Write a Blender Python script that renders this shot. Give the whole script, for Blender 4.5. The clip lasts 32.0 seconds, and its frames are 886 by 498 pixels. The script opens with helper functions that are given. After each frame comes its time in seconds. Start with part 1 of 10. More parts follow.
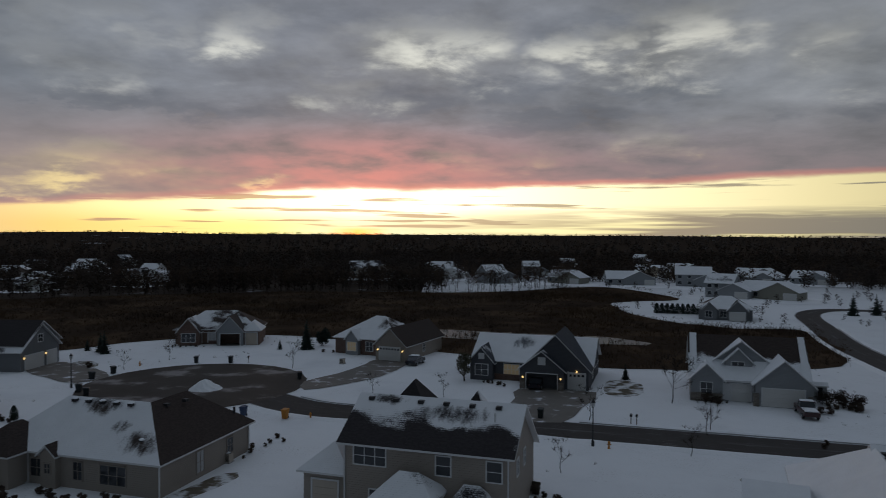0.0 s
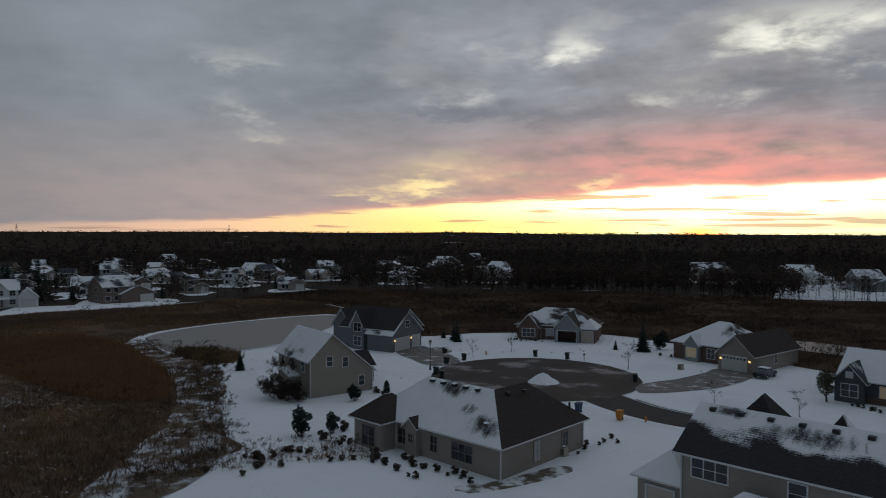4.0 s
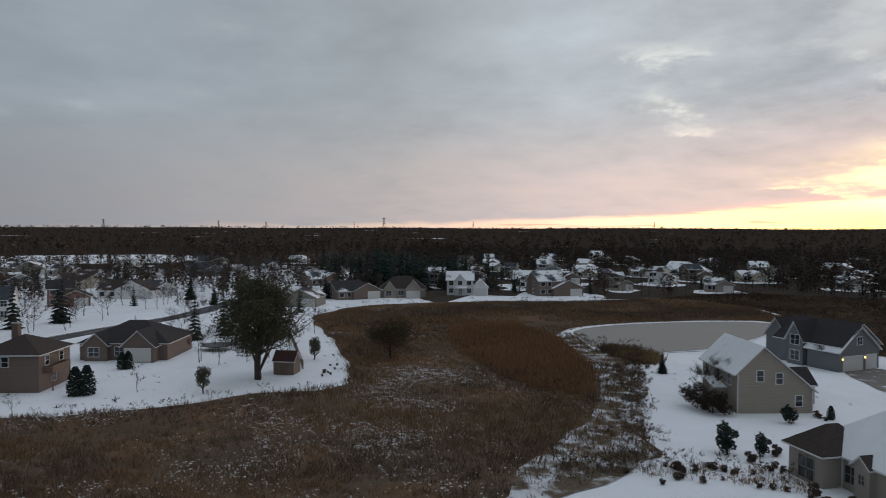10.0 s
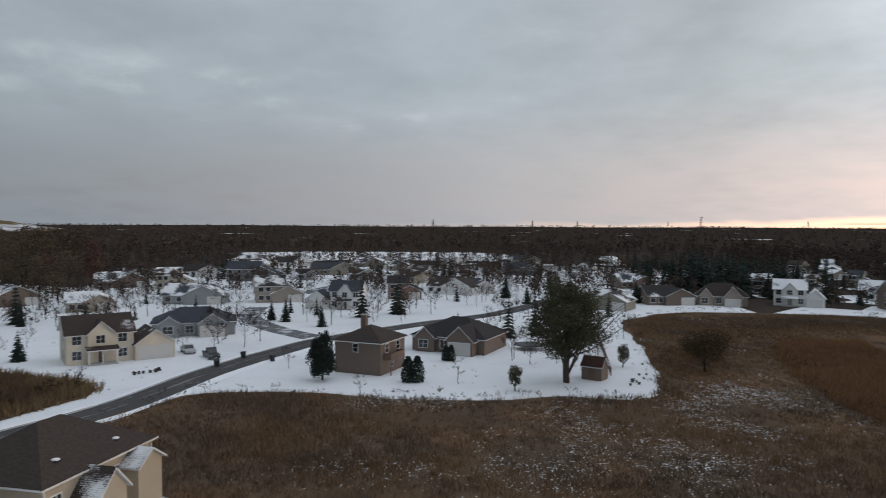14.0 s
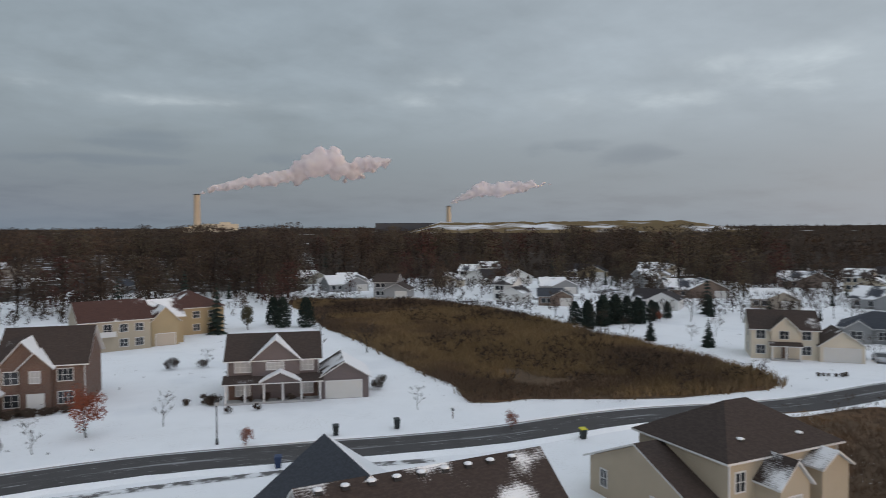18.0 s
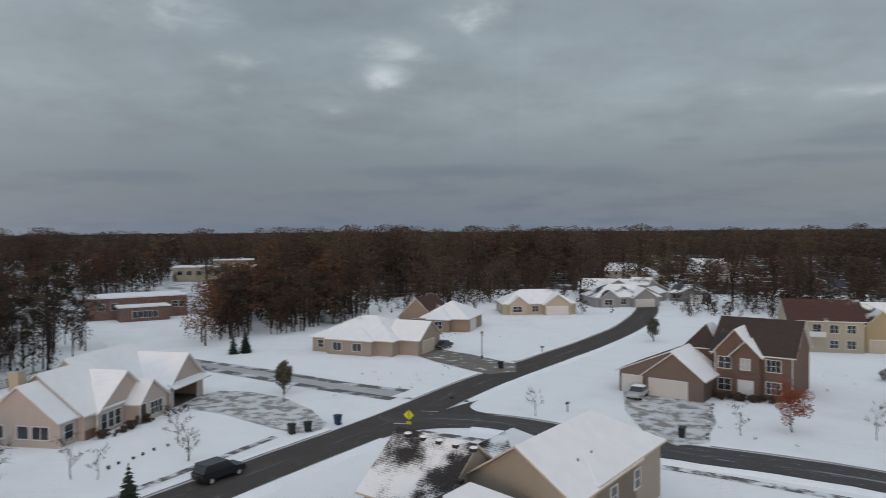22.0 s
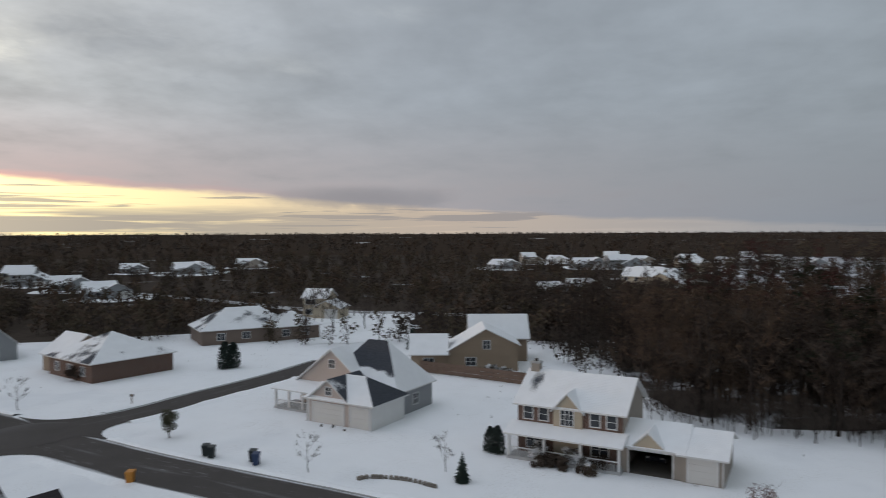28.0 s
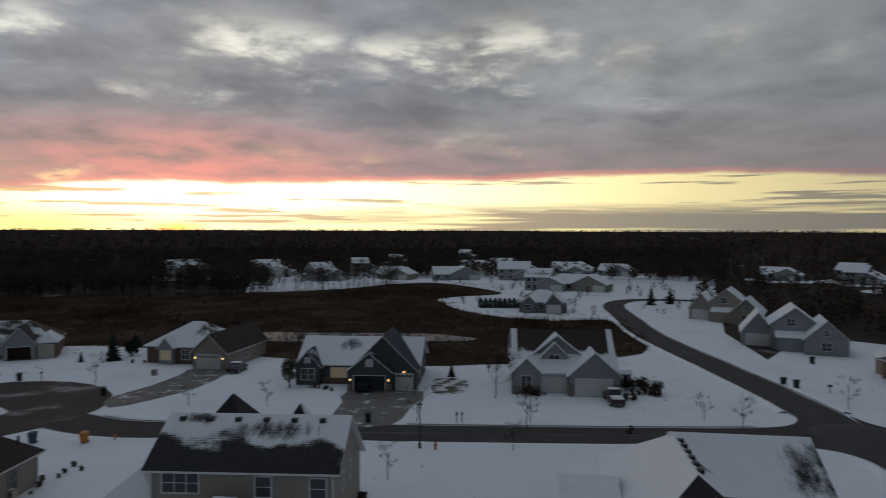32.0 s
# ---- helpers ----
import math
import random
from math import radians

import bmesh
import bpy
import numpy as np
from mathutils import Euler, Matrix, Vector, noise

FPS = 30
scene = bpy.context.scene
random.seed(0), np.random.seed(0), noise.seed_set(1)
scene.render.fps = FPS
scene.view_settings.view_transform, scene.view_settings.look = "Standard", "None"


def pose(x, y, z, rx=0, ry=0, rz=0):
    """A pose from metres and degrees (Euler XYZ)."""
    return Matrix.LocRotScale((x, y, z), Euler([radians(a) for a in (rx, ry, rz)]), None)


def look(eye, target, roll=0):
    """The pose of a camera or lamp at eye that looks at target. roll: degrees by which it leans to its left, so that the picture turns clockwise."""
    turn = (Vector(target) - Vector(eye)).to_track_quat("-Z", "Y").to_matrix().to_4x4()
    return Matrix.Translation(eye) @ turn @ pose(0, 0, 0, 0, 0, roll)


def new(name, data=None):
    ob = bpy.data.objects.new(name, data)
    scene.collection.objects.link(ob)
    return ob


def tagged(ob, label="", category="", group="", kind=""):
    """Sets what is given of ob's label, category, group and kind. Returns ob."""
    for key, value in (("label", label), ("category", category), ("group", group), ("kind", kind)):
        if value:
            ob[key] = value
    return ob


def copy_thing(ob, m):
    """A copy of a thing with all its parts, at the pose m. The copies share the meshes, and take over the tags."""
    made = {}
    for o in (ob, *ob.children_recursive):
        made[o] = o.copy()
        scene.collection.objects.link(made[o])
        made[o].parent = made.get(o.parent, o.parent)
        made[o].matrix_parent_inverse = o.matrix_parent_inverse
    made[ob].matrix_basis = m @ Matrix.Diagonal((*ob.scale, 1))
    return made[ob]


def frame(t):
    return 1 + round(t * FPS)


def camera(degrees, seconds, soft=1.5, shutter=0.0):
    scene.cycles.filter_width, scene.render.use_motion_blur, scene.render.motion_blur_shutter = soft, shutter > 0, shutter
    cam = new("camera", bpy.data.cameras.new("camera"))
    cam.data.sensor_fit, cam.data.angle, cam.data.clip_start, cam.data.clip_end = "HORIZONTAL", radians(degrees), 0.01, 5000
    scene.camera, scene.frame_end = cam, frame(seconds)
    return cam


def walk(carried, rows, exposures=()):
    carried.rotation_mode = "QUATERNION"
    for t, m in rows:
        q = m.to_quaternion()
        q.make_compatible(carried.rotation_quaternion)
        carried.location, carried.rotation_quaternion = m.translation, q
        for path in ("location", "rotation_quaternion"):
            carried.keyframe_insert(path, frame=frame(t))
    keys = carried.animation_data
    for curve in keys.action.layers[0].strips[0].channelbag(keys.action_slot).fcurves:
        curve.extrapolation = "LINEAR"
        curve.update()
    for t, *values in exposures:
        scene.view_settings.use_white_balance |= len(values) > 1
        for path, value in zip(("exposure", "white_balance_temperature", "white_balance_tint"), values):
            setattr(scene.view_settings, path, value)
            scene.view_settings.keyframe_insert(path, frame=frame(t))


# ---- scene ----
cam = camera(65.05, 32.0, soft=0.8, shutter=0.4)
# seconds, place, yaw, pitch, roll: the drone hovers and turns once round
PATH = [
    (0.0, -0.00, -0.00, 22.00, 0.00, -1.20, -0.22),
    (0.5, 0.02, 0.08, 22.00, 3.73, -1.20, -0.18),
    (1.0, 0.04, 0.16, 21.99, 8.52, -1.25, -0.13),
    (1.5, 0.07, 0.22, 21.98, 12.91, -1.30, -0.10),
    (2.0, 0.09, 0.25, 21.98, 15.73, -1.31, -0.05),
    (2.5, 0.09, 0.27, 21.98, 18.69, -1.31, -0.02),
    (3.0, 0.10, 0.25, 21.97, 21.58, -1.32, -0.03),
    (3.5, 0.11, 0.23, 21.97, 24.44, -1.28, -0.09),
    (4.0, 0.08, 0.23, 21.94, 27.28, -1.28, -0.16),
    (4.5, -0.01, 0.26, 21.89, 30.09, -1.29, -0.26),
    (5.0, -0.09, 0.30, 21.83, 32.91, -1.33, -0.36),
    (5.5, -0.11, 0.35, 21.79, 35.76, -1.37, -0.39),
    (6.0, -0.08, 0.39, 21.75, 38.64, -1.42, -0.39),
    (6.5, -0.04, 0.43, 21.73, 41.50, -1.47, -0.38),
    (7.0, 0.01, 0.47, 21.76, 44.34, -1.51, -0.35),
    (7.5, 0.07, 0.52, 21.86, 47.19, -1.53, -0.30),
    (8.0, 0.09, 0.57, 22.03, 50.04, -1.57, -0.24),
    (8.5, 0.05, 0.63, 22.24, 52.83, -1.57, -0.21),
    (9.0, -0.02, 0.67, 22.45, 55.64, -1.59, -0.21),
    (9.5, -0.09, 0.68, 22.63, 58.48, -1.63, -0.18),
    (10.0, -0.14, 0.67, 22.77, 61.32, -1.67, -0.17),
    (10.5, -0.15, 0.65, 22.91, 64.17, -1.69, -0.15),
    (11.0, -0.12, 0.63, 23.06, 67.00, -1.72, -0.16),
    (11.5, -0.06, 0.62, 23.23, 69.84, -1.72, -0.18),
    (12.0, -0.01, 0.63, 23.40, 72.72, -1.70, -0.21),
    (12.5, 0.04, 0.65, 23.57, 75.64, -1.69, -0.24),
    (13.0, 0.08, 0.69, 23.71, 78.78, -1.74, -0.27),
    (13.5, 0.11, 0.74, 23.82, 82.41, -1.80, -0.28),
    (14.0, 0.12, 0.76, 23.85, 86.55, -1.83, -0.27),
    (14.5, 0.12, 0.73, 23.74, 91.95, -1.82, -0.20),
    (15.0, 0.11, 0.69, 23.58, 98.21, -1.80, -0.09),
    (15.5, 0.09, 0.65, 23.44, 104.93, -1.80, 0.03),
    (16.0, 0.08, 0.62, 23.34, 111.71, -1.81, 0.21),
    (16.5, 0.06, 0.60, 23.24, 118.54, -1.81, 0.30),
    (17.0, 0.02, 0.55, 23.14, 125.33, -1.79, 0.33),
    (17.5, -0.05, 0.50, 23.05, 132.16, -1.74, 0.30),
    (18.0, -0.11, 0.46, 22.94, 138.99, -1.73, 0.29),
    (18.5, -0.17, 0.42, 22.84, 145.79, -1.71, 0.33),
    (19.0, -0.21, 0.36, 22.73, 152.49, -1.67, 0.42),
    (19.5, -0.24, 0.28, 22.62, 159.21, -1.63, 0.49),
    (20.0, -0.28, 0.17, 22.50, 166.01, -1.57, 0.47),
    (20.5, -0.32, 0.07, 22.41, 172.84, -1.54, 0.45),
    (21.0, -0.36, 0.00, 22.34, 179.62, -1.46, 0.45),
    (21.5, -0.35, -0.03, 22.29, 186.39, -1.38, 0.41),
    (22.0, -0.29, -0.06, 22.24, 193.23, -1.36, 0.35),
    (22.5, -0.21, -0.09, 22.22, 200.06, -1.34, 0.30),
    (23.0, -0.11, -0.13, 22.22, 206.94, -1.27, 0.25),
    (23.5, -0.01, -0.19, 22.23, 214.27, -1.25, 0.18),
    (24.0, 0.08, -0.26, 22.27, 222.06, -1.17, 0.08),
    (24.5, 0.14, -0.28, 22.30, 229.88, -1.14, -0.03),
    (25.0, 0.18, -0.27, 22.34, 237.82, -1.16, -0.16),
    (25.5, 0.20, -0.21, 22.37, 245.72, -1.17, -0.24),
    (26.0, 0.25, -0.07, 22.38, 253.49, -1.21, -0.21),
    (26.5, 0.32, 0.20, 22.36, 261.07, -1.26, -0.02),
    (27.0, 0.39, 0.50, 22.33, 268.62, -1.32, 0.18),
    (27.5, 0.43, 0.72, 22.35, 276.32, -1.36, 0.24),
    (28.0, 0.45, 0.88, 22.39, 284.09, -1.39, 0.18),
    (28.5, 0.48, 1.01, 22.45, 291.94, -1.40, 0.12),
    (29.0, 0.49, 1.12, 22.48, 299.80, -1.43, 0.03),
    (29.5, 0.50, 1.24, 22.50, 307.57, -1.46, -0.01),
    (30.0, 0.52, 1.37, 22.52, 315.30, -1.43, -0.00),
    (30.5, 0.56, 1.47, 22.55, 323.02, -1.43, -0.01),
    (31.0, 0.62, 1.54, 22.62, 330.68, -1.45, -0.00),
    (31.5, 0.64, 1.58, 22.69, 338.39, -1.50, -0.02),
    (32.0, 0.65, 1.62, 22.76, 346.02, -1.57, -0.07),
]
# the film camera stops down when it looks into the sunset
EXPOSURES = [(0, -1.87, 5950, 10), (1, -1.87, 5950, 10), (2, -1.8, 5980, 10), (3, -1.68, 6050, 10), (4.5, -1.4, 6080, 10), (6, -1.14, 6150, 10), (7.5, -0.91, 6230, 10), (9, -0.68, 6330, 10), (11, -0.45, 6430, 10), (13, -0.28, 6520, 10), (16, -0.08, 6560, 10), (19, -0.03, 6590, 10), (21, -0.08, 6630, 10), (24, -0.04, 6740, 10), (26, -0.03, 6720, 10), (28, -0.31, 6600, 10), (29, -0.51, 6500, 10), (30, -0.79, 6450, 10), (31, -1.15, 6350, 10), (32, -1.55, 6150, 10)]
walk(cam, [(t, pose(x, y, z, 90 + pitch, roll, yaw)) for t, x, y, z, yaw, pitch, roll in PATH], EXPOSURES)

# ---- sky and light ----
SUN_AZ = 7.0        # degrees to the left of +y
world = bpy.data.worlds.new("sky")
scene.world = world
world.use_nodes = True


class Net:
    """Short hand for building node trees."""

    def __init__(self, tree):
        self.t = tree

    def n(self, kind, **kw):
        nd = self.t.nodes.new(kind)
        for k, v in kw.items():
            if k in nd.inputs:
                self.put(nd.inputs[k], v)
            elif k == "op":
                nd.operation = v
            elif k == "mode":
                nd.blend_type = v
            elif k == "data":
                nd.data_type = v
        return nd

    def put(self, sock, v):
        if isinstance(v, bpy.types.NodeSocket):
            self.t.links.new(v, sock)
        else:
            sock.default_value = v

    def math(self, op, a, b=0.0, c=None, clamp=False):
        nd = self.t.nodes.new("ShaderNodeMath")
        nd.operation, nd.use_clamp = op, clamp
        self.put(nd.inputs[0], a)
        self.put(nd.inputs[1], b)
        if c is not None:
            self.put(nd.inputs[2], c)
        return nd.outputs[0]

    def ramp(self, fac, lo, hi):
        nd = self.t.nodes.new("ShaderNodeMapRange")
        nd.interpolation_type = "SMOOTHSTEP"
        self.put(nd.inputs[0], fac)
        self.put(nd.inputs[1], lo)
        self.put(nd.inputs[2], hi)
        return nd.outputs[0]

    def mix(self, fac, a, b, mode="MIX"):
        nd = self.t.nodes.new("ShaderNodeMix")
        nd.data_type, nd.blend_type = "RGBA", mode
        self.put(nd.inputs[0], fac)
        self.put(nd.inputs[6], a if isinstance(a, bpy.types.NodeSocket) else (*a, 1))
        self.put(nd.inputs[7], b if isinstance(b, bpy.types.NodeSocket) else (*b, 1))
        return nd.outputs[2]

    def noise(self, vec, scale, detail=4.0, rough=0.55, distort=0.0):
        nd = self.t.nodes.new("ShaderNodeTexNoise")
        self.put(nd.inputs["Vector"], vec)
        nd.inputs["Scale"].default_value = scale
        nd.inputs["Detail"].default_value = detail
        nd.inputs["Roughness"].default_value = rough
        nd.inputs["Distortion"].default_value = distort
        return nd.outputs[0]

    def stretch(self, vec, scale, loc=(0, 0, 0)):
        nd = self.t.nodes.new("ShaderNodeMapping")
        self.put(nd.inputs[0], vec)
        nd.inputs[1].default_value = loc
        nd.inputs[3].default_value = scale
        return nd.outputs[0]


def lin(r, g, b):
    """Linear colour from 0..255 screen values."""
    return tuple((c / 255 / 12.92) if c <= 10 else ((c / 255 + 0.055) / 1.055) ** 2.4 for c in (r, g, b))


# clouds that stand out: degrees right of the sun, slope above the skyline, half width and half height, weight
WEST_BREAKS = [(-10.9, 0.272, 3.8, 0.028, 0.72), (6.4, 0.263, 6.5, 0.041, 0.9), (18.9, 0.257, 3.6, 0.025, 0.85), (26.6, 0.263, 5.3, 0.044, 1), (37.1, 0.231, 3.6, 0.032, 0.85), (24.4, 0.128, 4.0, 0.02, 0.55),
               (-20.2, 0.083, 5.4, 0.027, 0.8), (-16.9, 0.258, 1.9, 0.033, 0.45), (-8.0, 0.073, 2.5, 0.01, 0.8), (-20.9, 0.215, 2.9, 0.032, 0.4), (-1.5, 0.204, 3.2, 0.024, 0.4), (10.1, 0.106, 2.8, 0.01, 0.35),
               (-36.8, 0.251, 3.7, 0.015, 0.36), (-36.0, 0.179, 2.4, 0.023, 0.5), (-34.5, 0.141, 1.9, 0.01, 0.42), (-22.7, 0.264, 3.7, 0.04, 0.4), (-25.0, 0.059, 1.8, 0.006, 0.6)]
SOUTH_BREAKS = [(-97.5, 0.207, 4.9, 0.014, 0.65), (-93.1, 0.176, 2.3, 0.007, 0.6), (-81.6, 0.159, 3.4, 0.01, 0.6), (-77.1, 0.186, 3.9, 0.01, 0.5), (-88.4, 0.147, 2.9, 0.011, 0.5), (-73.4, 0.277, 2.3, 0.015, 0.45),
                (-121.1, 0.174, 3.8, 0.014, 0.7), (-111.1, 0.218, 3.5, 0.013, 0.6), (-104.0, 0.204, 5.6, 0.029, 0.75), (-98.0, 0.204, 5.1, 0.012, 0.75), (-81.3, 0.16, 3.2, 0.007, 0.6), (-88.2, 0.145, 3.4, 0.011, 0.5),
                (-134.0, 0.181, 3.0, 0.013, 0.65), (-131.2, 0.212, 2.3, 0.011, 0.6), (-112.7, 0.178, 3.7, 0.013, 0.6), (-151.9, 0.17, 4.4, 0.01, 0.7), (-143.8, 0.17, 2.3, 0.008, 0.5), (-137.4, 0.264, 1.4, 0.01, 0.5)]
EAST_BREAKS = [(167.8, 0.22, 2.1, 0.019, 1), (169.4, 0.263, 2.8, 0.019, 0.7), (166.0, 0.176, 1.8, 0.011, 0.7), (176.8, 0.312, 2.3, 0.029, 0.95), (152.4, 0.3, 3.7, 0.024, 0.8), (156.3, 0.237, 1.8, 0.013, 0.7),
               (157.4, 0.199, 2.0, 0.01, 0.5), (154.3, 0.279, 1.2, 0.012, 0.5), (-162.0, 0.186, 2.5, 0.007, 0.4), (-154.6, 0.173, 1.6, 0.006, 0.6), (51.2, 0.234, 2.0, 0.033, 0.7), (78.6, 0.315, 3.5, 0.016, 0.4),
               (70.4, 0.238, 3.4, 0.014, 0.4), (51.1, 0.242, 2.3, 0.028, 0.6), (44.4, 0.252, 3.5, 0.023, 0.6)]
WEST_DARK = [(-18.3, 0.179, 8.0, 0.022, 0.8), (2.6, 0.186, 5.6, 0.028, 0.9), (11.4, 0.21, 5.6, 0.023, 0.8), (17.4, 0.172, 9.6, 0.019, 0.7), (25.6, 0.203, 4.9, 0.017, 0.7), (-12.8, 0.168, 7.5, 0.02, 0.7),
             (37.1, 0.158, 4.4, 0.025, 0.6), (-1.5, 0.316, 12.0, 0.032, 0.5), (19.1, 0.304, 4.1, 0.032, 0.5), (58.9, 0.261, 9.9, 0.068, 0.4)]
EAST_BARS = [(149.2, 0.075, 7.2, 0.008, 0.8), (174.5, 0.087, 10.3, 0.011, 0.9), (167.1, 0.056, 8.8, 0.007, 0.7), (-173.6, 0.077, 5.0, 0.017, 0.8), (-158.2, 0.091, 6.2, 0.008, 0.9), (-168.0, 0.123, 3.1, 0.007, 0.6),
             (-156.1, 0.124, 3.6, 0.011, 0.7), (162.1, 0.176, 3.0, 0.007, 0.5), (-174.5, 0.078, 5.7, 0.016, 0.8), (-155.8, 0.114, 3.7, 0.013, 0.8), (-159.3, 0.087, 4.1, 0.008, 0.7), (-168.9, 0.115, 3.0, 0.008, 0.5),
             (-116.4, 0.101, 3.9, 0.016, 0.9), (-121.8, 0.114, 2.6, 0.013, 0.7), (-145.2, 0.097, 2.8, 0.011, 0.7), (133.6, 0.054, 10.2, 0.009, 0.8), (149.9, 0.079, 6.5, 0.008, 0.8), (126.2, 0.112, 5.1, 0.006, 0.5),
             (76.2, 0.048, 7.9, 0.018, 1), (-185.5, 0.087, 10.3, 0.011, 0.9)]


def build_sky():
    w = Net(world.node_tree)
    for nd in list(w.t.nodes):
        w.t.nodes.remove(nd)
    d = w.t.nodes.new("ShaderNodeTexCoord").outputs["Generated"]
    x, y, z = w.n("ShaderNodeSeparateXYZ", Vector=d).outputs
    a = radians(SUN_AZ)
    flat = w.math("MAXIMUM", w.math("SQRT", w.math("ADD", w.math("MULTIPLY", x, x), w.math("MULTIPLY", y, y))), 0.02)
    cs = w.math("DIVIDE", w.math("ADD", w.math("MULTIPLY", x, -math.sin(a)), w.math("MULTIPLY", y, math.cos(a))), flat)
    sd = w.math("DIVIDE", w.math("ADD", w.math("MULTIPLY", x, math.cos(a)), w.math("MULTIPLY", y, math.sin(a))), flat)
    bearing = w.math("ADD", w.math("DIVIDE", w.math("ARCTAN2", sd, cs), 2 * math.pi), 0.5)   # 0.5 at the sun, growing to its right
    el = w.math("MAXIMUM", w.math("DIVIDE", z, flat), 0.0)                                   # tangent of the height

    def round_sky(stops, k=1.0):
        """A colour or value that changes with the bearing; stops in degrees right of the sun."""
        nd = w.t.nodes.new("ShaderNodeValToRGB")
        e = nd.color_ramp.elements
        stops = sorted(stops)
        while len(e) < len(stops):
            e.new(0.5)
        for i, (deg, *c) in enumerate(stops):
            e[i].position = 0.5 + deg / 360
        for i, (deg, *c) in enumerate(stops):
            e[i].color = (*lin(*c), 1) if len(c) == 3 else (c[0] * k, c[0] * k, c[0] * k, 1)
        w.put(nd.inputs[0], bearing)
        return nd.outputs[0] if len(stops[0]) == 4 else w.math("DIVIDE", nd.outputs[0], k)

    inv = w.math("DIVIDE", 1.0, w.math("ADD", el, 0.17))
    layer = w.n("ShaderNodeCombineXYZ", X=w.math("MULTIPLY", w.math("DIVIDE", x, flat), inv), Y=w.math("MULTIPLY", w.math("DIVIDE", y, flat), inv), Z=0.0).outputs[0]
    n1 = w.noise(layer, 1.25, 7.0, 0.58, 0.1)
    n2 = w.noise(w.stretch(layer, (1, 1, 1), (7.3, 2.1, 0)), 2.7, 7.0, 0.58, 0.1)
    n3 = w.noise(w.stretch(layer, (1, 1, 1), (1.7, 9.1, 3)), 0.7, 3.0, 0.5)
    body = w.math("ADD", w.math("MULTIPLY", n1, 0.5), w.math("MULTIPLY", n2, 0.5))
    mid = round_sky([(-180, 145, 156, 164), (-145, 148, 159, 167), (-110, 168, 177, 184), (-80, 171, 179, 185), (-58, 146, 153, 160), (-45, 139, 147, 157), (-25, 110, 116, 126), (0, 108, 112, 121), (25, 114, 118, 126), (45, 146, 150, 156),
                     (75, 161, 167, 174), (100, 162, 170, 178), (135, 154, 163, 170), (158, 134, 145, 153), (179, 143, 154, 162)])
    amp = round_sky([(-180, 0.38), (-145, 0.32), (-110, 0.25), (-75, 0.2), (-45, 0.32), (-12, 0.8), (20, 0.95), (50, 0.6), (80, 0.28), (120, 0.32), (179, 0.38)])
    swing = w.math("MULTIPLY", w.math("SUBTRACT", body, 0.5), 5.2)
    lift = w.math("ADD", 1.0, w.math("MULTIPLY", w.math("MULTIPLY", swing, amp), 0.62))
    lift = w.math("MAXIMUM", w.math("MINIMUM", lift, 1.7), 0.5)
    hs = w.n("ShaderNodeHueSaturation", Color=mid, Value=lift)
    col = hs.outputs[0]
    low = round_sky([(-180, 108, 122, 137), (-145, 122, 132, 140), (-110, 142, 148, 154), (-75, 176, 173, 174), (-45, 172, 160, 161), (-15, 150, 128, 124), (5, 150, 122, 122), (25, 128, 120, 124), (50, 152, 138, 141),
                     (80, 174, 169, 172), (110, 153, 159, 167), (150, 114, 126, 139), (179, 108, 122, 137)])
    haze = w.ramp(el, 0.2, 0.04)
    haze = w.math("MULTIPLY", haze, w.math("ADD", 0.85, w.math("MULTIPLY", swing, 0.3)))
    col = w.mix(w.math("MAXIMUM", w.math("MINIMUM", haze, 1.0), 0.0), col, low)
    # clouds with a place of their own, their outlines torn by streaky noise
    torn = w.n("ShaderNodeCombineXYZ", X=cs, Y=sd, Z=w.math("MULTIPLY", el, 2.6)).outputs[0]
    t1 = w.noise(torn, 9.0, 7.0, 0.6, 0.3)
    t2 = w.noise(w.stretch(torn, (1, 1, 1), (3.1, 5.7, 1.3)), 7.0, 4.0, 0.55)
    right = w.math("ADD", w.math("MULTIPLY", w.math("SUBTRACT", bearing, 0.5), 360.0), w.math("MULTIPLY", w.math("SUBTRACT", t2, 0.5), 22.0))
    up = w.math("ADD", el, w.math("ADD", w.math("MULTIPLY", w.math("SUBTRACT", t1, 0.5), 0.1), w.math("MULTIPLY", w.math("SUBTRACT", n2, 0.5), 0.08)))
    spot = w.n("ShaderNodeCombineXYZ", X=right, Y=up, Z=0.0).outputs[0]

    calm = w.n("ShaderNodeCombineXYZ", X=w.math("ADD", w.math("MULTIPLY", w.math("SUBTRACT", bearing, 0.5), 360.0), w.math("MULTIPLY", w.math("SUBTRACT", t2, 0.5), 9.0)),
               Y=w.math("ADD", el, w.math("MULTIPLY", w.math("SUBTRACT", t1, 0.5), 0.02)), Z=0.0).outputs[0]

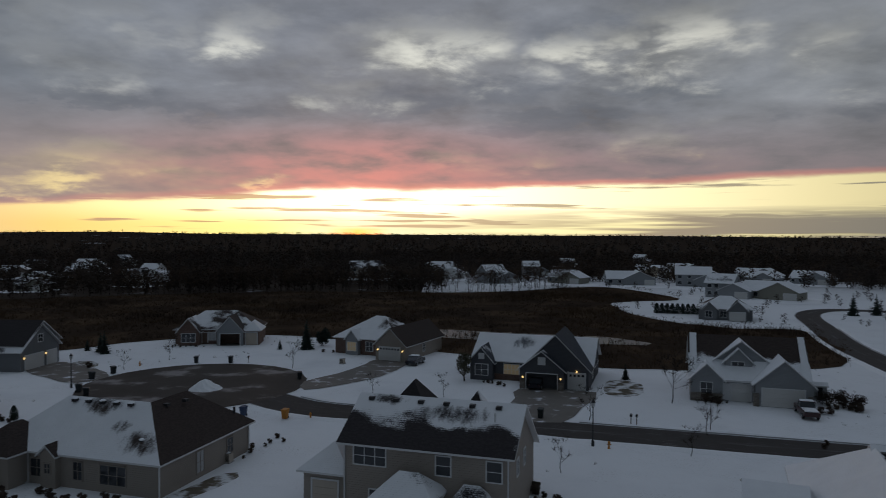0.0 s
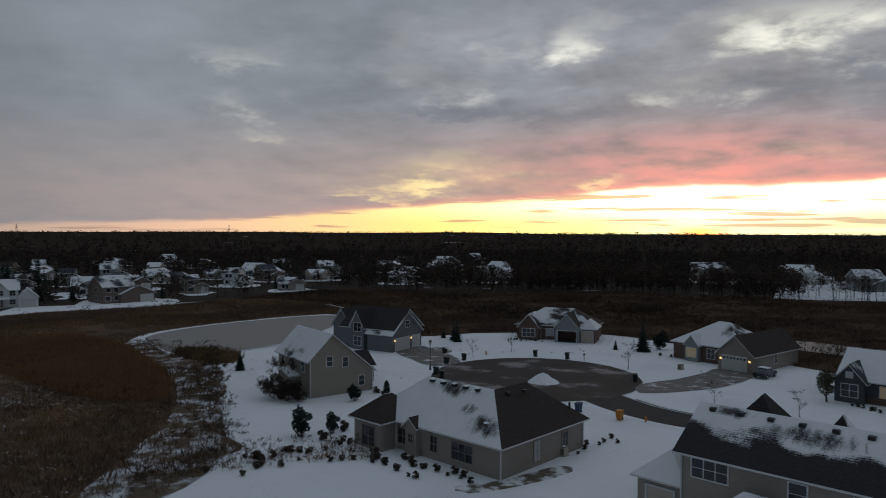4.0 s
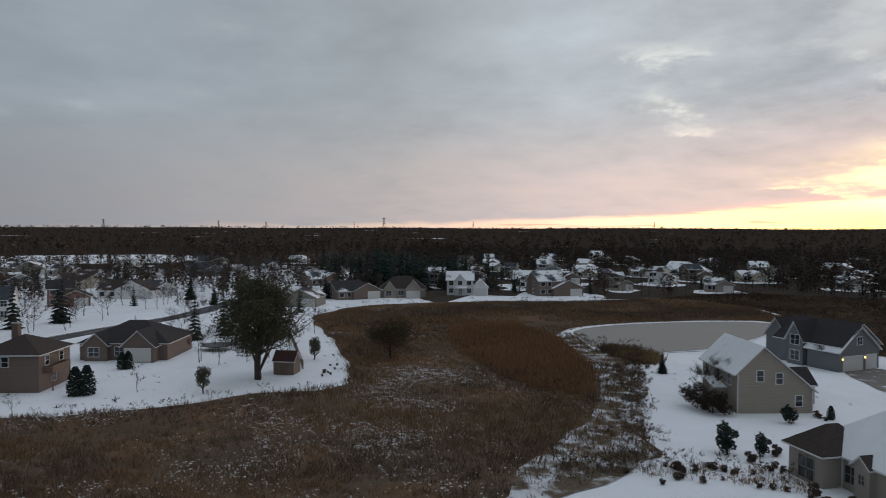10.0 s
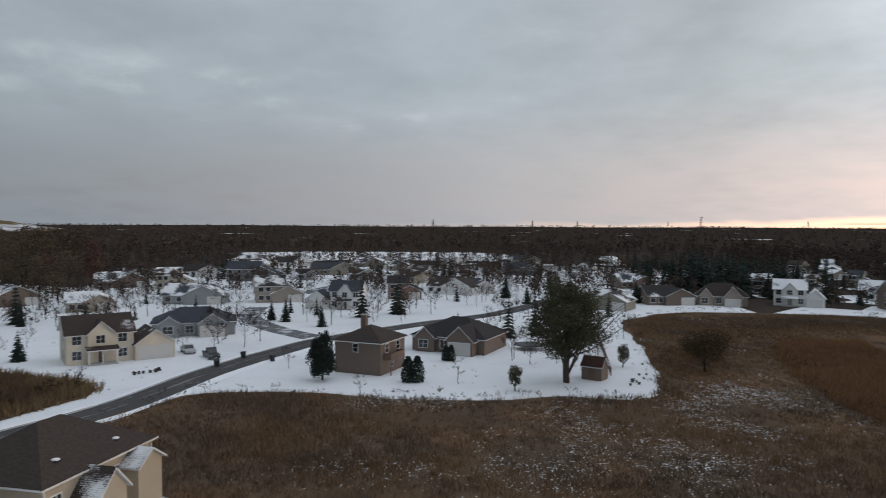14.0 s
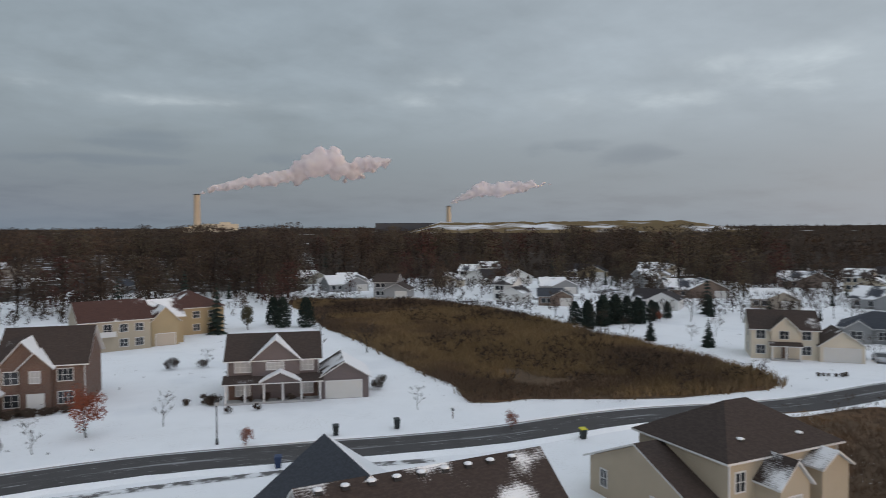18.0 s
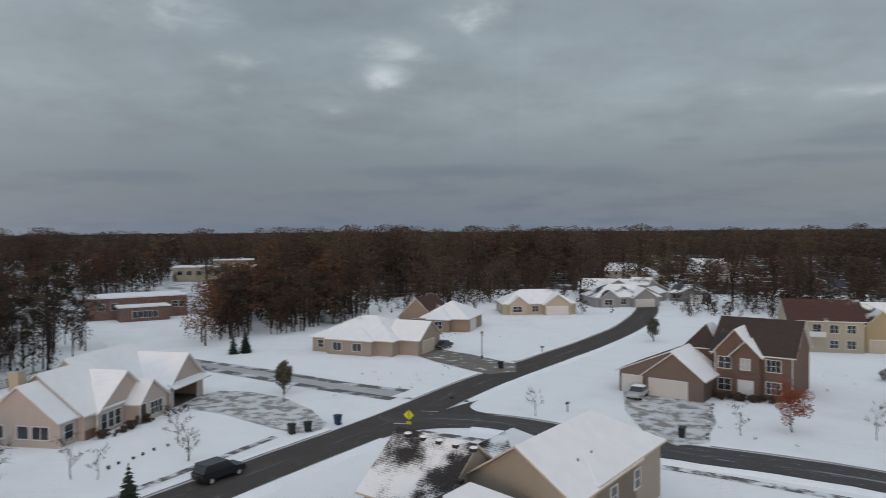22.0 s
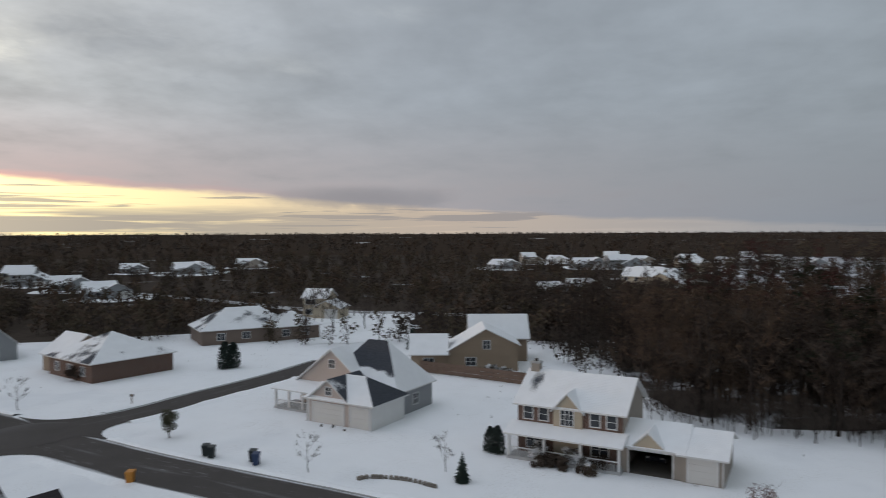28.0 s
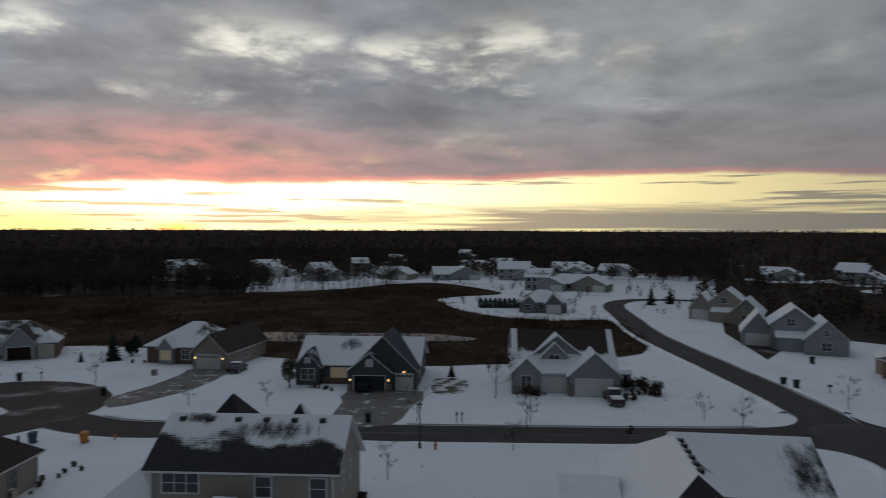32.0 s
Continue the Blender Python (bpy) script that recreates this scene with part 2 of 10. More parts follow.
    def placed(clouds, reach, spot):
        """The strongest of a set of soft ellipses on the sky."""
        got = w.math("MULTIPLY", el, 0.0001)
        for deg, slope, hw, hh, k in clouds:
            # one after another, so that few values are held at a time
            step = w.t.nodes.new("ShaderNodeVectorMath")
            step.operation = "MINIMUM"
            w.put(step.inputs[0], spot)
            w.put(step.inputs[1], w.math("ADD", got, 1000.0))
            far = w.t.nodes.new("ShaderNodeVectorMath")
            far.operation = "LENGTH"
            w.put(far.inputs[0], w.stretch(step.outputs[0], (1 / hw, 1 / hh, 1), (-deg / hw, -slope / hh, 0)))
            nd = w.t.nodes.new("ShaderNodeMapRange")
            nd.interpolation_type = "SMOOTHSTEP"
            w.put(nd.inputs[0], far.outputs["Value"])
            for j, v in enumerate((reach, 0.0, 0.0, k)):
                nd.inputs[1 + j].default_value = v
            got = w.math("MAXIMUM", got, nd.outputs[0])
        return got

    west = w.ramp(cs, 0.1, 0.7)
    rag = w.math("MULTIPLY", w.math("SUBTRACT", w.math("ADD", w.math("MULTIPLY", t1, 0.7), w.math("MULTIPLY", n2, 0.3)), 0.5), 1.7)
    dim = placed(WEST_DARK, 1.6, spot)
    dim = w.math("MULTIPLY", dim, w.ramp(w.math("ADD", dim, w.math("MULTIPLY", rag, 1.6)), 0.15, 0.7))
    col = w.mix(w.math("MULTIPLY", dim, 0.75), col, lin(88, 95, 107))
    bar = placed(EAST_BARS, 1.8, calm)
    bar = w.math("MULTIPLY", bar, w.ramp(w.math("ADD", bar, w.math("MULTIPLY", rag, 1.2)), 0.15, 0.7))
    barcol = round_sky([(-180, 104, 119, 135), (-130, 124, 135, 146), (-60, 150, 150, 155), (60, 140, 136, 140), (100, 132, 138, 148), (135, 112, 124, 138), (179, 104, 119, 135)])
    # bright breaks
    brk = w.math("MAXIMUM", placed(WEST_BREAKS, 1.8, spot), w.math("MAXIMUM", placed(SOUTH_BREAKS, 2.1, calm), placed(EAST_BREAKS, 2.0, calm)))
    gap = w.math("ADD", w.math("MULTIPLY", brk, 0.22), w.math("MULTIPLY", w.math("MULTIPLY", brk, w.ramp(w.math("ADD", w.math("MULTIPLY", brk, 0.9), w.math("MULTIPLY", rag, 2.7)), 0.2, 1.3)), 0.78))
    low_gap = w.math("MULTIPLY", west, w.ramp(el, 0.15, 0.09))
    gapcol = round_sky([(-180, 212, 220, 224), (-90, 208, 216, 219), (-40, 222, 222, 218), (0, 214, 215, 206), (40, 218, 217, 208), (90, 196, 202, 207), (135, 190, 202, 208), (179, 212, 220, 224)])
    gapcol = w.mix(low_gap, gapcol, lin(250, 226, 160))
    col = w.mix(w.math("MULTIPLY", gap, w.math("ADD", 0.78, w.math("MULTIPLY", west, 0.17))), col, gapcol)
    # pink undersides over the sun
    pink = w.math("MULTIPLY", round_sky([(-22, 0.0), (-12, 0.3), (-4, 0.8), (2, 1.0), (10, 0.42), (20, 0.16), (40, 0.05), (60, 0.0)]), w.math("MULTIPLY", w.ramp(el, 0.05, 0.075), w.ramp(el, 0.17, 0.08)))
    pink = w.math("MULTIPLY", pink, w.ramp(body, 0.36, 0.58))
    col = w.mix(w.math("MULTIPLY", pink, 0.68), col, lin(216, 132, 125))
    # the clear strip under the cloud edge
    top = round_sky([(-180, 0.0), (-100, 0.0), (-62, 0.006), (-36, 0.02), (-18, 0.045), (-4, 0.064), (20, 0.071), (42, 0.079), (60, 0.06), (84, 0.032), (112, 0.008), (140, 0.0), (179, 0.0)], 8.0)
    top = w.math("ADD", top, w.math("MULTIPLY", w.math("SUBTRACT", n1, 0.5), 0.022))
    edge = w.math("SUBTRACT", top, el)
    strip = w.math("MULTIPLY", w.ramp(edge, -0.004, 0.005), round_sky([(-110, 0.0), (-70, 0.5), (-45, 0.9), (0, 1.0), (60, 1.0), (85, 0.75), (115, 0.3), (150, 0.0)]))
    scol = round_sky([(-100, 190, 178, 175), (-60, 236, 204, 180), (-40, 250, 205, 172), (-22, 255, 219, 128), (-8, 255, 240, 150), (0, 255, 252, 205), (15, 250, 240, 182), (35, 244, 230, 168), (55, 240, 224, 172), (82, 240, 214, 182), (115, 200, 194, 190)])
    hot = w.math("MULTIPLY", round_sky([(-30, 0.0), (-12, 0.4), (0, 1.0), (18, 0.4), (40, 0.1), (60, 0.0)]), w.ramp(el, 0.01, 0.04))
    scol = w.mix(hot, scol, (1.7, 1.5, 1.05))
    bars = w.noise(w.stretch(w.n("ShaderNodeCombineXYZ", X=cs, Y=sd, Z=w.math("MULTIPLY", el, 22.0)).outputs[0], (3.0, 3.0, 3.4)), 1.5, 5.0, 0.5, 0.2)
    barm = w.math("MULTIPLY", w.ramp(bars, 0.555, 0.63), 0.85)
    veil = w.math("MULTIPLY", w.ramp(w.math("ADD", el, w.math("MULTIPLY", w.math("SUBTRACT", bars, 0.5), 0.04)), 0.042, 0.022), round_sky([(-12, 0.0), (8, 0.3), (25, 0.95), (60, 0.95), (90, 0.3), (120, 0.0)]))
    veil = w.math("MULTIPLY", veil, w.ramp(bars, 0.3, 0.5))
    barc = round_sky([(-60, 190, 160, 145), (-10, 176, 140, 108), (10, 160, 142, 118), (40, 140, 136, 128), (90, 150, 146, 146)])
    scol = w.mix(w.math("MAXIMUM", barm, veil), scol, barc)
    col = w.mix(strip, col, scol)
    rim = w.math("MULTIPLY", w.math("MULTIPLY", w.ramp(edge, -0.011, -0.003), w.ramp(edge, 0.004, -0.002)), round_sky([(-40, 0.0), (-15, 0.3), (5, 0.5), (35, 0.4), (55, 0.15), (75, 0.0)]))
    col = w.mix(rim, col, lin(236, 150, 132))
    col = w.mix(w.math("MULTIPLY", bar, 0.75), col, barcol)
    disc = w.math("MULTIPLY", round_sky([(-2.6, 0.0), (-0.5, 1.0), (0.5, 1.0), (2.6, 0.0)]), w.ramp(el, 0.013, 0.004))
    col = w.mix(disc, col, (2.4, 0.7, 0.16))
    # near the skyline the west is warmer and the east cooler
    tint = w.mix(w.ramp(cs, 0.1, 0.95), (0.97, 1.0, 1.04), (1.06, 1.0, 0.90))
    tint = w.mix(w.ramp(el, 0.4, 0.6), tint, (1.0, 1.0, 1.0))
    col = w.mix(1.0, col, tint, "MULTIPLY")
    # the western sky is several times as bright as the eastern
    away = w.math("ARCCOSINE", w.math("MINIMUM", w.math("MAXIMUM", cs, -1.0), 1.0))
    gain = w.math("ADD", 1.0, w.math("MULTIPLY", 3.4, w.math("EXPONENT", w.math("MULTIPLY", w.math("POWER", w.math("DIVIDE", away, radians(48)), 2.2), -1.0))))
    # overhead an overcast sky is about three times as bright as at the skyline
    gain = w.math("MULTIPLY", gain, w.math("ADD", 1.0, w.math("MULTIPLY", ZENITH, w.ramp(el, 0.36, 1.3))))
    bg = w.n("ShaderNodeBackground", Color=col, Strength=gain)
    sky = w.t.nodes.new("ShaderNodeTexSky")
    sky.sky_type, sky.sun_disc = "NISHITA", False
    sky.sun_elevation, sky.sun_rotation = radians(1.0), radians(-SUN_AZ)
    bg2 = w.n("ShaderNodeBackground", Color=sky.outputs[0], Strength=0.02)
    add = w.t.nodes.new("ShaderNodeAddShader")
    w.t.links.new(bg.outputs[0], add.inputs[0])
    w.t.links.new(bg2.outputs[0], add.inputs[1])
    out = w.t.nodes.new("ShaderNodeOutputWorld")
    w.t.links.new(add.outputs[0], out.inputs[0])


ZENITH = 0.4
build_sky()
sun = new("sun", bpy.data.lights.new("sun", "SUN"))
sun.data.energy, sun.data.angle, sun.data.color = 0.5, radians(10), (1.0, 0.66, 0.42)
sun.matrix_world = look((0, 0, 0), (math.sin(radians(SUN_AZ)), -math.cos(radians(SUN_AZ)), -0.06))

# ---- materials ----
def material(name, base, rough=0.8, spec=0.3, metal=0.0, vary=0.18, scale=3.0, grain=40.0, bump=0.0, second=None, second_at=0.58, emit=None):
    m = bpy.data.materials.new(name)
    m.use_nodes = True
    w = Net(m.node_tree)
    b = w.t.nodes["Principled BSDF"]
    pos = w.t.nodes.new("ShaderNodeTexCoord").outputs["Object"]
    rnd = w.t.nodes.new("ShaderNodeObjectInfo").outputs["Random"]
    big = w.noise(pos, scale, 4.0)
    fine = w.noise(pos, grain, 3.0)
    col = tuple(base)
    if second:
        col = w.mix(w.ramp(big, second_at - 0.08, second_at + 0.08), base, second)
    k = w.math("ADD", w.math("MULTIPLY", big, vary * 1.6), w.math("MULTIPLY", fine, vary))
    k = w.math("ADD", k, w.math("MULTIPLY", rnd, vary * 0.4))
    k = w.math("ADD", k, 1.0 - vary * 1.5)
    hsv = w.n("ShaderNodeHueSaturation", Value=k)
    w.put(hsv.inputs["Color"], col if isinstance(col, bpy.types.NodeSocket) else (*col, 1))
    w.put(b.inputs["Base Color"], hsv.outputs[0])
    b.inputs["Roughness"].default_value = rough
    b.inputs["Specular IOR Level"].default_value = spec
    b.inputs["Metallic"].default_value = metal
    if emit:
        b.inputs["Emission Color"].default_value = (*emit[:3], 1)
        b.inputs["Emission Strength"].default_value = emit[3]
    if bump:
        bp = w.t.nodes.new("ShaderNodeBump")
        bp.inputs["Strength"].default_value = 0.6
        bp.inputs["Distance"].default_value = bump
        w.put(bp.inputs["Height"], w.math("ADD", fine, big))
        w.put(b.inputs["Normal"], bp.outputs[0])
    return m


def siding(name, base, pitch=0.18, rough=0.75):
    """Horizontal lap boards."""
    m = material(name, base, rough, vary=0.1, scale=0.6, grain=14)
    w = Net(m.node_tree)
    pos = w.t.nodes.new("ShaderNodeTexCoord").outputs["Object"]
    z = w.n("ShaderNodeSeparateXYZ", Vector=pos).outputs[2]
    saw = w.math("FRACT", w.math("DIVIDE", z, pitch))
    bp = w.t.nodes.new("ShaderNodeBump")
    bp.inputs["Distance"].default_value = 0.02
    w.put(bp.inputs["Height"], saw)
    w.put(w.t.nodes["Principled BSDF"].inputs["Normal"], bp.outputs[0])
    return m


def masonry(name, base, mortar, bw=0.22, bh=0.075):
    m = material(name, base, 0.85, vary=0.25, scale=1.5, grain=9)
    w = Net(m.node_tree)
    pos = w.t.nodes.new("ShaderNodeTexCoord").outputs["Object"]
    sp = w.n("ShaderNodeSeparateXYZ", Vector=pos)
    v = w.n("ShaderNodeCombineXYZ", X=w.math("ADD", sp.outputs[0], sp.outputs[1]), Y=sp.outputs[2], Z=0.0).outputs[0]
    br = w.t.nodes.new("ShaderNodeTexBrick")
    w.put(br.inputs["Vector"], v)
    br.inputs["Scale"].default_value = 1.0
    br.inputs["Brick Width"].default_value, br.inputs["Row Height"].default_value = bw, bh
    br.inputs["Mortar Size"].default_value = 0.012
    br.inputs["Color1"].default_value = (*base, 1)
    br.inputs["Color2"].default_value = (*[c * 0.6 for c in base], 1)
    br.inputs["Mortar"].default_value = (*mortar, 1)
    w.put(w.t.nodes["Principled BSDF"].inputs["Base Color"], br.outputs[0])
    bp = w.t.nodes.new("ShaderNodeBump")
    bp.inputs["Distance"].default_value = 0.02
    bp.invert = True
    w.put(bp.inputs["Height"], br.outputs["Fac"])
    w.put(w.t.nodes["Principled BSDF"].inputs["Normal"], bp.outputs[0])
    return m


SNOW = (0.875, 0.888, 0.915)


def roofing(name, base, cover, rise=0.0, mid=0.0, scale=0.22, seed=0.0, bare=()):
    """Asphalt shingles in courses under settled snow. cover: share of snow; rise: how much more lies high up; bare: where wind or warmth has cleared it."""
    m = bpy.data.materials.new(name)
    m.use_nodes = True
    w = Net(m.node_tree)
    b = w.t.nodes["Principled BSDF"]
    pos = w.t.nodes.new("ShaderNodeTexCoord").outputs["Object"]
    z = w.n("ShaderNodeSeparateXYZ", Vector=pos).outputs[2]
    fine = w.noise(pos, 9.0, 3.0)
    big = w.noise(w.stretch(pos, (1, 1, 1.3), (seed, seed * 0.7, 0)), scale, 3.0, 0.5)
    course = w.math("FRACT", w.math("DIVIDE", z, 0.115))
    tab = w.noise(w.stretch(pos, (3.0, 3.0, 8.7)), 1.0, 0.0)
    dark = w.mix(fine, [c * 0.6 for c in base], [c * 1.4 for c in base])
    dark = w.mix(w.math("MULTIPLY", w.ramp(tab, 0.4, 0.6), 0.35), dark, [c * 0.55 for c in base])
    f = w.math("ADD", w.math("MULTIPLY", w.math("SUBTRACT", big, 0.5), 2.4), cover)
    f = w.math("ADD", f, w.math("MULTIPLY", w.math("SUBTRACT", z, mid), rise))
    f = w.math("ADD", f, w.math("MULTIPLY", w.math("SUBTRACT", course, 0.5), 0.1))
    f = w.math("ADD", f, w.math("MULTIPLY", w.math("SUBTRACT", fine, 0.5), 0.55))
    tear = w.math("MULTIPLY", w.math("SUBTRACT", w.noise(w.stretch(pos, (1.6, 0.7, 0.7)), 0.7, 5.0, 0.65), 0.5), 3.6)
    tear = w.math("ADD", tear, w.math("MULTIPLY", w.math("SUBTRACT", fine, 0.5), 1.6))
    plan = w.n("ShaderNodeSeparateXYZ", Vector=pos)
    clear = w.math("MULTIPLY", z, 0.0)
    for bx, by, rx, ry in bare:
        dx, dy = w.math("DIVIDE", w.math("SUBTRACT", plan.outputs[0], bx), rx), w.math("DIVIDE", w.math("SUBTRACT", plan.outputs[1], by), ry)
        near = w.math("SUBTRACT", 1.2, w.math("ADD", w.math("MULTIPLY", dx, dx), w.math("MULTIPLY", dy, dy)))
        clear = w.math("MAXIMUM", clear, w.ramp(w.math("ADD", near, tear), 0.0, 1.5))
    mask = w.math("MULTIPLY", w.ramp(f, 0.36, 0.62), w.math("SUBTRACT", 1.0, clear))
    white = w.mix(w.noise(pos, 0.7, 4.0), [c * 0.86 for c in SNOW], SNOW)
    w.put(b.inputs["Base Color"], w.mix(mask, dark, white))
    b.inputs["Roughness"].default_value = 0.85
    b.inputs["Specular IOR Level"].default_value = 0.2
    bp = w.t.nodes.new("ShaderNodeBump")
    bp.inputs["Distance"].default_value = 0.04
    w.put(bp.inputs["Height"], w.math("ADD", w.math("MULTIPLY", mask, 1.0), w.math("MULTIPLY", course, 0.35)))
    w.put(b.inputs["Normal"], bp.outputs[0])
    return m


M = {}
M["snow"] = material("snow", SNOW, 0.7, 0.25, vary=0.15, scale=0.16, grain=3.0, bump=0.09)
def road_surface(name, base, slush):
    """Asphalt with wheel tracks worn through thin slush: the map's x runs across the road, its y along it in metres."""
    m = material(name, base, 0.9, 0.06, vary=0.25, scale=0.3, grain=14)
    w = Net(m.node_tree)
    b = w.t.nodes["Principled BSDF"]
    old = b.inputs["Base Color"].links[0].from_socket
    uv = w.n("ShaderNodeSeparateXYZ", Vector=w.t.nodes.new("ShaderNodeTexCoord").outputs["UV"])
    across = w.math("ABSOLUTE", w.math("SUBTRACT", uv.outputs[0], 0.5))
    wob = w.noise(w.n("ShaderNodeCombineXYZ", X=w.math("MULTIPLY", uv.outputs[0], 6.0), Y=w.math("MULTIPLY", uv.outputs[1], 0.09), Z=0.0).outputs[0], 1.0, 4.0, 0.6)
    fine = w.noise(w.n("ShaderNodeCombineXYZ", X=w.math("MULTIPLY", uv.outputs[0], 40.0), Y=w.math("MULTIPLY", uv.outputs[1], 0.5), Z=0.0).outputs[0], 1.0, 3.0, 0.6)
    edge = w.ramp(w.math("ADD", across, w.math("MULTIPLY", wob, 0.12)), 0.5, 0.56)
    crown = w.math("MULTIPLY", w.ramp(across, 0.06, 0.0), w.ramp(wob, 0.45, 0.62))
    streak = w.math("MULTIPLY", w.ramp(fine, 0.55, 0.75), w.ramp(wob, 0.46, 0.62))
    k = w.math("MAXIMUM", edge, w.math("MAXIMUM", w.math("MULTIPLY", crown, 0.1 if slush < 0.5 else 0.4), w.math("MULTIPLY", streak, slush)))
    w.put(b.inputs["Base Color"], w.mix(k, old, (0.62, 0.63, 0.66)))
    return m


M["asphalt"] = road_surface("asphalt", (0.078, 0.071, 0.068), 0.3)
M["asphalt_slushy"] = road_surface("slushy_asphalt", (0.088, 0.085, 0.086), 0.8)
M["thin"] = material("thin_snow_on_grass", (0.15, 0.13, 0.10), 0.95, 0.0, vary=0.35, scale=0.6, grain=5, second=(0.66, 0.67, 0.69), second_at=0.5)
M["lane"] = road_surface("snowy_lane", (0.42, 0.42, 0.43), 0.9)
M["circle"] = material("asphalt_swirls", (0.08, 0.069, 0.062), 0.9, 0.06, vary=0.4, scale=0.16, grain=6, second=(0.24, 0.22, 0.215), second_at=0.6)
M["slush"] = material("slush_asphalt", (0.12, 0.12, 0.125), 0.7, vary=0.25, scale=0.3, grain=8, second=(0.55, 0.56, 0.6), second_at=0.56)
M["strip"] = material("snow_in_dead_grass", (0.16, 0.125, 0.09), 0.95, 0.0, vary=0.4, scale=0.3, grain=3.0, second=(0.6, 0.61, 0.63), second_at=0.53, bump=0.08)
M["drive"] = material("concrete_drive", (0.17, 0.155, 0.14), 0.8, vary=0.25, scale=0.5, grain=9, second=(0.62, 0.63, 0.67), second_at=0.63)
M["drive_tracks"] = material("tracked_drive", (0.3, 0.29, 0.28), 0.85, 0.1, vary=0.25, scale=0.55, grain=5, second=(0.62, 0.63, 0.65), second_at=0.48)
M["walk"] = material("pavement_wet", (0.13, 0.125, 0.125), 0.7, 0.2, vary=0.3, scale=0.7, grain=7, second=(0.66, 0.67, 0.69), second_at=0.52)
M["kerb"] = material("kerb_concrete", (0.38, 0.38, 0.38), 0.8, vary=0.2, scale=1.0)
M["reed"] = material("dry_reed", (0.28, 0.18, 0.108), 0.9, 0.0, vary=0.6, scale=0.05, grain=2.0, second=(0.16, 0.115, 0.085), second_at=0.5)
M["reed_red"] = material("russet_reed", (0.25, 0.145, 0.082), 0.9, 0.0, vary=0.5, scale=0.06, grain=2.0)
M["marsh"] = material("marsh_floor", (0.135, 0.098, 0.07), 0.95, 0.0, vary=0.5, scale=0.08, grain=1.2, second=(0.15, 0.095, 0.06), second_at=0.54, bump=0.15)
# northern marsh: floor and reeds with the backlit shade mixed into their colour
M["marsh_backlit"] = material("backlit_marsh_floor", (0.05, 0.036, 0.027), 0.95, 0.0, vary=0.5, scale=0.06, grain=1.0, second=(0.075, 0.052, 0.035), second_at=0.54, bump=0.15)
M["reed_backlit"] = material("dark_brown_reed", (0.095, 0.063, 0.04), 0.9, 0.0, vary=0.6, scale=0.04, grain=2.0, second=(0.055, 0.04, 0.031), second_at=0.5)
M["litter"] = material("leaf_litter", (0.065, 0.053, 0.045), 0.95, 0.0, vary=0.5, scale=0.05, grain=0.7, second=(0.4, 0.41, 0.43), second_at=0.7, bump=0.1)
M["reed_olive"] = material("olive_reed", (0.25, 0.175, 0.095), 0.9, 0.0, vary=0.55, scale=0.04, grain=2.0, second=(0.12, 0.085, 0.06), second_at=0.52)
M["twig"] = material("bare_twigs", (0.072, 0.058, 0.050), 0.95, 0.0, vary=0.4, scale=0.05, grain=1.0)
M["bark"] = material("bark", (0.075, 0.063, 0.055), 0.95, 0.0, vary=0.3, scale=2.0, grain=14, bump=0.02)
M["litter_mid"] = material("scrub_floor", (0.085, 0.075, 0.066), 0.95, 0.0, vary=0.4, scale=0.1, grain=0.8, second=(0.5, 0.51, 0.54), second_at=0.58, bump=0.1)
M["litter_snow"] = material("snowy_leaf_litter", (0.3, 0.3, 0.31), 0.95, 0.0, vary=0.3, scale=0.12, grain=0.9, second=(0.62, 0.635, 0.67), second_at=0.46)
M["straw"] = material("straw_brown_twigs", (0.098, 0.079, 0.058), 0.9, 0.0, vary=0.5, scale=0.04, grain=1.0)
M["wine"] = material("wine_brown_leaves", (0.078, 0.042, 0.037), 0.9, 0.0, vary=0.5, scale=0.04, grain=1.0)
M["oak"] = material("dead_oak_leaves", (0.086, 0.063, 0.049), 0.9, 0.0, vary=0.5, scale=0.04, grain=1.0)
M["trunk"] = material("wood_trunks", (0.042, 0.034, 0.03), 0.95, 0.0, vary=0.4, scale=0.3, grain=6)
M["brush"] = material("brown_brush", (0.10, 0.072, 0.055), 0.95, 0.0, vary=0.5, scale=0.3, grain=2.0)
# twigs lightened in base colour to stand for haze over distance
M["farwood"] = material("hazed_bare_twigs", (0.10, 0.083, 0.073), 0.95, 0.0, vary=0.4, scale=0.02, grain=0.4)
M["dusk"] = material("dark_dead_leaves", (0.055, 0.042, 0.035), 0.9, 0.0, vary=0.5, scale=0.06, grain=1.0)
M["pine"] = material("dark_pine_needles", (0.026, 0.029, 0.02), 0.9, 0.0, vary=0.5, scale=0.06, grain=1.0)
M["rustle"] = material("russet_oak_leaves", (0.13, 0.068, 0.042), 0.9, 0.0, vary=0.5, scale=0.08, grain=1.0)
M["sallow"] = material("willow_twigs", (0.105, 0.078, 0.048), 0.9, 0.0, vary=0.4, scale=0.2, grain=2.0)
M["plum"] = material("dusky_red_twigs", (0.17, 0.105, 0.095), 0.9, 0.0, vary=0.4, scale=0.6, grain=5)
M["rust"] = material("rust_red_leaves", (0.26, 0.075, 0.04), 0.9, vary=0.4, scale=0.6, grain=5)
M["spruce"] = material("spruce_needles", (0.020, 0.032, 0.026), 0.9, vary=0.4, scale=1.0, grain=6)
M["leaf"] = material("dull_green_leaves", (0.078, 0.076, 0.046), 0.9, vary=0.5, scale=0.5, grain=4)
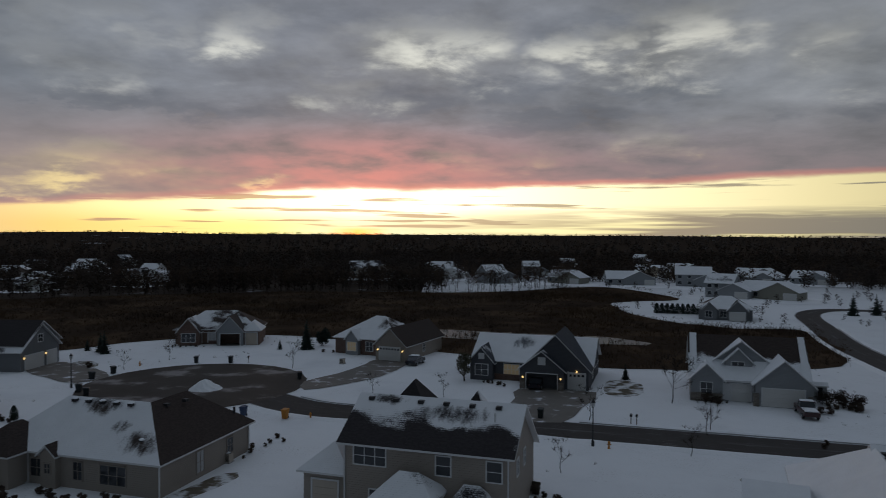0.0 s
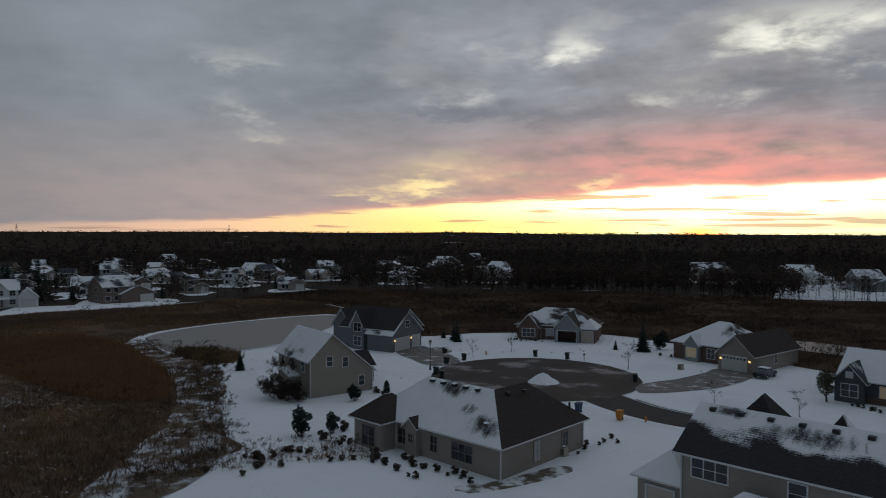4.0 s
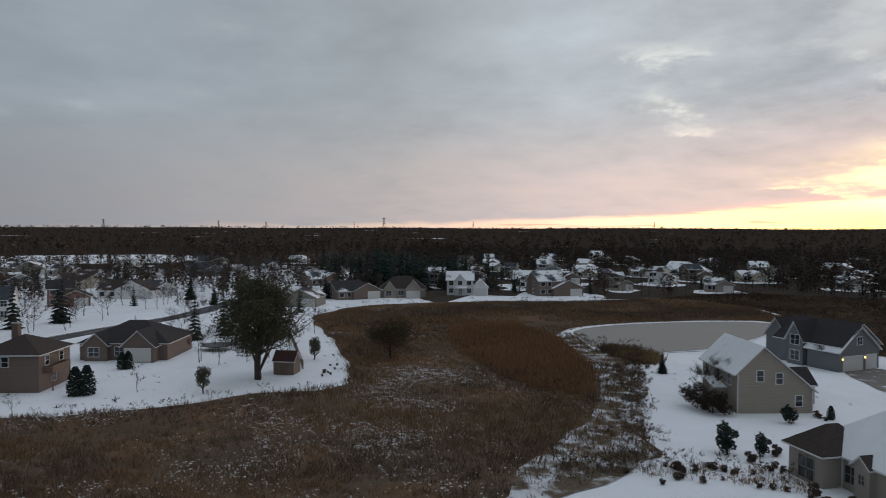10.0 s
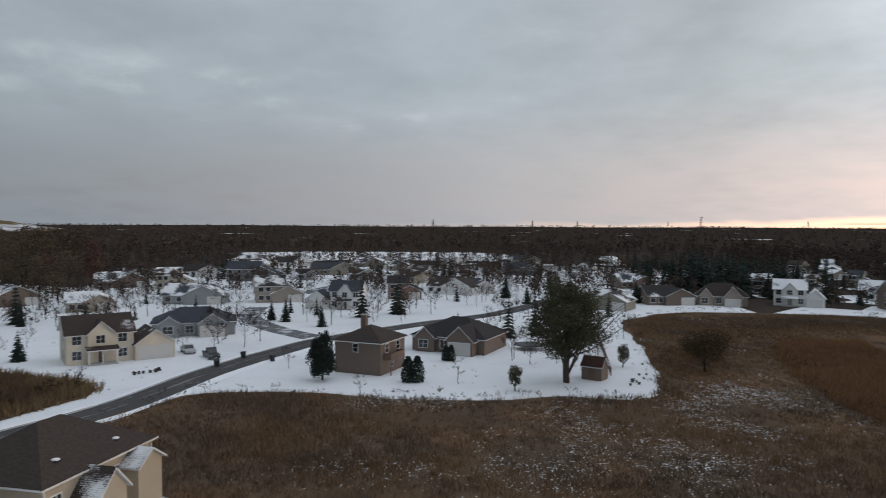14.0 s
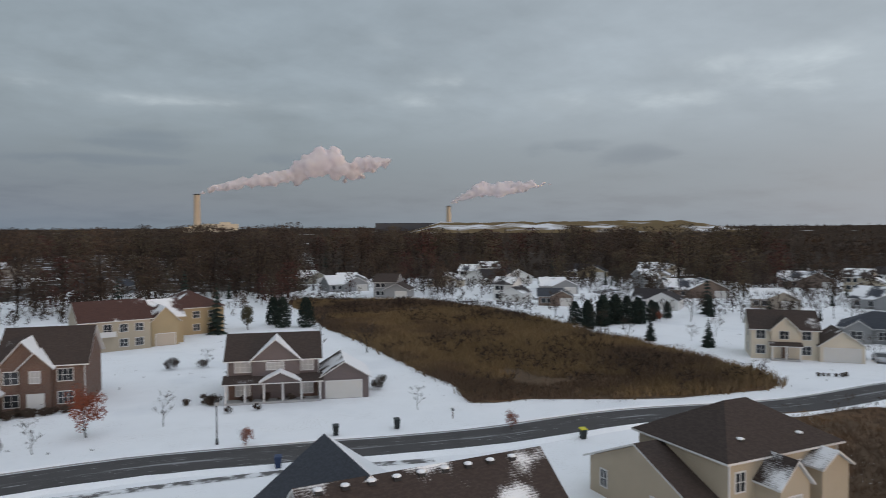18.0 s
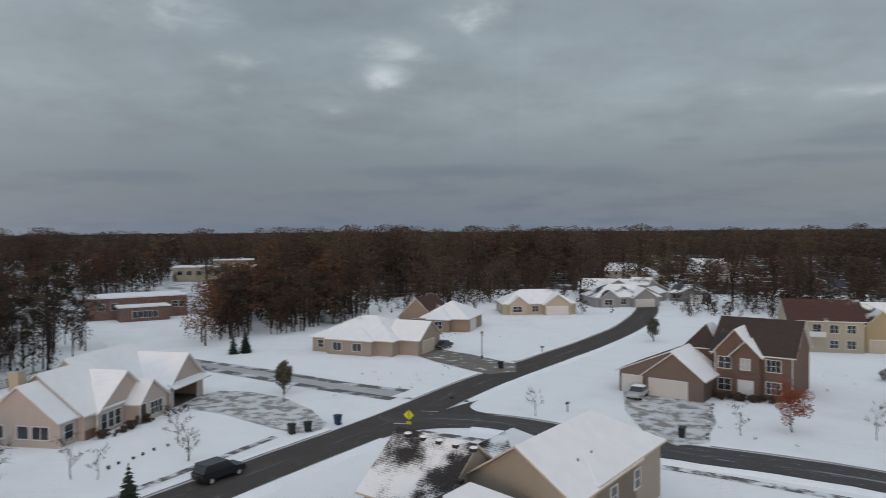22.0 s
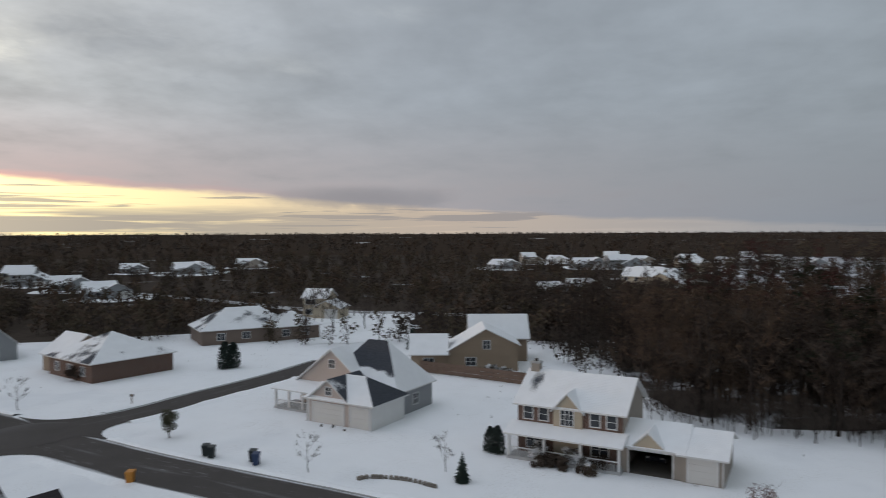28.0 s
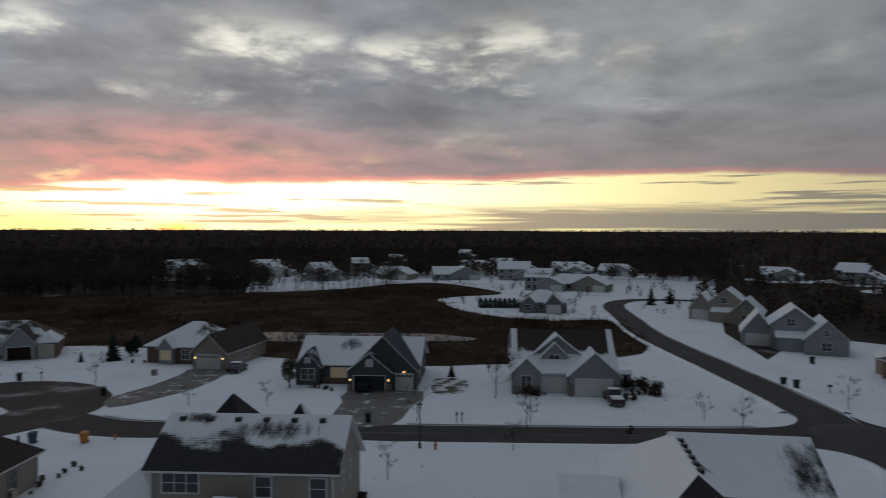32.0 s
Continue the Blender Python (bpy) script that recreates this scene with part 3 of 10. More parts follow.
M["shrub"] = material("brown_shrub", (0.088, 0.066, 0.052), 0.9, vary=0.5, scale=1.0, grain=6, second=(0.5, 0.51, 0.54), second_at=0.66)
M["frosted"] = material("snow_laden_leaves", (0.1, 0.085, 0.07), 0.9, vary=0.3, scale=1.2, grain=6, second=(0.75, 0.76, 0.78), second_at=0.46)
M["water"] = material("pond_ice", (0.15, 0.137, 0.122), 0.42, 0.28, vary=0.12, scale=0.05, grain=0.6)
M["trim"] = material("white_trim", (0.62, 0.62, 0.62), 0.6, vary=0.08, scale=1.0)
M["trim_tan"] = material("tan_trim", (0.5, 0.44, 0.36), 0.6, vary=0.08, scale=1.0)
M["glass"] = material("window_glass", (0.03, 0.034, 0.04), 0.08, 0.6, vary=0.1, scale=0.4)
M["blind"] = material("window_with_blind", (0.42, 0.42, 0.42), 0.3, 0.5, vary=0.1, scale=0.6)
M["lit"] = material("lit_window", (0.5, 0.4, 0.25), 0.4, emit=(1.0, 0.72, 0.36, 0.16))
M["lamp"] = material("lamp_glow", (0.9, 0.7, 0.4), 0.4, emit=(1.0, 0.62, 0.2, 4.5))
M["door"] = material("garage_door_white", (0.58, 0.57, 0.55), 0.6, vary=0.06, scale=0.6)
M["door_tan"] = material("garage_door_tan", (0.47, 0.41, 0.34), 0.6, vary=0.06, scale=0.6)
M["dark"] = material("dark_metal", (0.03, 0.03, 0.032), 0.5, vary=0.2, scale=3)
M["floor"] = material("garage_concrete", (0.12, 0.11, 0.10), 0.8, vary=0.2)
M["wood"] = material("weathered_wood", (0.16, 0.11, 0.085), 0.85, vary=0.3, scale=1.0, grain=10)
M["bin"] = material("dark_green_bin", (0.022, 0.028, 0.03), 0.5, vary=0.2)
M["bin_blue"] = material("blue_bin", (0.03, 0.05, 0.11), 0.5, vary=0.2)
M["bin_orange"] = material("orange_bin", (0.45, 0.19, 0.03), 0.5, vary=0.15)
M["yellow"] = material("yellow_sign", (0.6, 0.57, 0.02), 0.4, vary=0.05)
M["car_dark"] = material("dark_car_paint", (0.02, 0.022, 0.03), 0.25, 0.5, vary=0.1)
M["car_silver"] = material("silver_car_paint", (0.4, 0.42, 0.45), 0.3, 0.5, vary=0.1)
M["car_red"] = material("dark_red_paint", (0.045, 0.016, 0.018), 0.3, 0.5, vary=0.1)
M["rubber"] = material("rubber", (0.02, 0.02, 0.02), 0.9)
M["smoke"] = material("steam", (0.95, 0.92, 0.95), 1.0, 0.0, vary=0.04, scale=0.01, grain=0.1)
_w = Net(M["smoke"].node_tree)
_tr = _w.n("ShaderNodeBsdfTranslucent", Color=(0.95, 0.9, 0.93, 1))
_mx = _w.n("ShaderNodeMixShader")
_mx.inputs[0].default_value = 0.65
_w.t.links.new(_w.t.nodes["Principled BSDF"].outputs[0], _mx.inputs[1])
_w.t.links.new(_tr.outputs[0], _mx.inputs[2])
_w.t.links.new(_mx.outputs[0], _w.t.nodes["Material Output"].inputs[0])
M["concrete"] = material("chimney_concrete", (0.5, 0.42, 0.33), 0.8, vary=0.1, scale=0.05)
M["plant"] = material("plant_cladding", (0.62, 0.56, 0.45), 0.7, vary=0.1, scale=0.02, grain=0.2)
for key, c in dict(slate=(0.085, 0.088, 0.098), grey=(0.27, 0.28, 0.29), bluegrey=(0.172, 0.178, 0.185), tan=(0.32, 0.28, 0.235), sand=(0.44, 0.375, 0.285),
                   beige=(0.31, 0.272, 0.235), cream=(0.42, 0.37, 0.29), yellow=(0.36, 0.29, 0.18), white=(0.7, 0.7, 0.69), ivory=(0.62, 0.56, 0.46), mauve=(0.155, 0.128, 0.128),
                   brown=(0.18, 0.138, 0.115), pink=(0.46, 0.39, 0.35), olive=(0.25, 0.24, 0.2), ochre=(0.28, 0.213, 0.155)).items():
    M["s_" + key] = siding("siding_" + key, c)
M["brick"] = masonry("red_brick", (0.24, 0.10, 0.07), (0.3, 0.27, 0.25))
M["brick_dark"] = masonry("brown_brick", (0.19, 0.105, 0.078), (0.2, 0.165, 0.145))
M["stone"] = masonry("field_stone", (0.22, 0.19, 0.16), (0.3, 0.29, 0.28), 0.4, 0.17)
RC = dict(k=(0.045, 0.040, 0.042), b=(0.060, 0.046, 0.041), g=(0.060, 0.066, 0.080), r=(0.085, 0.045, 0.038))
_roofs = {}
# places on single roofs where the shingles lie bare: x, y, half widths
BARE = dict(hip=[(15.2, 1.5, 2.0, 1.0), (9.2, 4.1, 2.0, 0.8), (12.6, 2.6, 0.9, 0.6)], swept=[(9.3, -3.2, 2.0, 3.0)], front=[(8.6, 3.3, 3.4, 0.9), (2.6, 4.3, 1.6, 0.5)], slate=[(7.4, 4.2, 1.7, 1.3)],
            lit=[(8.4, 3.6, 1.2, 1.6)], stack=[(1.2, 4.2, 0.7, 1.5)])


def roofmat(code):
    """Two letters: shingle colour (k black, b brown, g grey, r red) and snow (S full, T most, M half, U upper half, P patches, L little, W whole but for bare places, D lower half, B bare), then @ and the roof's bare places."""
    if code not in _roofs:
        bare = BARE[code[3:]] if "@" in code else ()
        cover, rise, mid = dict(S=(2.6, 0, 0), T=(0.86, 0, 0), M=(0.5, 0, 0), U=(0.5, 0.5, 7.1), L=(0.05, 0, 0), P=(0.3, 0, 0), D=(0.45, -0.8, 5.2), B=(-1.6, 0, 0), W=(1.35, 0, 0))[code[1]]
        _roofs[code] = roofing("roof_" + code, RC[code[0]], cover, rise, mid, seed=len(_roofs) * 3.7, bare=bare)
    return _roofs[code]

# ---- building blocks ----
def mesh_object(name, verts, faces, mats, parent=None, label="", slots=None):
    me = bpy.data.meshes.new(name)
    me.from_pydata(verts, [], faces)
    for m in mats if isinstance(mats, (list, tuple)) else [mats]:
        me.materials.append(m)
    if slots is not None:
        me.polygons.foreach_set("material_index", slots)
    me.update()
    ob = new(name, me)
    if parent:
        ob.parent = parent
    if label:
        ob["label"] = label
    return ob


class Boxes:
    """Gathers boxes and prisms into one mesh."""

    def __init__(self):
        self.v, self.f = [], []

    def box(self, x0, x1, y0, y1, z0, z1):
        n = len(self.v)
        self.v += [(x0, y0, z0), (x1, y0, z0), (x1, y1, z0), (x0, y1, z0), (x0, y0, z1), (x1, y0, z1), (x1, y1, z1), (x0, y1, z1)]
        self.f += [tuple(n + i for i in q) for q in ((0, 3, 2, 1), (4, 5, 6, 7), (0, 1, 5, 4), (1, 2, 6, 5), (2, 3, 7, 6), (3, 0, 4, 7))]
        return self

    def prism(self, base, top):
        n, k = len(self.v), len(base)
        self.v += list(base) + list(top)
        self.f += [tuple(n + i for i in reversed(range(k))), tuple(n + k + i for i in range(k))]
        self.f += [(n + i, n + (i + 1) % k, n + k + (i + 1) % k, n + k + i) for i in range(k)]
        return self

    def tube(self, p, q, r0, r1, k=8):
        p, q = Vector(p), Vector(q)
        ax = (q - p).normalized()
        s = ax.orthogonal().normalized()
        t = ax.cross(s)
        ring = lambda c, r: [tuple(c + r * (math.cos(2 * math.pi * i / k) * s + math.sin(2 * math.pi * i / k) * t)) for i in range(k)]
        return self.prism(ring(p, r0), ring(q, r1))

    def lathe(self, rings, k=12, at=(0, 0, 0)):
        n = len(self.v)
        for r, z in rings:
            self.v += [(at[0] + r * math.cos(2 * math.pi * i / k), at[1] + r * math.sin(2 * math.pi * i / k), at[2] + z) for i in range(k)]
        for j in range(len(rings) - 1):
            self.f += [(n + j * k + i, n + j * k + (i + 1) % k, n + (j + 1) * k + (i + 1) % k, n + (j + 1) * k + i) for i in range(k)]
        self.f += [tuple(n + i for i in reversed(range(k))), tuple(n + (len(rings) - 1) * k + i for i in range(k))]
        return self

    def done(self, name, mat, parent=None, label=""):
        return mesh_object(name, self.v, self.f, mat, parent, label)


def thing(name, x, y, z=0.0, ang=0.0, label="", category="", group="", kind=""):
    e = new(name)
    e.empty_display_size = 0.5
    e.matrix_basis = pose(x, y, z, 0, 0, ang)
    return tagged(e, label, category, group, kind)


def slab(quad, mat, parent, name="roof_slope", thick=0.16, label="", trim=None):
    """A roof slope: shingles above and below, painted boards round the edge."""
    top = [Vector(p) for p in quad]
    nrm = (top[1] - top[0]).cross(top[2] - top[1]).normalized()
    if nrm.z < 0:
        top.reverse()
    k = len(top)
    v = [tuple(p) for p in top] + [(p.x, p.y, p.z - thick) for p in top]
    f = [tuple(range(k)), tuple(k + i for i in reversed(range(k)))] + [(i, k + i, k + (i + 1) % k, (i + 1) % k) for i in range(k)]
    return mesh_object(name, v, f, [mat, trim or M["trim"]], parent, label, [0, 1] + [1] * k)


def facing(face, at):
    """Maps (along, up, out) on a wall to house coordinates."""
    out = -1 if face in "SW" else 1
    if face in "SN":
        return lambda a, b, d: (a, at + out * d, b)
    return lambda a, b, d: (at + out * d, a, b)


def panel(name, f, a0, a1, b0, b1, d0, d1, mat, parent, label=""):
    """One flat box on a wall."""
    c = [(a0, b0), (a1, b0), (a1, b1), (a0, b1)]
    v = [f(a, b, d0) for a, b in c] + [f(a, b, d1) for a, b in c]
    q = [(0, 3, 2, 1), (4, 5, 6, 7), (0, 1, 5, 4), (1, 2, 6, 5), (2, 3, 7, 6), (3, 0, 4, 7)]
    return mesh_object(name, v, q, M[mat], parent, label)


def ring(name, f, a0, a1, b0, b1, t, d, mat, parent, sill=True):
    """A frame of width t round an opening, one closed moulding."""
    o = [(a0 - t, b0 - (t if sill else 0)), (a1 + t, b0 - (t if sill else 0)), (a1 + t, b1 + t), (a0 - t, b1 + t)]
    i = [(a0, b0), (a1, b0), (a1, b1), (a0, b1)]
    v = [f(a, b, 0.002) for a, b in o] + [f(a, b, 0.002) for a, b in i] + [f(a, b, d) for a, b in o] + [f(a, b, d) for a, b in i]
    q = []
    for k in range(4):
        n = (k + 1) % 4
        if not sill and k == 0:
            continue
        q += [(8 + k, 8 + n, 12 + n, 12 + k), (k, n, 8 + n, 8 + k), (4 + k, 12 + k, 12 + n, 4 + n)]
    return mesh_object(name, v, q, M[mat], parent)


def window(parent, face, u, z, w=1.0, h=1.4, at=0.0, glass="glass", bars=(1, 1), trim="trim", shutters=False):
    """face S or N (u along x, wall at y = at) or W or E (u along y, wall at x = at)."""
    f = facing(face, at)
    wn = ring("window", f, u, u + w, z, z + h, 0.1, 0.07, trim, parent)
    panel("pane", f, u, u + w, z, z + h, 0.002, 0.035, glass, wn)
    for i in range(1, bars[0] + 1):
        c = u + w * i / (bars[0] + 1)
        panel("mullion", f, c - 0.03, c + 0.03, z, z + h, 0.036, 0.06, trim, wn)
    for i in range(1, bars[1] + 1):
        c = z + h * i / (bars[1] + 1)
        panel("glazing_bar", f, u, u + w, c - 0.025, c + 0.025, 0.036, 0.055, trim, wn)


def garage_door(parent, face, u, w, at, h=2.3, mat="door", z=0.05, lights=False, plain=False):
    f = facing(face, at)
    ob = panel("garage_door", f, u, u + w, z, z + h, 0.002, 0.03, mat, parent)
    ring("door_frame", f, u, u + w, z, z + h, 0.14, 0.08, "trim", ob, sill=False)
    if plain:
        return
    for i in range(4):
        panel("door_section", f, u + 0.02, u + w - 0.02, z + h * i / 4 + 0.02, z + h * (i + 1) / 4 - 0.02, 0.031, 0.055, mat, ob)
    if lights:
        k = max(3, round(w / 0.6))
        for j in range(k):
            panel("pane", f, u + w * (j + 0.2) / k, u + w * (j + 0.8) / k, z + h * 0.8, z + h * 0.94, 0.056, 0.066, "glass", ob)


def entry_door(parent, face, u, at, mat="wood", w=1.0, h=2.1, z=0.15):
    f = facing(face, at)
    d = panel("door", f, u, u + w, z, z + h, 0.002, 0.05, mat, parent)
    panel("door_handle", f, u + w * 0.84, u + w * 0.9, z + 1.0, z + 1.12, 0.051, 0.1, "dark", d)
    ring("door_frame", f, u, u + w, z, z + h, 0.1, 0.07, "trim", d, sill=False)


def mass(parent, x0, x1, y0, y1, e, r, kind, wall, roofs, z0=0.0, o=0.45, ridge=None, e2=None, trim=None, shell=None):
    """One block of a house with its roof. kind: gx, gy (ridge along x or y), hip, shed (high at y1), flat.
    ridge: where the ridge lies across; e2: the other eave's height; shell: (u0, u1, h), an open doorway in the front."""
    tm = M[trim] if trim else M["trim"]
    e2 = e if e2 is None else e2
    W = M[wall]
    rf = [roofmat(c) for c in roofs]
    b = Boxes()
    if shell:
        u0, u1, h = shell
        for q in ((x0, x0 + 0.2, y0, y1, z0, e), (x1 - 0.2, x1, y0, y1, z0, e), (x0 + 0.2, x1 - 0.2, y1 - 0.2, y1, z0, e), (x0 + 0.2, u0, y0, y0 + 0.2, z0, e),
                  (u1, x1 - 0.2, y0, y0 + 0.2, z0, e), (u0, u1, y0, y0 + 0.2, h, e)):
            Boxes().box(*q).done("wall", W, parent)
        Boxes().box(x0 + 0.2, x1 - 0.2, y0 + 0.2, y1 - 0.2, e - 0.12, e - 0.002).done("garage_ceiling", W, parent)
        Boxes().box(x0 + 0.2, x1 - 0.2, y0, y1 - 0.2, 0.01, 0.06).done("garage_floor", M["floor"], parent)
        for q in ((u0 - 0.12, u0, 0, h + 0.12), (u1, u1 + 0.12, 0, h + 0.12)):
            Boxes().box(q[0], q[1], y0 - 0.06, y0 - 0.002, q[2], q[3]).done("door_jamb", M["trim"], parent)
        Boxes().box(u0, u1, y0 - 0.06, y0 - 0.002, h, h + 0.12).done("door_lintel", M["trim"], parent)
        zb = e
    else:
        zb = z0
    if kind == "gx":
        yc = (y0 + y1) / 2 if ridge is None else ridge
        s0, s1 = (r - e) / (yc - y0), (r - e2) / (y1 - yc)
        if shell:
            b.prism([(x0, y0, e), (x0, y1, e), (x0, yc, r)], [(x1, y0, e), (x1, y1, e), (x1, yc, r)])
        else:
            b.prism([(x0, y0, zb), (x0, y1, zb), (x0, y1, e2), (x0, yc, r), (x0, y0, e)], [(x1, y0, zb), (x1, y1, zb), (x1, y1, e2), (x1, yc, r), (x1, y0, e)])
        b.done("wall", W, parent)
        t = 0.2
        slab([(x0 - o, y0 - o, e - s0 * o + t), (x1 + o, y0 - o, e - s0 * o + t), (x1 + o, yc, r + t), (x0 - o, yc, r + t)], rf[0], parent, trim=tm)
        slab([(x0 - o, y1 + o, e2 - s1 * o + t), (x0 - o, yc, r + t), (x1 + o, yc, r + t), (x1 + o, y1 + o, e2 - s1 * o + t)], rf[-1], parent, trim=tm)
    elif kind == "gy":
        xc = (x0 + x1) / 2 if ridge is None else ridge
        s0, s1 = (r - e) / (xc - x0), (r - e2) / (x1 - xc)
        if shell:
            b.prism([(x0, y0, e), (xc, y0, r), (x1, y0, e)], [(x0, y1, e), (xc, y1, r), (x1, y1, e)])
        else:
            b.prism([(x0, y0, zb), (x0, y0, e), (xc, y0, r), (x1, y0, e2), (x1, y0, zb)], [(x0, y1, zb), (x0, y1, e), (xc, y1, r), (x1, y1, e2), (x1, y1, zb)])
        b.done("wall", W, parent)
        t = 0.2
        slab([(x0 - o, y0 - o, e - s0 * o + t), (xc, y0 - o, r + t), (xc, y1 + o, r + t), (x0 - o, y1 + o, e - s0 * o + t)], rf[0], parent, trim=tm)
        slab([(x1 + o, y0 - o, e2 - s1 * o + t), (x1 + o, y1 + o, e2 - s1 * o + t), (xc, y1 + o, r + t), (xc, y0 - o, r + t)], rf[-1], parent, trim=tm)
    elif kind == "hip":
        if not shell:
            b.box(x0, x1, y0, y1, zb, e)
        b.done("wall", W, parent)
        X0, X1, Y0, Y1, t = x0 - o, x1 + o, y0 - o, y1 + o, e + 0.08
        h = min(X1 - X0, Y1 - Y0) / 2
        if X1 - X0 >= Y1 - Y0:
            yc = (Y0 + Y1) / 2
            a, c = (X0 + h, yc, r), (X1 - h - 0.001, yc, r)
            S = [(X0, Y0, t), (X1, Y0, t), c, a]
            N = [(X1, Y1, t), (X0, Y1, t), a, c]
            Wt, Et = [(X0, Y1, t), (X0, Y0, t), a], [(X1, Y0, t), (X1, Y1, t), c]
        else:
            xc = (X0 + X1) / 2
            a, c = (xc, Y0 + h, r), (xc, Y1 - h - 0.001, r)
            S, N = [(X0, Y0, t), (X1, Y0, t), a], [(X1, Y1, t), (X0, Y1, t), c]
            Wt, Et = [(X0, Y1, t), (X0, Y0, t), a, c], [(X1, Y0, t), (X1, Y1, t), c, a]
        for i, q in enumerate((S, N, Wt, Et)):
            slab(q, rf[min(i, len(rf) - 1)], parent, trim=tm)
    elif kind == "shed":
        b.prism([(x0, y0, zb), (x0, y1, zb), (x0, y1, r), (x0, y0, e)], [(x1, y0, zb), (x1, y1, zb), (x1, y1, r), (x1, y0, e)]).done("wall", W, parent)
        s = (r - e) / (y1 - y0)
        slab([(x0 - o, y0 - o, e - s * o + 0.2), (x1 + o, y0 - o, e - s * o + 0.2), (x1 + o, y1, r + 0.2), (x0 - o, y1, r + 0.2)], rf[0], parent, trim=tm)
    elif kind == "flat":
        b.box(x0, x1, y0, y1, zb, e).done("wall", W, parent)
        Boxes().box(x0 - o, x1 + o, y0 - o, y1 + o, e + 0.002, e + 0.3).done("roof", rf[0], parent)


def porch(parent, x0, x1, y0, y1, e, r, roof, posts=4, wall="trim", rail=True):
    """A roof on posts over a low deck."""
    s = (r - e) / (y1 - y0)
    slab([(x0 - 0.3, y0 - 0.3, e - s * 0.3 + 0.2), (x1 + 0.3, y0 - 0.3, e - s * 0.3 + 0.2), (x1 + 0.3, y1, r + 0.2), (x0 - 0.3, y1, r + 0.2)], roofmat(roof), parent)
    Boxes().box(x0, x1, y0, y1 - 0.01, 0, 0.3).done("deck", M["kerb"], parent)
    for i in range(posts):
        c = x0 + 0.15 + (x1 - x0 - 0.3) * i / max(1, posts - 1)
        Boxes().box(c - 0.12, c + 0.12, y0 + 0.05, y0 + 0.29, 0.3, e).done("post", M[wall], parent)
    if rail:
        b = Boxes().box(x0 + 0.3, x1 - 0.3, y0 + 0.12, y0 + 0.2, 1.1, 1.2)
        for i in range(int((x1 - x0 - 0.6) / 0.3)):
            b.box(x0 + 0.35 + i * 0.3, x0 + 0.4 + i * 0.3, y0 + 0.13, y0 + 0.18, 0.3, 1.1)
        b.done("railing", M["trim"], parent)


def chimney(parent, x, y, z0, z1, w=0.9, mat="brick"):
    c = Boxes().box(x - w / 2, x + w / 2, y - w / 2, y + w / 2, z0, z1).done("chimney", M[mat], parent)
    Boxes().box(x - w / 2 - 0.08, x + w / 2 + 0.08, y - w / 2 - 0.08, y + w / 2 + 0.08, z1 + 0.001, z1 + 0.18).done("chimney_cap", M["kerb"], c)
    Boxes().tube((x, y, z1 + 0.181), (x, y, z1 + 0.45), 0.16, 0.16, 10).done("flue", M["dark"], c)


def vents(parent, pts, snow=True):
    """Low box vents near the ridge, each under a cap of snow."""
    for x, y, z in pts:
        v = Boxes().box(x - 0.22, x + 0.22, y - 0.22, y + 0.22, z - 0.1, z + 0.16).done("roof_vent", M["dark"], parent)
        if snow:
            Boxes().lathe([(0.3, 0.0), (0.27, 0.08), (0.12, 0.13)], 8, (x, y, z + 0.162)).done("snow_cap", M["snow"], v)


def wall_lamp(parent, x, y, z):
    b = Boxes().box(x - 0.09, x + 0.09, y - 0.16, y - 0.02, z, z + 0.3).done("wall_lamp", M["lamp"], parent)
    Boxes().box(x - 0.12, x + 0.12, y - 0.19, y - 0.002, z + 0.301, z + 0.36).done("lamp_cap", M["dark"], b)


def downspouts(parent, pts):
    """Thin rain pipes down the wall corners, with a short kick at the foot."""
    for x, y, z in pts:
        Boxes().box(x - 0.05, x + 0.05, y - 0.05, y + 0.05, 0.15, z).box(x - 0.05, x + 0.05, y - 0.3, y + 0.05, 0.05, 0.149).done("downspout", M["trim"], parent)

# ---- ground, roads, water ----
def terrain(x, y):
    r = math.hypot(x, y)
    k = max(0.0, (r - 1500) / 3200) * (1 - 0.6 * max(0.0, (x * 0.906 + y * 0.423) / max(r, 1.0)))   # lower ground in the north-east
    return k * (26 + 8 * noise.noise((x * 0.0011, y * 0.0011, 2.0))) + (1.5 * noise.noise((x * 0.01, y * 0.01, 0)) * min(1, max(0, r - 700) / 300))


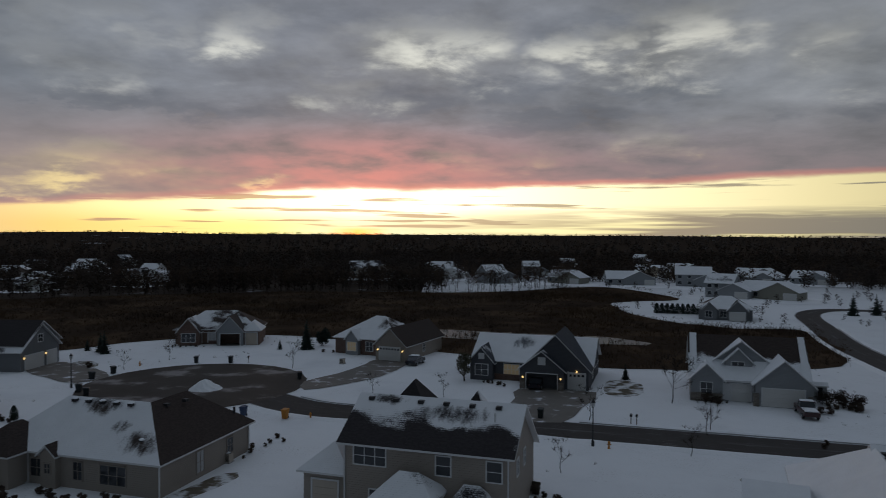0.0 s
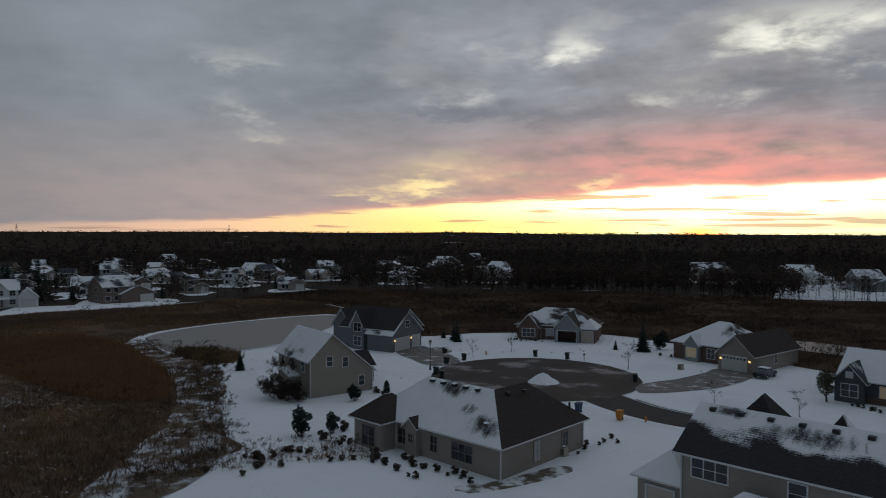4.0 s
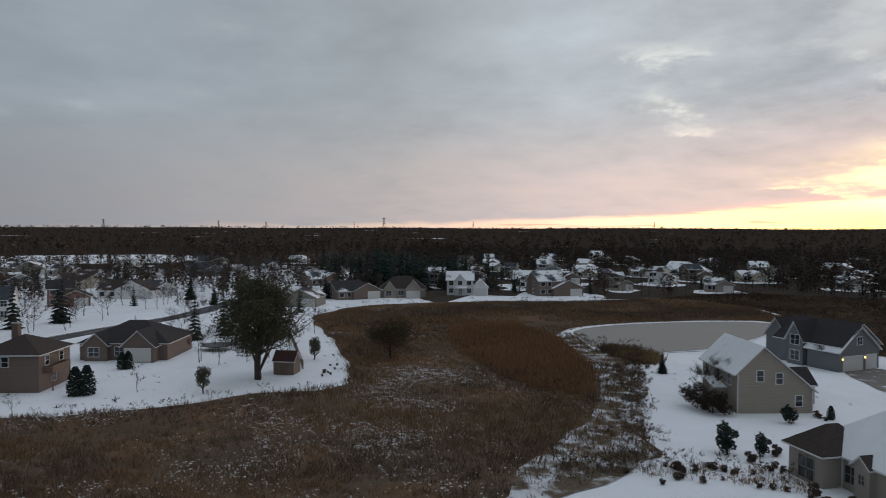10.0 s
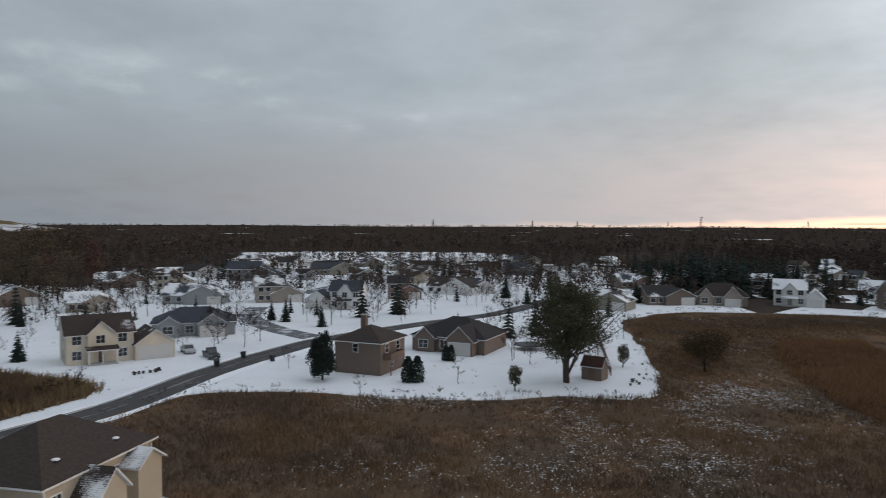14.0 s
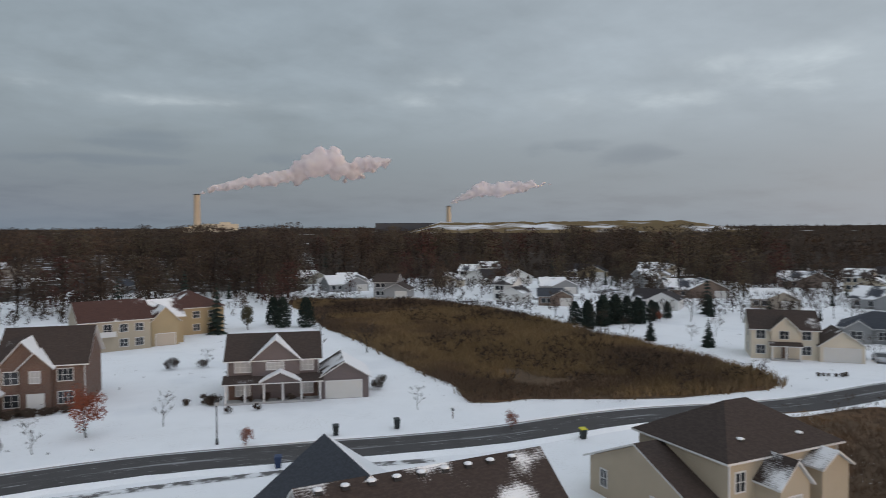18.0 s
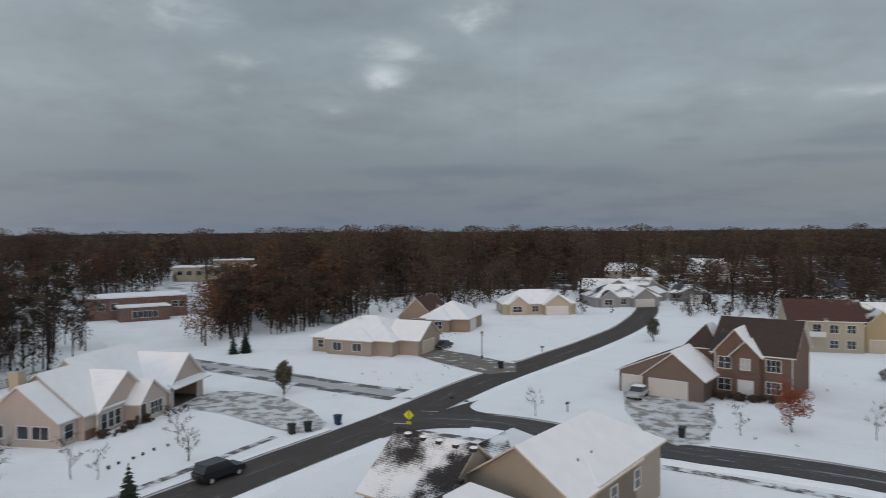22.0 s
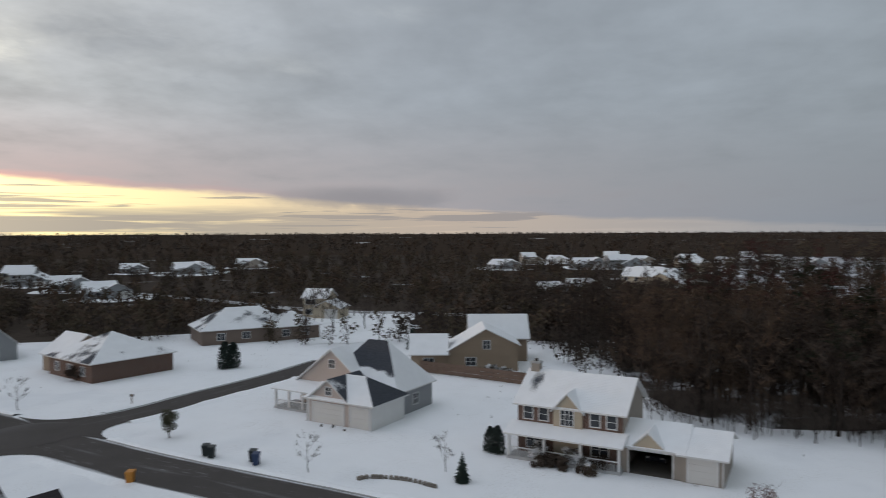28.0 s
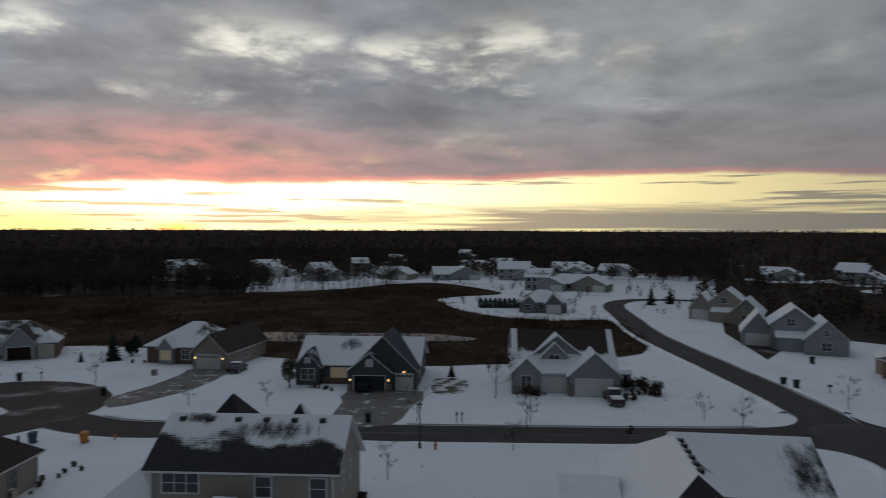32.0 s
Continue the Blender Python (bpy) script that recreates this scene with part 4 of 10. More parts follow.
def ground_sheet():
    rings = [0, 40, 80, 120, 160, 200, 260, 330, 420, 540, 700, 900, 1200, 1500, 1900, 2400, 3000, 3600, 4200, 4800]
    k = 120
    v, f = [(0, 0, 0)], []
    for r in rings[1:]:
        v += [(r * math.cos(2 * math.pi * i / k), r * math.sin(2 * math.pi * i / k), terrain(r * math.cos(2 * math.pi * i / k), r * math.sin(2 * math.pi * i / k))) for i in range(k)]
    f += [(0, 1 + i, 1 + (i + 1) % k) for i in range(k)]
    for j in range(len(rings) - 2):
        f += [(1 + j * k + i, 1 + (j + 1) * k + i, 1 + (j + 1) * k + (i + 1) % k, 1 + j * k + (i + 1) % k) for i in range(k)]
    m = bpy.data.materials.new("snowy_land")
    m.use_nodes = True
    w = Net(m.node_tree)
    b = w.t.nodes["Principled BSDF"]
    pos = w.t.nodes.new("ShaderNodeTexCoord").outputs["Object"]
    sp = w.n("ShaderNodeSeparateXYZ", Vector=pos)
    rad = w.math("SQRT", w.math("ADD", w.math("MULTIPLY", sp.outputs[0], sp.outputs[0]), w.math("MULTIPLY", sp.outputs[1], sp.outputs[1])))
    far = w.ramp(rad, 240, 520)
    n1 = w.noise(pos, 0.006, 5.0)
    n2 = w.noise(pos, 0.35, 5.0)
    n3 = w.noise(pos, 6.0, 3.0)
    snow = w.mix(n2, [c * 0.93 for c in SNOW], SNOW)
    n4 = w.noise(pos, 0.07, 4.0)
    snow = w.mix(w.math("MULTIPLY", w.ramp(n4, 0.52, 0.7), 0.22), snow, (0.56, 0.585, 0.64))
    tips = w.math("MULTIPLY", w.ramp(n3, 0.56, 0.7), w.ramp(w.noise(pos, 0.16, 5.0), 0.46, 0.66))
    snow = w.mix(w.math("MULTIPLY", tips, 0.55), snow, (0.24, 0.21, 0.16))
    wood = w.mix(w.noise(pos, 0.05, 5.0), (0.03, 0.024, 0.02), (0.075, 0.055, 0.042))
    fields = w.math("MULTIPLY", far, w.ramp(n1, 0.715, 0.67))
    w.put(b.inputs["Base Color"], w.mix(fields, snow, wood))
    b.inputs["Roughness"].default_value = 0.8
    b.inputs["Specular IOR Level"].default_value = 0.0
    bp = w.t.nodes.new("ShaderNodeBump")
    bp.inputs["Distance"].default_value = 0.12
    w.put(bp.inputs["Height"], w.math("ADD", n2, w.math("MULTIPLY", n3, 0.1)))
    w.put(b.inputs["Normal"], bp.outputs[0])
    tagged(mesh_object("ground", v, f, m), "open ground under fresh snow", "ground", kind="structure")


ground_sheet()


def smooth_line(pts, step=3.0, closed=False):
    """Catmull-Rom through the points."""
    P = [Vector((*p, 0)) for p in pts]
    n, out = len(P), []
    for i in range(n if closed else n - 1):
        a, b, c, d = (P[(i - 1) % n], P[i], P[(i + 1) % n], P[(i + 2) % n]) if closed else (P[max(0, i - 1)], P[i], P[i + 1], P[min(n - 1, i + 2)])
        k = max(2, int((c - b).length / step))
        for j in range(k):
            t = j / k
            out.append(0.5 * ((2 * b) + (c - a) * t + (2 * a - 5 * b + 4 * c - d) * t * t + (3 * b - 3 * c + d - a) * t ** 3))
    if not closed:
        out.append(P[-1])
    return out


def ribbon(name, pts, width, z, mat, label="", category="", kind="structure", thick=0.0):
    L = smooth_line(pts)
    v, f = [], []
    for i, p in enumerate(L):
        t = (L[min(i + 1, len(L) - 1)] - L[max(i - 1, 0)]).normalized()
        s = Vector((-t.y, t.x, 0)) * width / 2
        v += [(p.x + s.x, p.y + s.y, z), (p.x - s.x, p.y - s.y, z)]
        if thick:
            v += [(p.x + s.x, p.y + s.y, z - thick), (p.x - s.x, p.y - s.y, z - thick)]
    k = 4 if thick else 2
    for i in range(len(L) - 1):
        a, b = i * k, (i + 1) * k
        f.append((a + 1, b + 1, b, a))
        if thick:
            f += [(a, b, b + 2, a + 2), (a + 3, b + 3, b + 1, a + 1)]
    ob = mesh_object(name, v, f, M[mat])
    if not thick:
        lay = ob.data.uv_layers.new(name="along")
        run = [0.0]
        for a, b in zip(L, L[1:]):
            run.append(run[-1] + (b - a).length)
        for lp in ob.data.loops:
            lay.data[lp.index].uv = (lp.vertex_index % 2, run[lp.vertex_index // 2])
    return tagged(ob, label, category, kind=kind)


def kerbs(pts, width, others, drives):
    """Kerb stones along both sides of a road under a lip of shovelled snow, open at junctions and driveways."""
    L = smooth_line(pts, 2.0)
    for side in (1, -1):
        run = []
        for i, p in enumerate(L + [None]):
            q = None
            if p is not None:
                t = (L[min(i + 1, len(L) - 1)] - L[max(i - 1, 0)]).normalized()
                q = (p.x - side * t.y * (width / 2 + 0.16), p.y + side * t.x * (width / 2 + 0.16))
                if any((q[0] - o.x) ** 2 + (q[1] - o.y) ** 2 < g * g for o, g in others) or any(hit_poly(q, d) for d in drives) or math.hypot(*q) > 190:
                    q = None
            if q:
                run.append(q)
            elif len(run) > 3:
                ribbon("kerb", run, 0.22, 0.13, "kerb", "concrete kerb along the road", "kerb", thick=0.12)
                snowbank(run, side)
                run = []
            else:
                run = []


def hit_poly(q, poly):
    x, y, c = q[0], q[1], False
    for (x0, y0), (x1, y1) in zip(poly, poly[1:] + poly[:1]):
        if (y0 > y) != (y1 > y) and x < (x1 - x0) * (y - y0) / (y1 - y0) + x0:
            c = not c
    return c


def snowbank(run, side):
    """A low uneven ridge of ploughed snow lying behind the kerb."""
    v, f = [], []
    for i, (x, y) in enumerate(run):
        a, b = run[max(0, i - 1)], run[min(len(run) - 1, i + 1)]
        l = math.hypot(b[0] - a[0], b[1] - a[1]) or 1
        nx, ny = -side * (b[1] - a[1]) / l, side * (b[0] - a[0]) / l
        h = 0.17 + 0.12 * noise.noise((x * 0.6, y * 0.6, 1.0)) + 0.05 * noise.noise((x * 2.1, y * 2.1, 5.0))
        w = 1.0 + 0.7 * noise.noise((x * 0.3, y * 0.3, 7.0))
        for d, z in ((-0.06 + 0.14 * noise.noise((x, y, 3.0)), 0.134), (0.22, 0.13 + h * 0.8), (0.5 * w, h + 0.06), (1.0 * w + 0.3, -0.02)):
            v.append((x + nx * d, y + ny * d, z))
    for i in range(len(run) - 1):
        for k in range(3):
            q = (i * 4 + k, i * 4 + k + 1, i * 4 + k + 5, i * 4 + k + 4)
            f.append(q if side < 0 else q[::-1])
    ob = mesh_object("snowbank", v, f, M["snow"])
    ob.data.polygons.foreach_set("use_smooth", np.ones(len(f), bool))
    tagged(ob, "low bank of ploughed snow along the kerb", "snowbank", kind="structure")


def patch(name, pts, z, mat, label="", category="", kind="structure", step=4.0, rough=0.0):
    L = smooth_line(pts, step, closed=True)
    v = [(p.x + rough * noise.noise((p.x * 0.13, p.y * 0.13, 3)), p.y + rough * noise.noise((p.x * 0.13, p.y * 0.13, 9)), z) for p in L]
    me = bpy.data.meshes.new(name)
    bm = bmesh.new()
    vs = [bm.verts.new(p) for p in v]
    fc = bm.faces.new(vs)
    bmesh.ops.triangulate(bm, faces=[fc])
    bmesh.ops.recalc_face_normals(bm, faces=bm.faces)
    for f in bm.faces:
        if f.normal.z < 0:
            f.normal_flip()
    bm.to_mesh(me)
    bm.free()
    me.materials.append(M[mat])
    return tagged(new(name, me), label, category, kind=kind), v


NORTH = [(-30, 99), (-18, 88), (-5, 83.5), (11, 78.8), (27, 74), (42, 69.8), (54, 66.8), (64, 64)]
EAST = [(150, 190), (137, 197), (127, 202.5), (118, 205.5), (109, 202), (100, 190), (90.5, 165), (80, 135), (73, 103), (68, 80), (62, 60), (57.5, 45), (53.5, 28), (48, 5), (42, -20), (37, -42), (31, -60), (24.5, -78), (18, -100), (10, -121), (1, -145), (-7, -174), (-12, -215), (-8, -260)]
SIDE = [(64, 64), (74, 58.6), (84, 56), (98, 52), (112, 49.5)]
SOUTH = [(24, -80), (12, -80), (-2, -74.5), (-20, -69.5), (-34, -63), (-52, -54), (-72, -47.5), (-92, -36.5), (-113, -30.5), (-131, -23), (-146, -15), (-165, 2), (-190, 28), (-225, 50)]
FARLANE = [(-118, -200), (-140, -165), (-158, -150), (-180, -146), (-215, -150)]
WOODLANE = [(222, 175), (208, 140), (194, 108), (184, 82), (184, 58), (184, 34), (190, 8)]
BACKRD = [(-146, -15), (-165, -30), (-190, -40), (-230, -38), (-300, -20)]
ROADS = [NORTH, EAST, SIDE, SOUTH]
ribbon("road", NORTH, 6.8, 0.035, "asphalt", "dark wet asphalt street leading to the cul-de-sac", "road")
ribbon("road", EAST, 6.6, 0.039, "asphalt", "dark asphalt street winding between the houses", "road")
ribbon("road", SIDE, 5.6, 0.043, "asphalt", "dark asphalt side street", "road")
ribbon("road", SOUTH, 6.2, 0.047, "asphalt_slushy", "dark asphalt street with streaks of snow", "road")
ribbon("road", FARLANE, 6, 0.02, "slush", "snowy lane beyond the marsh", "road")
ribbon("road", BACKRD, 6, 0.02, "slush", "snowy street among the far houses", "road")
patch("road_circle", [(-36 + 16 * math.cos(a * math.pi / 6), 101 + 16 * math.sin(a * math.pi / 6)) for a in range(12)], 0.052, "circle", "round dark asphalt end of the cul-de-sac with thin swirls of snow", "road")
ROADS_ALL = ROADS + [FARLANE, BACKRD, WOODLANE]


def junction(cx, cy, arms, z, r=7.0, mid=5.2):
    """Rounded asphalt corners where roads meet. arms: bearing of each road out of the middle and its half width."""
    arms = sorted(arms)
    for (a, wa), (b, wb) in zip(arms, arms[1:] + [(arms[0][0] + 360, arms[0][1])]):
        if b - a > 165:
            continue
        ua, ub = Vector((math.cos(radians(a)), math.sin(radians(a)))), Vector((math.cos(radians(b)), math.sin(radians(b))))
        na, nb = Vector((-ua.y, ua.x)), Vector((ub.y, -ub.x))
        s = math.sin(radians(b - a))
        # where the two edges cross, then a bow between the points r further out
        k = (wb + wa * math.cos(radians(b - a))) / s
        corner = Vector((cx, cy)) + na * wa + ua * k
        p, q = corner + ua * r, corner + ub * r
        bow = [(p * (1 - f) + corner * f) * (1 - f) + (corner * (1 - f) + q * f) * f for f in [i / 8 for i in range(9)]]
        inner = corner - (ua + ub) * 1.2
        pts = [(v.x, v.y, z) for v in bow] + [(inner.x, inner.y, z)]
        ob = mesh_object("road_corner", pts, [tuple(range(len(pts)))], M["asphalt"])
        lay = ob.data.uv_layers.new(name="along")
        for lp in ob.data.loops:
            lay.data[lp.index].uv = (0.28, 0.12 * lp.vertex_index)
        tagged(ob, "rounded asphalt corner of a street junction", "road", kind="structure")
    # bare middle where the tracks cross
    disc = [(cx + mid * math.cos(i * math.pi / 10), cy + mid * math.sin(i * math.pi / 10), z + 0.006) for i in range(20)]
    ob = mesh_object("road_middle", disc, [tuple(range(20))], M["asphalt"])
    lay = ob.data.uv_layers.new(name="along")
    for lp in ob.data.loops:
        lay.data[lp.index].uv = (0.28, 0.02 * lp.vertex_index)
    tagged(ob, "bare asphalt middle of a street junction", "road", kind="structure")


junction(63.6, 64.1, [(72.0, 3.3), (253.5, 3.3), (165.0, 3.4), (-28.0, 2.8)], 0.055)
junction(23.6, -80.4, [(70.5, 3.3), (248.5, 3.3), (179.0, 3.1)], 0.055, 8.0, 3.1)

# driveways
patch("driveway", [(-19.5, 97.5), (-15, 100.5), (-9.5, 107), (-6.2, 116), (-6.5, 119), (-11.8, 121), (-13, 117), (-16.5, 109), (-20.6, 103)], 0.058, "drive", "bare concrete driveway", "driveway", step=50)
patch("driveway", [(7.6, 82.6), (14, 80.8), (17.8, 88), (21.5, 96.5), (11.0, 98.8), (9.8, 93), (8.2, 88)], 0.058, "drive", "half-cleared concrete driveway", "driveway", step=50)
patch("driveway", [(-54, 101), (-51, 106), (-56, 112), (-63, 117), (-65.5, 117.5), (-66.3, 110), (-60, 105)], 0.058, "drive", "bare concrete driveway", "driveway", step=50)
patch("driveway", [(-4.6, -78.2), (-10.2, -76.6), (-13.2, -94.5), (-2.6, -99)], 0.058, "drive_tracks", "driveway with wheel tracks through thin snow", "driveway", step=50)
patch("driveway", [(33.5, -71), (31.5, -75.5), (42, -86), (53, -88), (53, -79), (46, -77)], 0.058, "drive_tracks", "snow-streaked driveway with wheel tracks", "driveway", step=50)
patch("driveway", [(17.8, -107), (14.5, -116), (34, -130), (38, -126)], 0.058, "drive", "bare driveway", "driveway", step=50)
# flat dark ribbon added for the shadowy edge beside the driveway
ribbon("driveway_edge", [(-10.6, -77.0), (-12.0, -86.0), (-13.6, -94.5)], 0.45, 0.066, "walk", "dark strip painted for the shaded edge of a driveway", "edging")
ribbon("road", [(112, -152), (100, -136), (88, -119), (72, -107), (50, -98.5), (28, -90.5)], 5.4, 0.024, "lane", "snow-covered lane leading to the brick building", "lane")
ribbon("road", WOODLANE, 6.0, 0.06, "lane", "snow-covered lane through the wood", "lane")
ribbon("pavement", [(76, -110.5), (54, -103), (38, -96.5), (27, -93.5)], 1.6, 0.03, "slush", "trodden path in the snow", "path")
ribbon("pavement", [(69, -104.5), (45, -94.5), (27.5, -88.5)], 1.8, 0.03, "slush", "trodden path in the snow", "path")
ribbon("pavement", [(20, -74.5), (-4.2, -68.4), (-16.6, -64.1), (-31.4, -58.3), (-44, -51.5)], 1.2, 0.026, "walk", "narrow cleared pavement beside the street", "pavement")
ribbon("pavement", [(44, -36), (41.2, -47), (38.6, -56), (35.0, -69.3)], 1.0, 0.026, "walk", "narrow cleared pavement beside the street", "pavement")
patch("bare_patch", [(25.4, 104.5), (29.0, 103.0), (28.6, 96.5), (25.0, 94.6), (22.6, 96.5)], 0.012, "thin", "grass showing through thin snow beside the garage", "grass", step=1.5, rough=1.2)
patch("bare_patch", [(-24.5, 53.0), (-21.5, 56.5), (-18.6, 62.5), (-20.2, 63.4), (-23.2, 57.6), (-26.0, 54.0)], 0.012, "thin", "gravel strip under thin snow along the house", "grass", step=1.5, rough=0.8)
patch("bare_patch", [(-62, 118.5), (-58, 117), (-57, 111.5), (-60, 109), (-64, 110)], 0.014, "thin", "trodden thin snow before the garage", "grass", step=1.5, rough=0.8)
# pond
POND = [(-121, 100), (-124, 110), (-123, 123), (-119, 137), (-112.5, 149), (-104, 149), (-97, 132), (-91, 110), (-92.5, 98), (-90.5, 91.5), (-93, 88.5), (-100, 89), (-110, 93.5)]
patch("pond_bank", [((x + 107) * 1.03 - 107, (y - 118) * 1.02 + 118) for x, y in POND], 0.10, "snow", "snowy rim of the pond", "bank", rough=0.8)
patch("pond", POND, 0.14, "water", "grey half-frozen pond", "pond")
patch("pond", [(-6, 150), (15, 143), (40, 138), (38, 146), (15, 155), (-10, 160)], 0.14, "water", "strip of grey ice in the marsh", "pond", rough=2)


# kerbs and ploughed snow along the streets
DRIVES = [[(v.co.x, v.co.y) for v in o.data.vertices] for o in scene.collection.objects if o.name.startswith("driveway")]
for road, wide in ((NORTH, 6.8), (EAST, 6.6), (SIDE, 5.6), (SOUTH, 6.2)):
    near = [(Vector((-36, 101, 0)), 16.6)]
    for other, ow in ((NORTH, 6.8), (EAST, 6.6), (SIDE, 5.6), (SOUTH, 6.2)):
        if other is not road:
            near += [(q, ow / 2 + 5.2) for q in smooth_line(other, 2.0)]
    kerbs(road, wide, near, DRIVES)

# ---- houses ----
def house(ox, oy, ang, label, category="house"):
    return thing("house", ox, oy, 0, ang, label, category)


def house_front():
    h = house(-8.2, 53.7, -17.1, "two-storey beige house, back side, with dark shingles half under snow")
    mass(h, 0.4, 13.6, 0.4, 10.6, 5.9, 8.5, "gx", "s_beige", ["kU@front", "kM"], ridge=4.8, e2=4.2)
    mass(h, -3.4, 0.39, 1.0, 8.0, 3.0, 5.0, "hip", "s_beige", ["kS"])
    mass(h, 4.2, 8.4, -2.3, 0.39, 2.8, 4.5, "hip", "s_beige", ["kT"])
    mass(h, 9.8, 12.0, -0.6, 0.39, 2.6, 3.7, "hip", "s_beige", ["kT"], o=0.3)
    mass(h, 0.6, 6.4, 5.2, 11.6, 5.0, 9.3, "hip", "s_beige", ["kB"])
    mass(h, 7.6, 11.2, 5.4, 9.4, 5.4, 8.9, "hip", "s_beige", ["kB", "kM"])
    for u, w, z, hh in ((1.3, 2.6, 4.2, 1.35), (8.0, 1.1, 4.0, 1.4), (11.9, 1.1, 3.9, 1.45), (2.6, 1.0, 0.9, 1.4)):
        window(h, "S", u, z, w, hh, 0.4, bars=(2 if w > 2 else 0, 1))
    window(h, "S", 8.6, 0.5, 0.9, 1.7, 0.4, bars=(1, 1))
    window(h, "S", 5.0, 0.7, 2.6, 1.7, -2.3, bars=(3, 0))
    window(h, "S", 12.1, 0.7, 1.2, 1.4, 0.4, bars=(1, 0))
    window(h, "E", 3.0, 3.6, 0.7, 1.2, 13.6)
    window(h, "E", 5.8, 3.6, 0.7, 1.2, 13.6)
    garage_door(h, "S", -2.6, 2.2, 1.0, mat="door_tan")
    vents(h, [(1.2 + 2.15 * i, 4.2, 8.38) for i in range(6)], snow=False)
    Boxes().tube((11.9, 3.0, 7.5), (11.9, 3.0, 8.3), 0.07, 0.07).done("vent_pipe", M["trim"], h)
    downspouts(h, [(0.5, 0.33, 5.8), (13.5, 0.33, 5.8)])


def house_hip():
    h = house(-40.9, 61.6, -16.3, "long beige single-storey house with a hipped dark roof half under snow")
    mass(h, 0.6, 18.1, 0.5, 9.0, 2.9, 6.8, "hip", "s_beige", ["bW@hip", "bB", "bT", "bB"], o=0.5)
    mass(h, 9.62, 18.08, 0.53, 14.0, 2.9, 6.77, "hip", "s_beige", ["bW@hip", "bB", "bT", "bB"], o=0.5)
    mass(h, 0.2, 4.4, -1.5, 4.0, 2.9, 5.1, "hip", "s_beige", ["bB", "bB", "bB", "bB"], o=0.5)
    mass(h, 6.4, 8.0, -0.1, 1.6, 2.9, 3.6, "gy", "s_beige", ["bB", "bB"], o=0.3)
    for u, w, z, hh, at in ((1.5, 1.9, 0.3, 2.0, -1.5), (4.8, 1.3, 0.7, 1.5, 0.5), (6.9, 0.6, 1.3, 0.8, -0.1), (9.4, 0.9, 0.8, 1.5, 0.5), (12.2, 2.6, 0.7, 1.6, 0.5)):
        window(h, "S", u, z, w, hh, at, bars=(2 if w > 2 else 1, 1), trim="s_beige")
    window(h, "E", 5.5, 0.5, 1.0, 1.9, 18.1, glass="blind", trim="s_beige")
    window(h, "E", 10.2, 0.9, 0.9, 1.4, 18.1, trim="s_beige")
    vents(h, [(6.0 + 1.55 * i, 4.2, 6.55) for i in range(5)])
    vents(h, [(15.4, 1.8, 4.2)])
    vents(h, [(14.6 + 0.5 * i, 6.0 + 2.0 * i, 6.3) for i in range(2)], snow=False)
    Boxes().tube((17.2, 12.8, 4.0), (17.2, 12.8, 4.7), 0.12, 0.12).done("vent_pipe", M["dark"], h)
    downspouts(h, [(18.16, 0.44, 2.8), (4.5, 0.44, 2.8), (18.16, 13.9, 2.8)])


def house_tan():
    h = house(-57.6, 73.6, 62.7, "tall tan two-storey house with a plain gable wall")
    mass(h, 0.0, 9.6, 0.0, 10.6, 5.1, 8.2, "gy", "s_tan", ["bT", "bB"], ridge=3.2, e2=2.9)
    mass(h, 9.61, 12.4, 4.6, 9.6, 2.5, 4.2, "gx", "s_tan", ["kB", "kB"], o=0.3)
    mass(h, -1.5, -0.01, 3.0, 6.4, 2.5, 3.2, "shed", "s_tan", ["bS"], o=0.2)
    for u, z in ((2.5, 4.0), (4.9, 3.7), (7.4, 0.9)):
        window(h, "S", u, z, 0.8, 1.3, 0.0, bars=(0, 1))
    for v in (1.6, 5.0, 8.4):
        window(h, "W", v, 3.2, 1.0, 1.4, 0.0)
    window(h, "W", 8.0, 0.8, 1.6, 1.4, 0.0)
    downspouts(h, [(0.1, -0.07, 5.0), (9.5, -0.07, 2.8)])


def house_bluegable():
    h = house(-79.0, 111.0, -5.0, "blue-grey two-storey house with steep snow-edged gables and a lit garage")
    mass(h, 0, 12.4, 0, 9.0, 4.1, 7.4, "gx", "s_bluegrey", ["kB", "kM"])
    mass(h, 3.2, 6.2, -1.2, 4, 4.6, 7.2, "gy", "s_bluegrey", ["kM", "kB"])
    mass(h, 6.8, 12.6, -0.8, 8.6, 3.3, 7.0, "gx", "s_bluegrey", ["kM", "kB"], ridge=4.0)
    mass(h, -4.0, 0.4, 2.0, 9.0, 4.1, 6.9, "gy", "s_bluegrey", ["kB", "kB"])
    for u, z in ((3.9, 0.8), (3.9, 3.4)):
        window(h, "S", u, z, 1.7, 1.6, -1.2, bars=(1, 1))
    window(h, "E", 3.4, 4.2, 1.1, 1.2, 12.6)
    garage_door(h, "E", 0.2, 4.4, 12.6)
    garage_door(h, "E", 5.6, 2.4, 12.6)
    for v in (-0.2, 5.1):
        b = Boxes().box(12.66, 12.8, v, v + 0.15, 1.9, 2.2).done("wall_lamp", M["lamp"], h)


